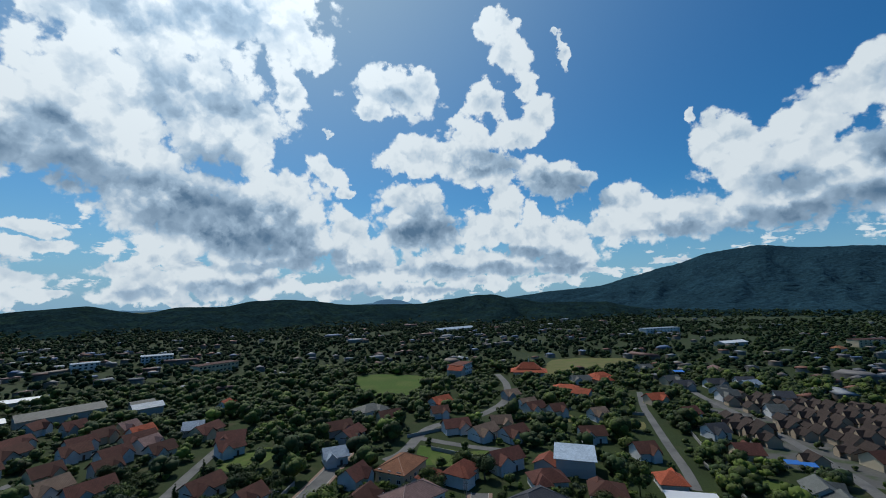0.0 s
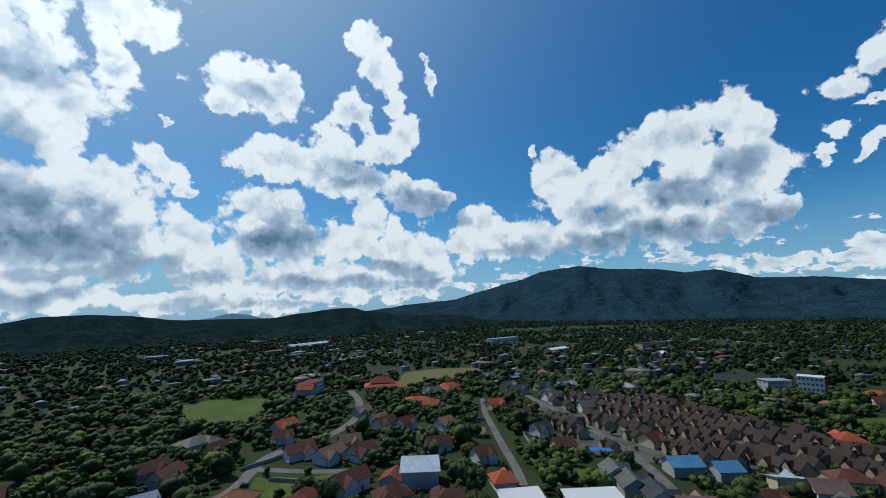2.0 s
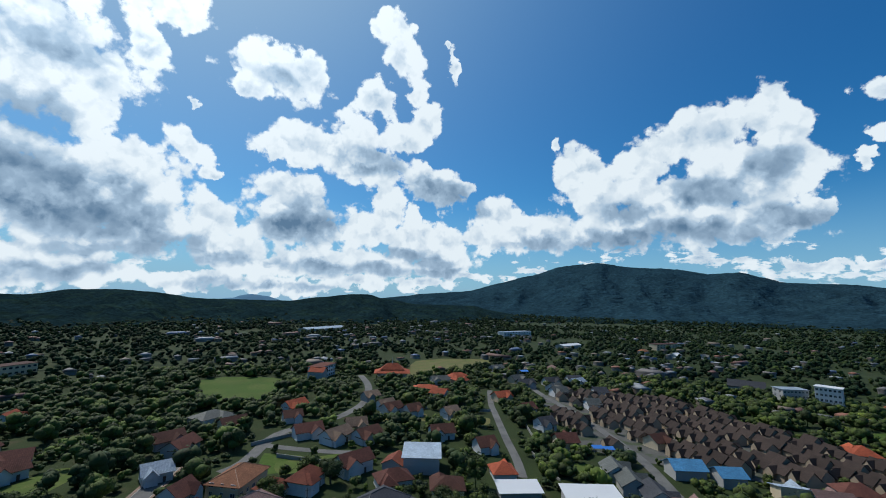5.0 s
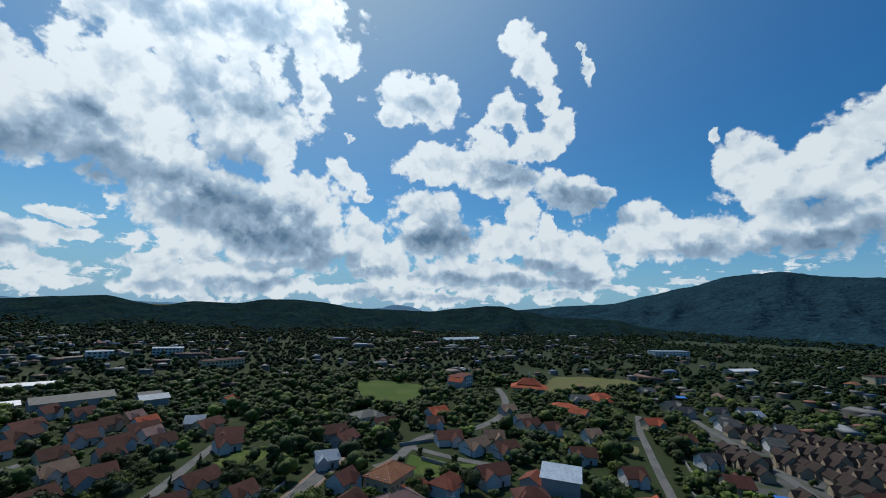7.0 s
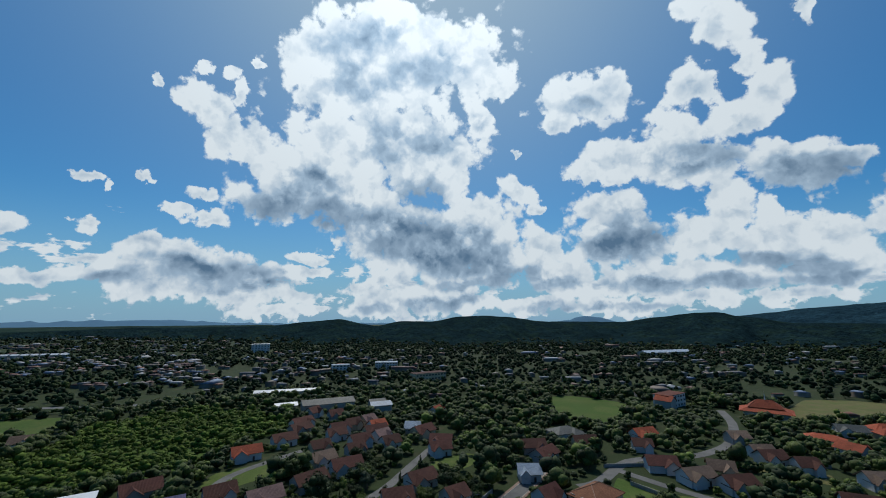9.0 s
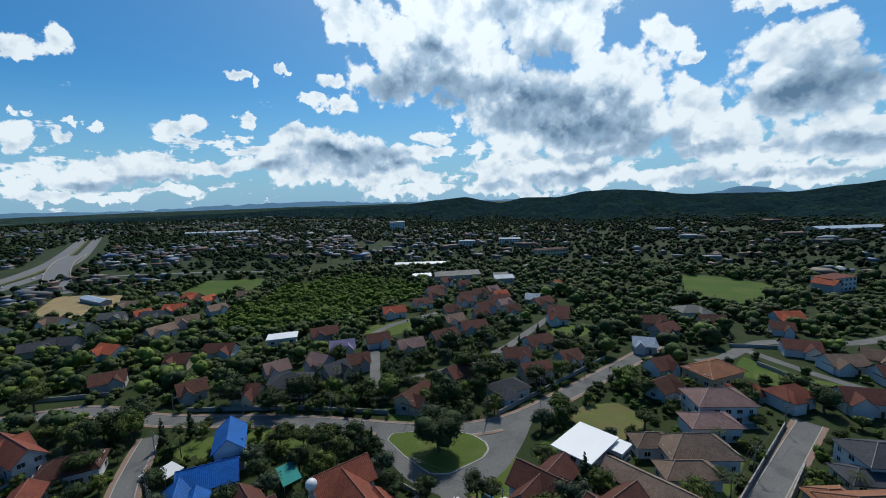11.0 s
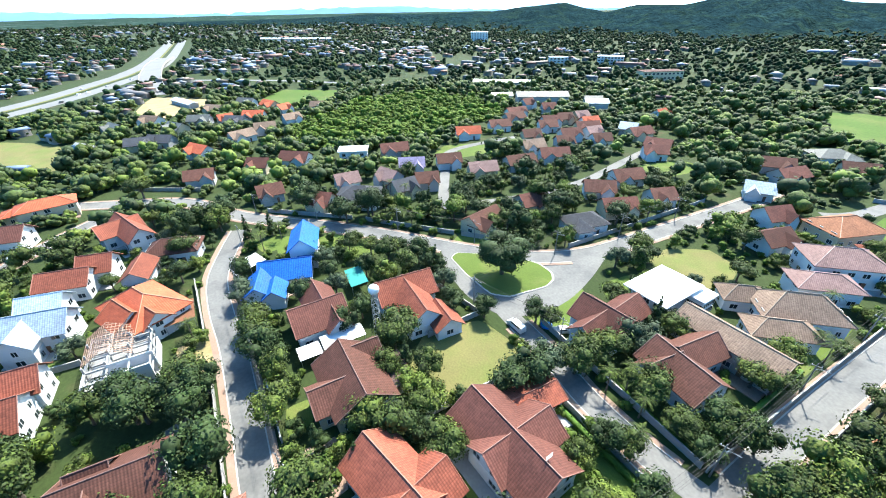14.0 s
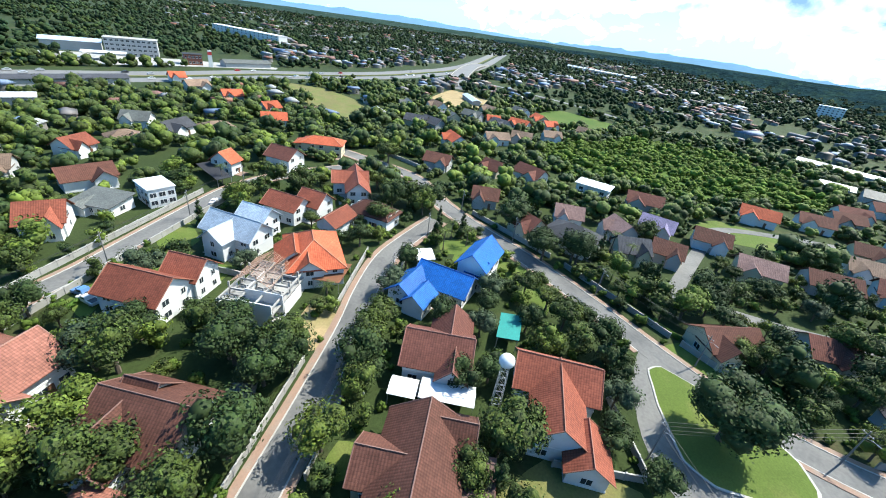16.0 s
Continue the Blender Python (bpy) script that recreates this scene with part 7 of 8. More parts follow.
# vehicles
def vehicle(x, y, turn, kind, paint, label):
    """A car, pickup or van: body, cabin with glass, wheels with rims, lights."""
    base = tagged(new("car" if kind == "car" else kind), label, "car" if kind == "car" else kind)
    base.matrix_world = pose(x, y, 0.03, 0, 0, turn)
    mat = material("car_paint_" + label.split()[0], paint, 0.3, vary=(0.03, 0.03))
    L, W = (4.3, 1.75) if kind == "car" else (5.1, 1.8)
    prof = {"car": [(-2.15, 0.5), (-2.1, 0.9), (-1.3, 0.98), (-0.75, 1.42), (0.75, 1.46), (1.45, 1.02), (2.1, 0.95), (2.15, 0.5), (2.1, 0.3), (-2.1, 0.3)],
            "pickup": [(-2.5, 0.55), (-2.45, 0.95), (-1.35, 1.08), (-0.75, 1.68), (0.55, 1.72), (0.75, 1.08), (2.5, 1.05), (2.55, 0.55), (2.5, 0.4), (-2.45, 0.4)],
            "van": [(-2.5, 0.55), (-2.4, 1.05), (-1.7, 1.2), (-1.1, 1.9), (2.3, 1.95), (2.5, 1.6), (2.52, 0.55), (2.5, 0.35), (-2.45, 0.35), (-2.5, 0.45)]}[kind]
    n = len(prof)
    V = [(px, -W / 2 * (0.88 if pz > 1.3 else 1), pz) for px, pz in prof] + [(px, W / 2 * (0.88 if pz > 1.3 else 1), pz) for px, pz in prof]
    F = [tuple(range(n - 1, -1, -1)), tuple(range(n, 2 * n))] + [(i, (i + 1) % n, (i + 1) % n + n, i + n) for i in range(n)]
    child("body", mesh_of("body", V, F, mat), base)
    if kind == "car":
        glass = [(-0.98, 0, 1.2, 0.06, 1.4, 0.34), (1.05, 0, 1.22, 0.06, 1.4, 0.32), (0, -0.83, 1.2, 1.6, 0.06, 0.3), (0, 0.83, 1.2, 1.6, 0.06, 0.3)]
    elif kind == "pickup":
        glass = [(-1.02, 0, 1.4, 0.06, 1.45, 0.42), (-0.1, -0.86, 1.38, 1.1, 0.06, 0.36), (-0.1, 0.86, 1.38, 1.1, 0.06, 0.36)]
    else:
        glass = [(-1.42, 0, 1.55, 0.06, 1.45, 0.5), (0.4, -0.84, 1.55, 2.8, 0.06, 0.42), (0.4, 0.84, 1.55, 2.8, 0.06, 0.42)]
    child("glass", boxes("glass", glass, PANE), base)
    if kind == "pickup":
        child("load_bed", boxes("load_bed", [(1.65, 0, 1.07, 1.5, 1.4, 0.06)], DARK_METAL), base)
    tyre = tubes("tyre", [(((0, -0.1, 0), (0, 0.1, 0)), (0.32, 0.32))], TYRE, 14)
    rim = tubes("rim", [(((0, -0.11, 0), (0, 0.11, 0)), (0.19, 0.19))], METAL, 10)
    for sx in (-L * 0.31, L * 0.31):
        for sy in (-W / 2 + 0.08, W / 2 - 0.08):
            child("rim", rim, child("wheel", tyre, base, at=pose(sx, sy, 0.32)))
    for sy in (-0.62, 0.62):
        child("headlight", boxes("headlight", [(-L / 2 - 0.01 if kind == "car" else -2.47, sy, 0.78, 0.06, 0.3, 0.16)], WHITE_PAINT), base)


vehicle(-50.3, 43, 2, "van", (0.72, 0.72, 0.72), "white van parked on the concrete road")
vehicle(-74.3, -69.3, 82, "pickup", (0.12, 0.25, 0.5), "blue pickup beside a red-roofed house")
vehicle(-72.6, -66.7, 75, "pickup", (0.7, 0.7, 0.71), "white pickup parked on a shaded driveway")
vehicle(-53.6, 3.2, 20, "car", (0.72, 0.72, 0.72), "white car parked beside an awning")
vehicle(-53.4, 8.6, 20, "car", (0.05, 0.05, 0.055), "black car parked under trees")
vehicle(-122.5, -73.6, 8, "car", (0.75, 0.75, 0.75), "white car parked on the estate road")
vehicle(-114.3, -10.7, 20, "car", (0.74, 0.74, 0.74), "white car by a blue-roofed house")
vehicle(-154.1, -70.2, 30, "pickup", (0.7, 0.7, 0.7), "silver pickup parked in front of a house")
vehicle(-43.7, 51.3, 60, "car", (0.6, 0.61, 0.63), "silver car parked in a garden")
vehicle(-29.4, -23.3, 95, "car", (0.15, 0.16, 0.18), "dark car under a carport roof")
vehicle(-66.2, -8.5, 0, "pickup", (0.55, 0.56, 0.58), "grey pickup beside trees")


def far_car(x, y, turn, mat, label):
    """A car on the highway, far off: a shaped body and its glass."""
    base = tagged(new("car"), label, "car", "cars on the highway")
    base.matrix_world = pose(x, y, 0.14, 0, 0, turn)
    prof = [(-2.1, 0.25), (-2.1, 0.85), (-1.2, 0.95), (-0.7, 1.45), (1.0, 1.45), (1.6, 0.95), (2.1, 0.9), (2.1, 0.25)]
    V = [(px, s * (0.75 if pz > 1.2 else 0.88), pz) for s in (-1, 1) for px, pz in prof]
    F = [tuple(range(7, -1, -1)), tuple(range(8, 16))] + [(i, (i + 1) % 8, (i + 1) % 8 + 8, i + 8) for i in range(8)]
    child("body", mesh_of("body", V, F, mat), base)
    child("glass", boxes("glass", [(0.1, 0, 1.2, 1.9, 1.68, 0.3)], PANE), base)


CAR_PAINTS = [material("far_car_" + k, c, 0.35, vary=(0.03, 0.03)) for k, c in (("white", (0.75, 0.75, 0.75)), ("silver", (0.45, 0.46, 0.47)), ("black", (0.03, 0.03, 0.035)), ("red", (0.4, 0.03, 0.03)))]
car_rng = random.Random(4)
for line, width, _ in [r for r in ROADS if r[1] in (15, 16)]:
    for k in range(18):
        i = car_rng.randrange(10, int(len(line) * 0.6))
        d = line[i + 1] - line[i]
        n = Vector((-d.y, d.x)).normalized() * car_rng.choice((-4.5, -1.2, 2.2, 5.2))
        c = car_rng.choice((0, 0, 1, 1, 2, 3))
        far_car(line[i].x + n.x, line[i].y + n.y, math.degrees(math.atan2(d.y, d.x)), CAR_PAINTS[c], ("white", "silver", "black", "dark red")[c] + " car driving on the concrete highway")


def aerial(x, y, z, turn):
    """A rooftop television aerial with three pale bars."""
    base = tagged(new("tv_aerial"), "pale rooftop television aerial with three bars", "aerial")
    base.matrix_world = pose(x, y, z, 0, 0, turn)
    child("mast", tubes("mast", [(((0, 0, 0), (0, 0, 1.6)), (0.03, 0.03))], METAL), base)
    for k in range(3):
        child("bar", tubes("bar", [(((-0.7, 0, 1.5 - k * 0.4), (0.7, 0, 1.5 - k * 0.4)), (0.05, 0.05))], WHITE_PAINT), base)


aerial(-18.9, 22.9, 7.6, 95)


def hedge(x0, y0, x1, y1, w=0.9, h=1.0):
    """A clipped hedge: a solid core wrapped in small leaf pieces."""
    rng = np.random.default_rng(int(abs(x0 * 7 + y0 * 3 + x1)))
    d = math.hypot(x1 - x0, y1 - y0)
    V, F = box_vf(0, 0, h / 2, d, w * 0.86, h * 0.94)
    F = [(f[0], f[1], f[2]) for f in F] + [(f[0], f[2], f[3]) for f in F]
    n = int(d * 22)
    px = rng.uniform(-d / 2, d / 2, n)
    an = rng.uniform(0, math.pi, n)
    c = np.stack([px, np.cos(an) * w / 2, h * 0.5 + np.sin(an) * h * 0.5 * rng.uniform(0.2, 1, n)], 1)
    L3 = rng.normal(size=(n, 3, 3)) * 0.2
    V = np.concatenate([np.array(V), (c[:, None, :] + L3).reshape(-1, 3)])
    F = np.concatenate([np.array(F), 8 + np.arange(n * 3).reshape(-1, 3)])
    ob = tagged(new("hedge", big_mesh("hedge", V, F, HEDGE)), "clipped bright green garden hedge", "hedge", "garden hedges")
    ob.matrix_world = pose((x0 + x1) / 2, (y0 + y1) / 2, 0, 0, 0, math.degrees(math.atan2(y1 - y0, x1 - x0)))


for hd in ((-8.9, 48.5, -23.6, 48.5), (-23.6, 48.9, -41, 50.6), (-9.1, 49, -9.5, 60.5), (-9.5, 62.4, -9.7, 84.2), (-31.4, -22.3, -46.1, -22.1), (-10.6, 12.5, -9.8, 35.2), (-10.4, 35.7, -33.5, 35.7),
           (-40.4, -8.9, -42.5, -2.4), (-119.5, 35, -96.8, 56.7), (-93.6, 59, -81.4, 70.5), (-10.6, -9.3, -36.5, -9.3), (-91.3, -66.3, -90.4, -48.4), (-65.8, -68.2, -91.4, -68.8)):
    hedge(*hd)


# ---- trees ----
ICO_V = np.array([(0, 0, 1), (0.894, 0, 0.447), (0.276, 0.851, 0.447), (-0.724, 0.526, 0.447), (-0.724, -0.526, 0.447), (0.276, -0.851, 0.447),
                  (0.724, 0.526, -0.447), (-0.276, 0.851, -0.447), (-0.894, 0, -0.447), (-0.276, -0.851, -0.447), (0.724, -0.526, -0.447), (0, 0, -1)], float)
ICO_F = np.array([(0, 1, 2), (0, 2, 3), (0, 3, 4), (0, 4, 5), (0, 5, 1), (1, 6, 2), (2, 7, 3), (3, 8, 4), (4, 9, 5), (5, 10, 1),
                  (2, 6, 7), (3, 7, 8), (4, 8, 9), (5, 9, 10), (1, 10, 6), (6, 11, 7), (7, 11, 8), (8, 11, 9), (9, 11, 10), (10, 11, 6)])


OCT_V = np.array([(1, 0, 0), (-0.5, 0.87, 0), (-0.5, -0.87, 0), (0.1, 0, 1), (0, 0.1, -1)], float)
OCT_F = np.array([(0, 1, 3), (1, 2, 3), (2, 0, 3), (1, 0, 4), (2, 1, 4), (0, 2, 4)])


def crown_arrays(rng, r, height, lumps, leaves, leaf, flatten=0.8):
    """A crown of uneven lumps, each wrapped in small leaf pieces that stand off it."""
    V, F = [], []
    n0 = 0
    centres = []
    for k in range(lumps):
        a, q = rng.uniform(0, 2 * math.pi), math.sqrt(rng.uniform(0, 1)) * r * 0.62
        z = height + rng.uniform(-0.55, 0.6) * r * flatten * (1 - 0.5 * q / r)
        s = r * rng.uniform(0.32, 0.55) * (0.74 if lumps > 20 else 1.0 if lumps > 8 else 1.18 if lumps > 5 else 1.3 if lumps > 2 else 1.5)
        centres.append((q * math.cos(a), q * math.sin(a), z, s))
    for x, y, z, s in centres:
        k = 0.80 if lumps > 20 else 0.74 if lumps > 8 else 0.92
        cv, cf = (ICO_V, ICO_F) if lumps > 3 else (OCT_V, OCT_F)
        V.append(cv * s * k * rng.uniform(0.80, 1.14, (len(cv), 1)) * np.array((1, 1, flatten)) + (x, y, z))
        F.append(cf + n0)
        n0 += len(cv)
    per = leaves // lumps
    for x, y, z, s in centres:
        d = rng.normal(size=(per, 3))
        d /= np.linalg.norm(d, axis=1)[:, None]
        d[:, 2] = np.abs(d[:, 2]) * np.where(rng.uniform(size=per) < 0.78, 1, -1)
        c = d * s * rng.uniform(0.86, 1.22, (per, 1)) * np.array((1, 1, flatten)) + (x, y, z)
        t = np.cross(d, rng.normal(size=(per, 3)))
        t /= np.linalg.norm(t, axis=1)[:, None] + 1e-9
        b = np.cross(d + rng.normal(size=(per, 3)) * (0.45 if lumps > 6 else 0.28), t)
        b /= np.linalg.norm(b, axis=1)[:, None] + 1e-9
        h = leaf * rng.uniform(0.55, 1.25, (per, 1))
        q = np.stack([c - t * h * 0.5, c - b * h * 0.35, c + t * h * 0.6, c + b * h * 0.4], 1).reshape(-1, 3)
        V.append(q)
        i = n0 + np.arange(per) * 4
        F.append(np.stack([i, i + 1, i + 2], 1))
        F.append(np.stack([i, i + 2, i + 3], 1))
        n0 += per * 4
    return np.concatenate(V), np.concatenate(F), centres


def tree_meshes(seed, leaf_mat, leaves=1850, lumps=12, flatten=0.8, leaf=0.102):
    """Trunk with limbs, and crown, for a crown radius of one; scaled when placed."""
    rng = np.random.default_rng(seed)
    v, f, centres = crown_arrays(rng, 1.0, 1.25, lumps, leaves, leaf, flatten)
    runs = [(((0, 0, 0), (0.02, 0.01, 0.35), (0.0, 0.03, 0.75), (0, 0, 1.25)), (0.085, 0.065, 0.05, 0.02))]
    for x, y, z, s in centres[:6]:
        runs.append((((0, 0, 0.5), (x * 0.4, y * 0.4, 0.5 + (z - 0.5) * 0.55), (x * 0.85, y * 0.85, z)), (0.035, 0.024, 0.008)))
    return tubes("trunk", runs, BARK, 6), big_mesh("crown", v, f, leaf_mat)


def cone_tree_meshes(seed, leaf_mat, leaves=1500, leaf=0.11):
    """A narrow conical tree, its lumps shrinking towards the tip, for a radius of one."""
    rng = np.random.default_rng(seed)
    V, F, n0 = [], [], 0
    for k in range(9):
        t = k / 8
        s = 0.95 * (1 - t) + 0.18
        v, f, _ = crown_arrays(rng, s, 0.0, 3, int(leaves * s / 5), leaf, 1.0)
        V.append(v + (0, 0, 0.9 + 3.6 * t))
        F.append(f + n0)
        n0 += len(v)
    trunk = tubes("trunk", [(((0, 0, 0), (0.02, 0, 2.0), (0, 0, 4.4)), (0.12, 0.08, 0.02))], BARK, 6)
    return trunk, big_mesh("crown", np.concatenate(V), np.concatenate(F), leaf_mat)


KINDS = [(tree_meshes(1, LEAF), "broad-leaved garden tree with dense green crown"),
         (tree_meshes(2, LEAF_DARK, flatten=0.9), "dark green garden tree with rounded crown"),
         (tree_meshes(3, LEAF, lumps=9), "leafy garden tree with uneven green crown"),
         (tree_meshes(4, LEAF_LIGHT, lumps=9), "bright yellow-green garden tree"),
         (tree_meshes(5, LEAF_GREY, lumps=14), "grey-green leafy garden tree"),
         (tree_meshes(6, LEAF_DARK, lumps=15, flatten=0.7), "wide dark green shade tree"),
         (tree_meshes(7, LEAF, lumps=16, flatten=1.0), "tall leafy garden tree"),
         (tree_meshes(9, LEAF_DARK, leaves=7600, lumps=46, flatten=0.85, leaf=0.07), "wide dense dark green shade tree on the grass island"),
         (cone_tree_meshes(12, LEAF_DARK), "tall narrow conical dark green tree")]
tree_rng = random.Random(11)
TREES = []


def place_tree(x, y, r, kind, tall=1.0, name="tree"):
    (trunk, crown), label = KINDS[kind]
    r *= 1.18
    base = new(name)
    base.matrix_world = pose(x, y, 0, 0, 0, tree_rng.uniform(0, 360)) @ Matrix.Diagonal((r, r, r * tall, 1))
    child("trunk", trunk, base)
    child("crown", crown, base)
    tagged(base, label, "tree", "garden trees")
    TREES.append((x, y, r))


def garden_tree(x, y, r):
    kind = tree_rng.choice((0, 0, 1, 1, 2, 2, 3, 4, 5, 6, 8))
    if kind == 8:
        r = min(r, 2.4) * 0.7
    place_tree(x, y, r, kind, tree_rng.uniform(0.85, 1.15))


def palm_meshes(seed):
    rng = random.Random(seed)
    V, F = [], []
    for k in range(17):
        a = 2 * math.pi * k / 17 + rng.uniform(-0.15, 0.15)
        rise = rng.uniform(0.1, 0.9)
        ln = rng.uniform(2.0, 2.7)
        side = Vector((-math.sin(a), math.cos(a), 0))
        out = Vector((math.cos(a), math.sin(a), 0))
        spine = [out * ln * t + Vector((0, 0, rise * ln * t * 0.8 - 1.3 * ln * t * t * 0.55)) for t in (0.05, 0.35, 0.68, 1.0)]
        for s in (-1, 1):
            for j in range(3):
                p, q = spine[j], spine[j + 1]
                for m in range(4):
                    t0, t1 = m / 4, m / 4 + 0.17
                    a0, a1 = p.lerp(q, t0), p.lerp(q, t1)
                    w = 0.55 * (1 - 0.25 * j) * (0.7 if j == 0 else 1)
                    tip = p.lerp(q, min(1.0, t1 + 0.15)) + side * s * w + Vector((0, 0, -0.22 * w - 0.1))
                    b = len(V)
                    V += [tuple(a0), tuple(a1), tuple(tip)]
                    F.append((b, b + 1, b + 2))
    return np.array(V), np.array(F)


PALM_V, PALM_F = palm_meshes(3)
PALM_TOP = big_mesh("fronds", PALM_V, PALM_F, LEAF)
PALM_TRUNK = tubes("trunk", [(((0, 0, 0), (0.1, 0, 0.35), (0.05, 0.05, 0.7), (0, 0, 1.0)), (0.19, 0.13, 0.12, 0.12))], BARK, 7)


def palm(x, y, h):
    base = tagged(new("palm_tree"), "coconut palm with drooping green fronds", "palm tree", "garden palms")
    base.matrix_world = pose(x, y, 0, 0, 0, (x * 37) % 360)
    t = child("trunk", PALM_TRUNK, base)
    t.scale = (1, 1, h)
    child("fronds", PALM_TOP, base, at=pose(0, 0, h))
    TREES.append((x, y, 2.0))


place_tree(-69.9, 53.7, 7.1, 7, 0.76)
place_tree(-143.1, 18.7, 4.6, 1)
place_tree(-123.2, 26.5, 4.2, 5)
place_tree(-124.5, 36.6, 4.4, 1)
place_tree(-147.7, 62.2, 3.6, 6)
place_tree(-140.1, -12.2, 4.0, 6)
place_tree(-114.5, 67.9, 4.0, 1)
place_tree(-113.7, 74.6, 3.6, 6)
place_tree(-90.3, 71.7, 3.4, 2)
place_tree(-80.1, 35.0, 2.0, 8)
place_tree(-79.1, 37.5, 1.9, 8)
place_tree(-80.7, -9.7, 3.6, 0)
place_tree(-58.0, 15.4, 3.2, 6)
place_tree(-69.3, -24.1, 3.8, 0)
place_tree(-65.9, -33.0, 4.2, 1)
place_tree(-39.5, -45.7, 4.6, 0)
place_tree(-59.4, -52.9, 3.6, 1)
place_tree(-12.0, -10.4, 1.5, 0, 0.75, "shrub")
place_tree(-10.0, -3.4, 1.1, 3, 0.75, "shrub")
place_tree(-10.5, -6.0, 0.9, 3, 0.75, "shrub")
place_tree(-23.2, -9.8, 1.2, 3, 0.75, "shrub")
place_tree(-27.7, -9.1, 1.3, 0, 0.75, "shrub")
place_tree(-18.2, -9.6, 1.1, 3, 0.75, "shrub")
place_tree(-8.0, -7.9, 0.6, 3, 0.75, "shrub")
place_tree(-19.2, 34.8, 0.9, 3, 0.75, "shrub")
place_tree(39.5, 72.0, 2.6, 0, 0.75, "shrub")
place_tree(-12.6, -19.2, 2.6, 0, 0.75, "shrub")
place_tree(-25.5, -23.8, 1.4, 0, 0.75, "shrub")
place_tree(-24.8, -20.9, 1.2, 3, 0.75, "shrub")
garden_tree(-105.7, -10, 3)
garden_tree(-93.4, -10.4, 3.5)
garden_tree(-83.5, -10.7, 3.5)
garden_tree(-74.3, -10.5, 3.5)
garden_tree(-68, -10, 4)
garden_tree(-62.7, -8.5, 3)
garden_tree(-52.9, -10.7, 4)
garden_tree(-43.2, -5.7, 4.5)
garden_tree(-34.4, -9.5, 4.5)
garden_tree(-27.6, -10.6, 2)
garden_tree(-23, -9.3, 2.5)
garden_tree(-12.3, -10.2, 3.5)
garden_tree(-10.7, -3.8, 2)
garden_tree(-18, -10, 2)
garden_tree(-12.2, 2.2, 4.5)
garden_tree(-13.8, 12.8, 4.5)
garden_tree(-5.9, 7.8, 2)
garden_tree(-11.8, 18.7, 4)
garden_tree(-10.9, 23.4, 3.5)
garden_tree(-11.5, 27.4, 3)
garden_tree(-8.6, 34.8, 3)
garden_tree(-38.8, 6.6, 3.5)
garden_tree(-36.7, 10.2, 3)
garden_tree(-43, 3, 3.5)
garden_tree(-60.2, 17.6, 4.6)
garden_tree(-51.8, 15.1, 4)
garden_tree(-52.2, 10.9, 3)
garden_tree(-48, 18.1, 3)
garden_tree(-45.9, 13.8, 3)
garden_tree(-68.5, 8.5, 3)
garden_tree(-36.2, 35.1, 4)
garden_tree(-36.8, 30.4, 4)
garden_tree(-36.4, 39.4, 3.5)
garden_tree(-33.9, 48.8, 4)
garden_tree(-32.4, 53, 4)
garden_tree(-33.3, 44.4, 4)
garden_tree(-31, 60.8, 4)
garden_tree(-30.3, 70.5, 3.5)
garden_tree(-33.3, 69.2, 4)
garden_tree(-21.8, 51.2, 4)
garden_tree(-14.1, 49.8, 3)
garden_tree(-10.6, 56.4, 3.5)
garden_tree(-8, 55.1, 3.5)
garden_tree(-13.1, 71.2, 3)
garden_tree(-10, 71.9, 3)
garden_tree(1.2, 47.5, 4)
garden_tree(2.1, 52.3, 4)
garden_tree(2.8, 56.7, 4.5)
garden_tree(4.6, 63.4, 4.6)
garden_tree(4.7, 68.7, 4.5)
garden_tree(10.7, 63.2, 4)
garden_tree(7.1, 52.7, 4)
garden_tree(6.2, 46.4, 4)
garden_tree(13.9, 56.3, 3)
garden_tree(1.3, 41.1, 3.5)
garden_tree(1.6, 25.3, 3)
garden_tree(1.3, 30, 3)
garden_tree(1.2, 33.6, 2.5)
garden_tree(7.2, 32.5, 3)
garden_tree(5.1, 14.7, 4)
garden_tree(10, 17.5, 4)
garden_tree(3.2, 19.6, 3)
garden_tree(0.9, 9.1, 3)
garden_tree(17.7, 33, 2.5)
garden_tree(20.7, 31.9, 3)
garden_tree(35.4, 68.1, 4.5)
garden_tree(4.2, -1.5, 3)
garden_tree(-65, -31.4, 4.5)
garden_tree(-65.3, -27, 4.5)
garden_tree(-61.9, -24.4, 4)
garden_tree(-71.1, -35.2, 3.5)
garden_tree(-65.3, -21.1, 3.5)
garden_tree(-69.8, -40.1, 3)
garden_tree(-49, -22.5, 4.8)
garden_tree(-40.5, -24.3, 4)
garden_tree(-58.6, -47.7, 4.5)
garden_tree(-58.1, -51.3, 4)
garden_tree(-48, -44.8, 4)
garden_tree(-41.6, -41.8, 4.6)
garden_tree(-42.7, -37.2, 4)
garden_tree(-44.2, -35.3, 4)
garden_tree(-38.6, -44.5, 4)
garden_tree(-34.5, -58, 4.5)
garden_tree(-38.3, -60.5, 4)
garden_tree(-59.3, -68.9, 3.5)
garden_tree(-66.1, -72.4, 3)
garden_tree(-123.2, -65.4, 4)
garden_tree(-25.9, -23.8, 2.5)
garden_tree(-24.4, -21.2, 2.5)
garden_tree(-9.4, -20.4, 4.6)
garden_tree(-9.6, -24.1, 4)
garden_tree(-139.5, 17.4, 4.6)
garden_tree(-128.6, 25.7, 4)
garden_tree(-124.9, 35.2, 4.6)
garden_tree(-73.5, 105.2, 4)
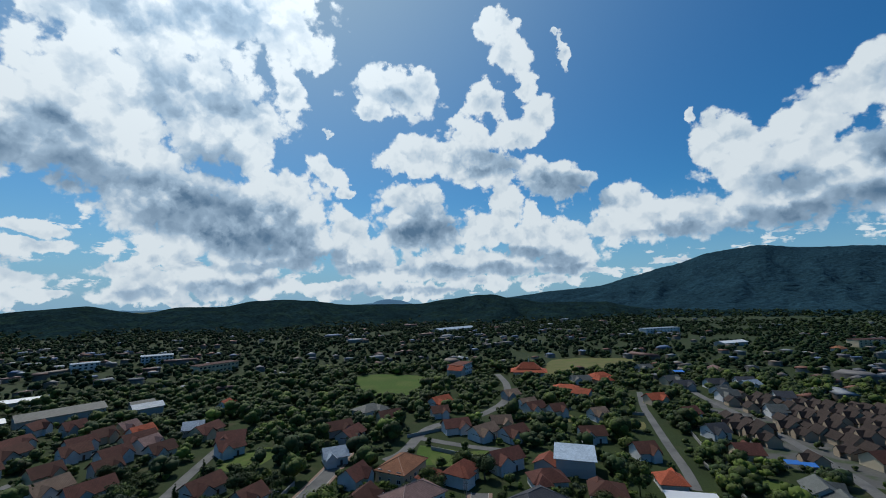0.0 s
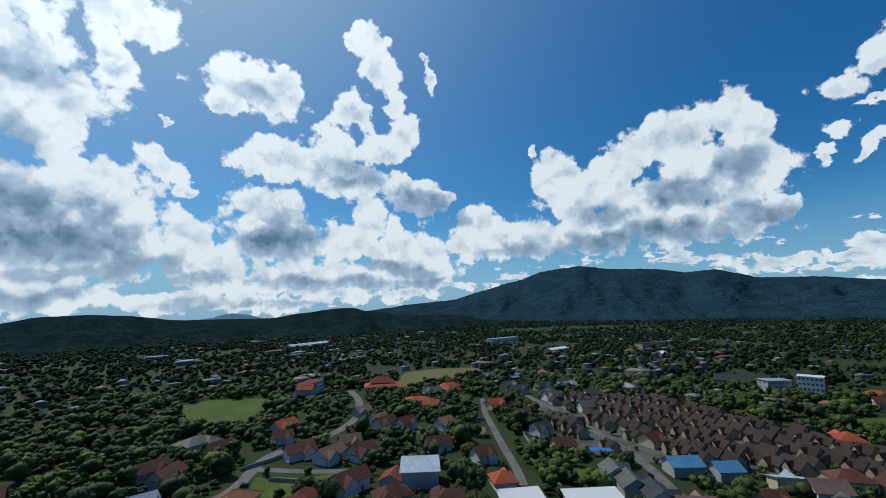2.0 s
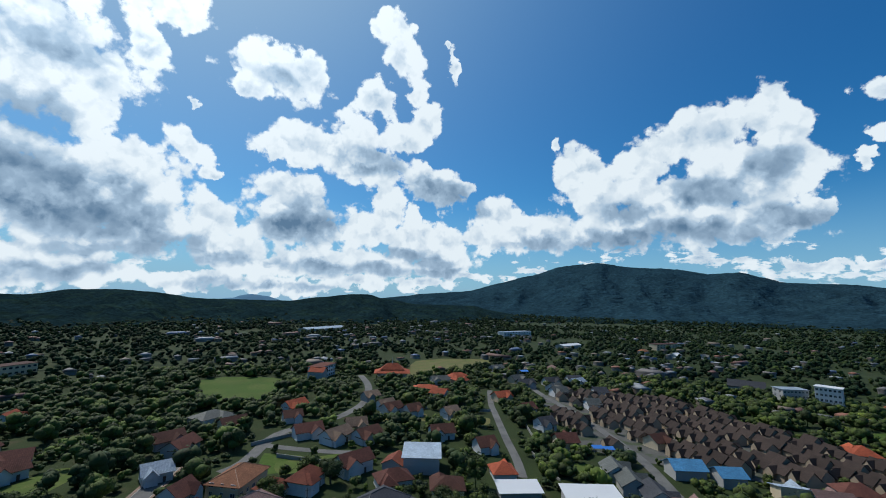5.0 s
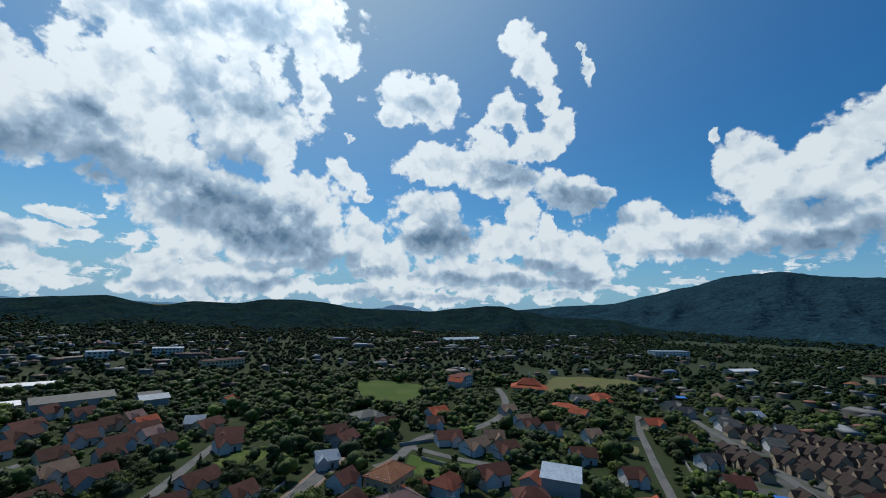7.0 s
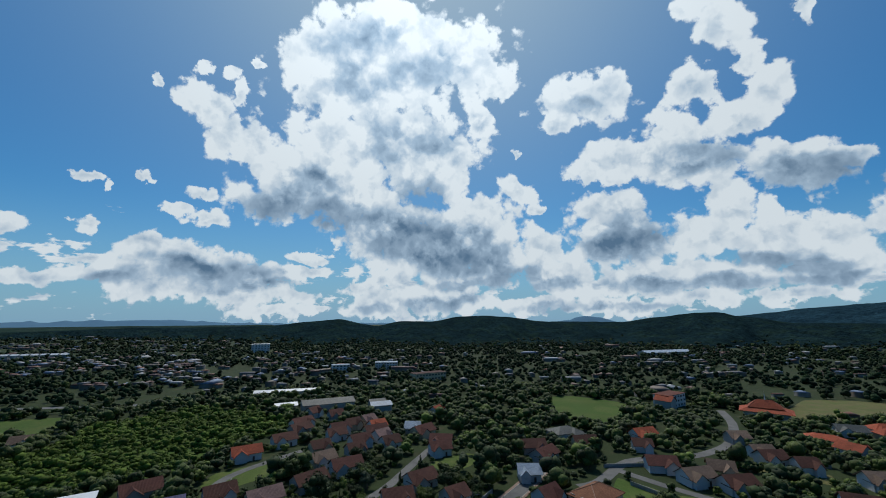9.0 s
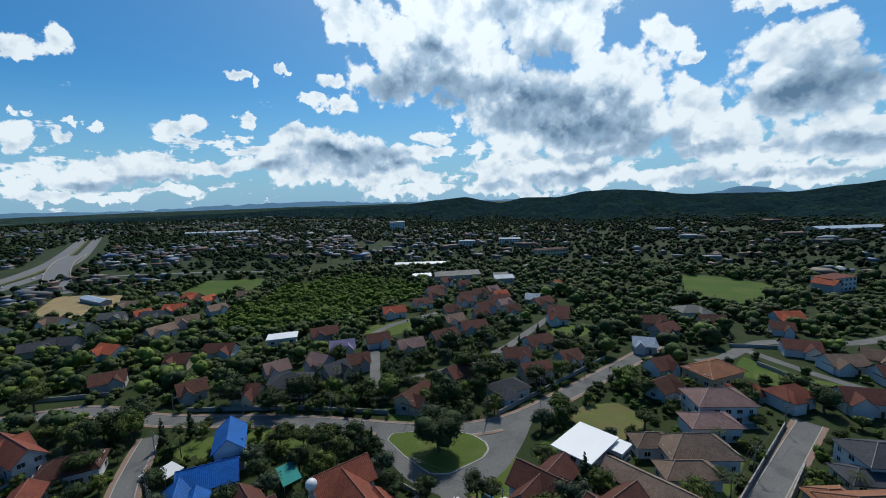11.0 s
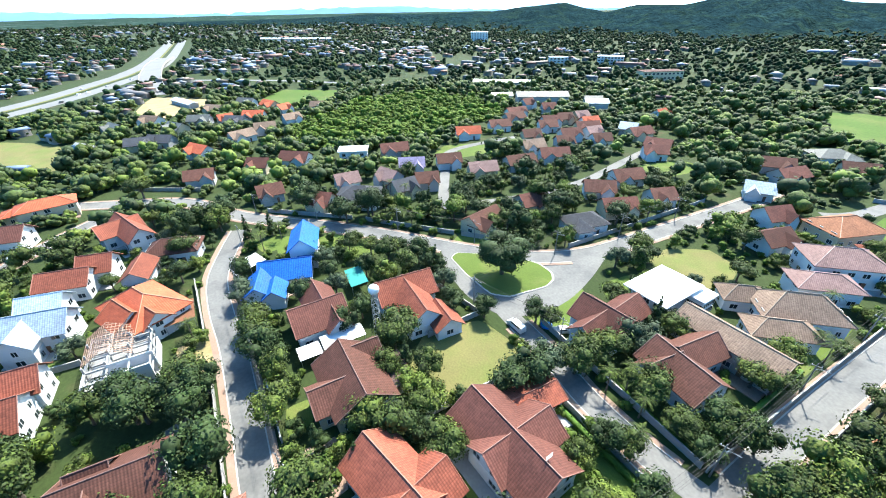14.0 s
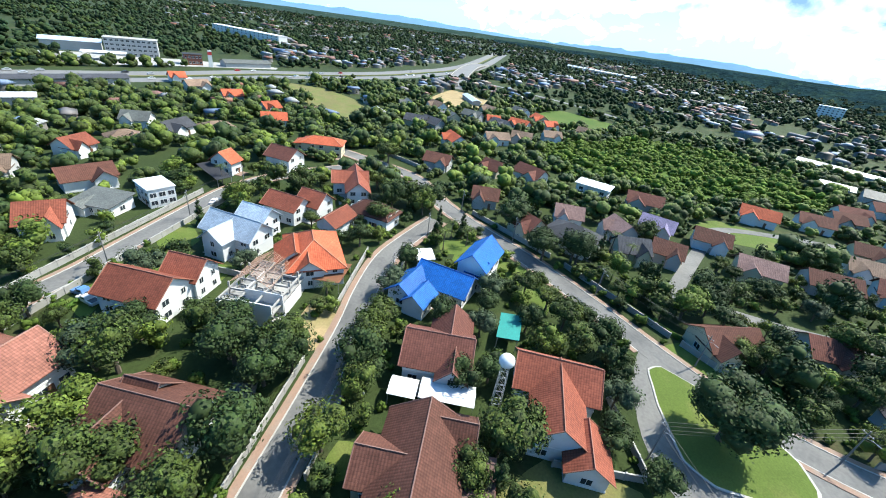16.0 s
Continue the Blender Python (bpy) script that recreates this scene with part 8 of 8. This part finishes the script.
garden_tree(-105.4, 59.7, 4.6)
garden_tree(-115.9, 55.5, 4.6)
garden_tree(-88.8, 92.3, 5)
garden_tree(-98.4, 93.5, 5)
garden_tree(-145.6, -10.7, 4.6)
garden_tree(-140.4, -16.2, 4.6)
garden_tree(-139.5, -22.6, 4)
garden_tree(-155.2, -32.2, 3)
garden_tree(-126, -22.9, 4)
garden_tree(-187.3, -36.6, 4.6)
garden_tree(-100.3, 12, 3)
garden_tree(-104, 20.8, 3)
garden_tree(-98.8, 25.8, 3)
garden_tree(-95.5, 33.4, 3)
garden_tree(-87, 36.2, 3.5)
garden_tree(-78.8, 36.6, 3.5)
garden_tree(-72, 35.8, 3)
garden_tree(-72.4, 13.1, 3)
garden_tree(-94.2, 75.8, 4)
garden_tree(-101.2, 67.6, 4)
garden_tree(-91.3, 66.7, 3)
garden_tree(-65.8, -8.5, 3.5)
garden_tree(-49.3, 48, 3)
garden_tree(-46.3, 49.8, 2.5)
garden_tree(-19.8, 149.3, 3)
garden_tree(-7.7, 161.4, 4)
garden_tree(0.9, 156.4, 4)
garden_tree(-42.4, -52.7, 4)
garden_tree(-56.4, -74.3, 3.5)
garden_tree(-31.6, -35.2, 3.5)
garden_tree(-0.3, 14.9, 3.5)
garden_tree(-12.9, 7.3, 4)
garden_tree(-10.7, 14, 3.5)
garden_tree(-11.7, 9.9, 3)
garden_tree(-15.2, 8.1, 3)
garden_tree(18, 41.6, 3)
garden_tree(19.6, 27.5, 4)
garden_tree(12.6, 51.4, 3)
garden_tree(25.1, 69.6, 3)
garden_tree(-63.2, 33.4, 3)
garden_tree(-36.7, -1, 2)
garden_tree(-84.9, 2.7, 3)
garden_tree(-18.7, 36.2, 3)
garden_tree(-18.8, 30.1, 2.5)
garden_tree(-16, 38.5, 2.5)
garden_tree(-5.3, 57.3, 3)
garden_tree(-8.7, 48.8, 2.5)
palm(-48.5, -64.5, 5.5)
palm(-16.9, -1.0, 3.5)
palm(-15.2, -0.1, 3.0)
palm(1.5, -2.7, 4.5)
palm(6.1, 41.2, 5.5)
palm(25.1, 59.9, 5.0)
palm(-19.7, 46.8, 5.5)
palm(16.7, 12.9, 4.5)
palm(-16.0, 40.9, 5.0)
palm(-8.6, 91.2, 5.5)
palm(-86.2, -23.3, 5.0)
palm(-49.5, 0.5, 3.5)
palm(-17.6, -3.5, 5.0)
palm(-17.7, -1.3, 7.0)
palm(-24.7, 49.4, 7.4)
palm(-21, 49.2, 5.5)
palm(7.3, 23.8, 7.0)
palm(-50.7, -67.9, 5.0)
palm(0.4, -2.9, 6.0)
palm(22.3, 60.2, 5.5)
palm(-136.5, 49.2, 7.0)
palm(-129.4, 52.3, 7.0)
palm(-124.3, 47.4, 6.0)
palm(-127, -0.7, 6.0)
palm(-118.8, -2, 6.5)
palm(-11, 92.9, 5.5)
palm(-16, 110.2, 6.0)
palm(-12.7, -8.7, 6.0)
palm(-26.8, 46.3, 6.0)
palm(6.7, 42.7, 7.0)
palm(11.2, 114.2, 5.0)
palm(-123.7, 4.2, 6.0)
palm(-114.1, 41.6, 6.0)
palm(-137.5, -81, 6.5)
palm(-39.1, -8.3, 5.5)


# more garden trees between the houses, up to a few hundred
fill = np.random.default_rng(21)


def fill_places(xmin, xmax, ymin, ymax, step, gap, keep):
    gx, gy = np.meshgrid(np.arange(xmin, xmax, step), np.arange(ymin, ymax, step))
    P = np.stack([gx.ravel(), gy.ravel()], 1) + fill.uniform(-step * 0.45, step * 0.45, (gx.size, 2))
    P = P[fill.uniform(size=len(P)) < keep]
    return P[~blocked(P, gap)]


near_places = fill_places(-140, 45, -75, 150, 5.5, 1.2, 0.95)
fill.shuffle(near_places)
for px, py in near_places:
    if len(TREES) > 345:
        break
    if all((px - a) ** 2 + (py - b) ** 2 > (1.7 + 0.8 * c) ** 2 for a, b, c in TREES):
        garden_tree(px, py, fill.uniform(1.7, 3.6))


# woods: the trees past those, joined
def joined_trees(name, P, R, templates, mat, label, tall=(0.8, 1.2)):
    V, F, n0 = [], [], 0
    which = fill.integers(0, len(templates), len(P))
    turn = fill.uniform(0, 2 * math.pi, len(P))
    up = fill.uniform(tall[0], tall[1], len(P))
    for k, (tv, tf) in enumerate(templates):
        idx = np.where(which == k)[0]
        if not len(idx):
            continue
        c, s = np.cos(turn[idx]), np.sin(turn[idx])
        r = R[idx]
        x = (tv[None, :, 0] * c[:, None] - tv[None, :, 1] * s[:, None]) * r[:, None] + P[idx, 0:1]
        y = (tv[None, :, 0] * s[:, None] + tv[None, :, 1] * c[:, None]) * r[:, None] + P[idx, 1:2]
        z = tv[None, :, 2] * (r * up[idx])[:, None]
        V.append(np.stack([x, y, z], 2).reshape(-1, 3))
        F.append((tf[None] + (n0 + np.arange(len(idx)) * len(tv))[:, None, None]).reshape(-1, 3))
        n0 += len(idx) * len(tv)
    ob = new(name, big_mesh(name, np.concatenate(V), np.concatenate(F), mat))
    return tagged(ob, label, "trees", kind="stuff")


def simple_crown(seed, lumps, leaves, leaf, height=1.1, stem=True):
    rng = np.random.default_rng(seed)
    v, f, _ = crown_arrays(rng, 1.0, height, lumps, leaves, leaf, 0.85)
    if stem:
        tv = np.array([(0.07, 0, 0), (-0.05, 0.06, 0), (-0.05, -0.06, 0), (0, 0, height)])
        f = np.concatenate([f, np.array([(0, 1, 3), (1, 2, 3), (2, 0, 3)]) + len(v)])
        v = np.concatenate([v, tv])
    return v, f


def polar_places(n, r0, r1, az0, az1, power=1.0):
    r = r0 + (r1 - r0) * fill.uniform(size=n) ** power
    a = np.radians(fill.uniform(az0, az1, n))
    return np.stack([-r * np.sin(a), r * np.cos(a)], 1)


BUSH_POLY = [(-236, 34), (-270, 40), (-284, 62), (-326, 106), (-331, 162), (-288, 186), (-218, 178), (-215, 136), (-200, 100), (-210, 70), (-218, 44)]
CLEAR.append(BUSH_POLY)
mid_t = [simple_crown(40 + k, 6, 44, 0.20, 0.78) for k in range(8)]
P = np.concatenate([polar_places(420, 4, 62, -180, 180, 0.6), polar_places(26000, 60, 420, -78, 150, 0.60)])
P = P[~blocked(P, 1.6)]
N3 = np.array(TREES)
P = P[[np.min(np.hypot(N3[:, 0] - a, N3[:, 1] - b) - N3[:, 2]) > 0.2 for a, b in P]][:5400]
close = (P[:, 0] > -150) & (P[:, 0] < 60) & (P[:, 1] > -95) & (P[:, 1] < 150)
WR = fill.uniform(1.3, 2.0, len(P)) + fill.gamma(2.2, 0.85, len(P)).clip(0, 3.8)
WR[np.hypot(P[:, 0], P[:, 1]) < 62] *= 0.72
by_house = blocked(P, 4.0)
WR[by_house] = np.minimum(WR[by_house], 2.2)  # low trees close to walls and roads
mid = ~close & (P[:, 0] > -270) & (P[:, 0] < 130) & (P[:, 1] > -150) & (P[:, 1] < 235)
leafy_t = [simple_crown(70 + k, 8, 104, 0.20, 0.85) for k in range(8)]
hue = fill.uniform(size=len(P))
joined_trees("woods", P[~close & ~mid], WR[~close & ~mid], mid_t, LEAF, "dense garden and roadside trees among the houses")
for lo, hi, leaf, words in ((0, 0.56, LEAF, "leafy green trees between the streets"), (0.56, 0.82, LEAF_DARK, "dark green trees between the streets"),
                            (0.82, 1.0, LEAF_LIGHT, "bright green trees between the streets")):
    some = mid & (hue >= lo) & (hue < hi)
    joined_trees("woods", P[some], WR[some], leafy_t, leaf, words)
garden_t = [simple_crown(50 + k, 10, 760, 0.135) for k in range(6)]
for lo, hi, leaf, words in ((0, 0.5, LEAF, "leafy green trees filling the gardens"), (0.5, 0.76, LEAF_DARK, "dark green trees filling the gardens"),
                            (0.76, 1.0, LEAF_LIGHT, "bright green trees filling the gardens")):
    some = close & (hue >= lo) & (hue < hi)
    joined_trees("garden_woods", P[some], WR[some], garden_t, leaf, words)
near_fill = fill_places(-142, 47, -77, 150, 4.2, 0.7, 0.75)
near_fill = np.array([p for p in near_fill if all((p[0] - a) ** 2 + (p[1] - b) ** 2 > (c * 0.75 + 0.6) ** 2 for a, b, c in TREES)])
joined_trees("shrubs", near_fill, fill.uniform(0.7, 1.7, len(near_fill)), [simple_crown(60 + k, 5, 120, 0.3, 0.7, False) for k in range(4)], SHRUB,
             "garden shrubs and bushes between the houses")
CLEAR.pop()
ESTATE_AT = [i for i, c in enumerate(CLEAR) if c[0] == (137, 264)][0]
E = np.stack([fill.uniform(115, 276, 900), fill.uniform(68, 284, 900)], 1)
ESTATE = CLEAR.pop(ESTATE_AT)
E = E[~blocked(E, 0.6)]
CLEAR.append(ESTATE)
E = E[:260]
joined_trees("estate_trees", E, fill.uniform(0.9, 2.3, len(E)), mid_t, LEAF, "small garden trees between close-set houses")
low_t = [simple_crown(80 + k, 4, 4, 0.26, 0.72) for k in range(8)]


def in_poly(P, poly):
    out = np.zeros(len(P), bool)
    for (xa, ya), (xb, yb) in zip(poly, poly[1:] + poly[:1]):
        cross = ((ya > P[:, 1]) != (yb > P[:, 1]))
        out ^= cross & (P[:, 0] < (xb - xa) * (P[:, 1] - ya) / (yb - ya + 1e-12) + xa)
    return out


B = np.stack([fill.uniform(-340, -195, 2600), fill.uniform(-30, 195, 2600)], 1)
B = B[in_poly(B, BUSH_POLY)]
B = B[~blocked(B, 2.0)]
joined_trees("scrub", B, fill.uniform(0.8, 2.2, len(B)) + fill.gamma(1.2, 0.7, len(B)).clip(0, 2.6), [simple_crown(90 + k, 4, 40, 0.42, 0.7, False) for k in range(4)], SCRUB, "bright green scrub on overgrown land", (0.6, 1.0))

# the town and villages farther out: many small houses, joined
def town(P, name, label):
    RV, RF, WV, WF = [], [], [], []
    for x, y in P:
        a = fill.uniform(0, math.pi)
        if fill.uniform() < 0.6:
            a = 0.6 if fill.uniform() < 0.5 else 0.6 + math.pi / 2
        L, W = fill.uniform(6.5, 10.5), fill.uniform(5.5, 7.8)
        if fill.uniform() < 0.035:
            L, W = fill.uniform(16, 34), fill.uniform(9, 14)
        ze = fill.uniform(2.8, 4.6)
        zr = ze + W * fill.uniform(0.12, 0.3)
        c, s = math.cos(a), math.sin(a)

        def at(u, v, z):
            return (x + u * c - v * s, y + u * s + v * c, z)
        b, o = len(WV), 0.6
        WV += [at(u, v, z) for z in (0, ze) for u, v in ((-L / 2, -W / 2), (L / 2, -W / 2), (L / 2, W / 2), (-L / 2, W / 2))]
        for i in range(4):
            j = (i + 1) % 4
            WF += [(b + i, b + j, b + j + 4), (b + i, b + j + 4, b + i + 4)]
        b = len(RV)
        h = W * 0.45 if fill.uniform() < 0.5 else 0
        RV += [at(-L / 2 - o, -W / 2 - o, ze), at(L / 2 + o, -W / 2 - o, ze), at(L / 2 + o, W / 2 + o, ze), at(-L / 2 - o, W / 2 + o, ze), at(-L / 2 - o + h, 0, zr), at(L / 2 + o - h, 0, zr)]
        RF += [(b, b + 1, b + 5), (b, b + 5, b + 4), (b + 2, b + 3, b + 4), (b + 2, b + 4, b + 5), (b + 1, b + 2, b + 5), (b + 3, b, b + 4), (b, b + 3, b + 2), (b, b + 2, b + 1)]
        RECTS_FAR.append((x, y, L / 2))
    tagged(new(name, big_mesh(name, np.array(RV), np.array(RF), FAR_ROOFS)), label + ", roofs", "roofs", kind="stuff")
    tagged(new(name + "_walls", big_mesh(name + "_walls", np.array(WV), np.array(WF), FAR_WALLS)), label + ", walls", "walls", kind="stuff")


RECTS_FAR = []
T = np.concatenate([polar_places(760, 430, 900, 62, 118), polar_places(1500, 800, 2400, 58, 128, 0.8), polar_places(430, 330, 900, -62, 40), polar_places(150, 800, 1500, -65, 20),
                    polar_places(130, 230, 430, 95, 150), polar_places(150, 430, 900, 40, 62)])
T = T[~blocked(T, 8)]
keepers = []
for q in T:
    if noise.noise(Vector((q[0] / 170, q[1] / 170, 7))) > -0.12:
        keepers.append(q)
town(np.array(keepers), "town_houses", "small houses of the town far off")

FARP = np.array([(a, b) for a, b, _ in RECTS_FAR])
FARL = np.array([c for _, _, c in RECTS_FAR])


def off_town(P):
    ok = np.ones(len(P), bool)
    for i in range(0, len(P), 2000):
        q = P[i:i + 2000]
        d = np.hypot(q[:, None, 0] - FARP[None, :, 0], q[:, None, 1] - FARP[None, :, 1]) - FARL[None]
        ok[i:i + 2000] = d.min(1) > 2.0
    return P[ok]


P = polar_places(17000, 380, 1150, -78, 150, 0.75)
P = off_town(P[~blocked(P, 2.0)])
P = P[[noise.noise(Vector((a / 120, b / 120, 1.0))) > -0.42 for a, b in P]]
joined_trees("far_woods", P, fill.uniform(2.4, 5.4, len(P)), low_t, WOODS, "dense woodland and orchards far off")
P = polar_places(15000, 1050, 2500, -78, 140, 0.8)
P = off_town(P)
P = P[[noise.noise(Vector((a / 260, b / 260, 2.0))) > -0.38 for a, b in P]]
joined_trees("distant_woods", P, fill.uniform(4.5, 10, len(P)), [simple_crown(120 + k, 2, 4, 0.9, 0.75, False) for k in range(4)], WOODS, "distant woodland on the plain", (0.5, 0.85))


# the plain beyond, out to the foot of the far ridges
def far_plain():
    V, F, n = [], [], 120
    for r in (2420, 3000, 3700, 4400, 4700):
        for k in range(n + 1):
            a = radians(54 + (170 - 54) * k / n)
            V.append((-r * math.sin(a), r * math.cos(a), 4.0 + 5.0 * noise.noise(Vector((k * 0.35, r * 0.01, 0)))))
    for i in range(4):
        for k in range(n):
            b = i * (n + 1) + k
            F.append((b, b + 1, b + n + 2, b + n + 1))
    tagged(new("far_plain", mesh_of("far_plain", V, F, PLAIN)), "hazy wooded plain reaching to the horizon", "plain", kind="structure")


far_plain()
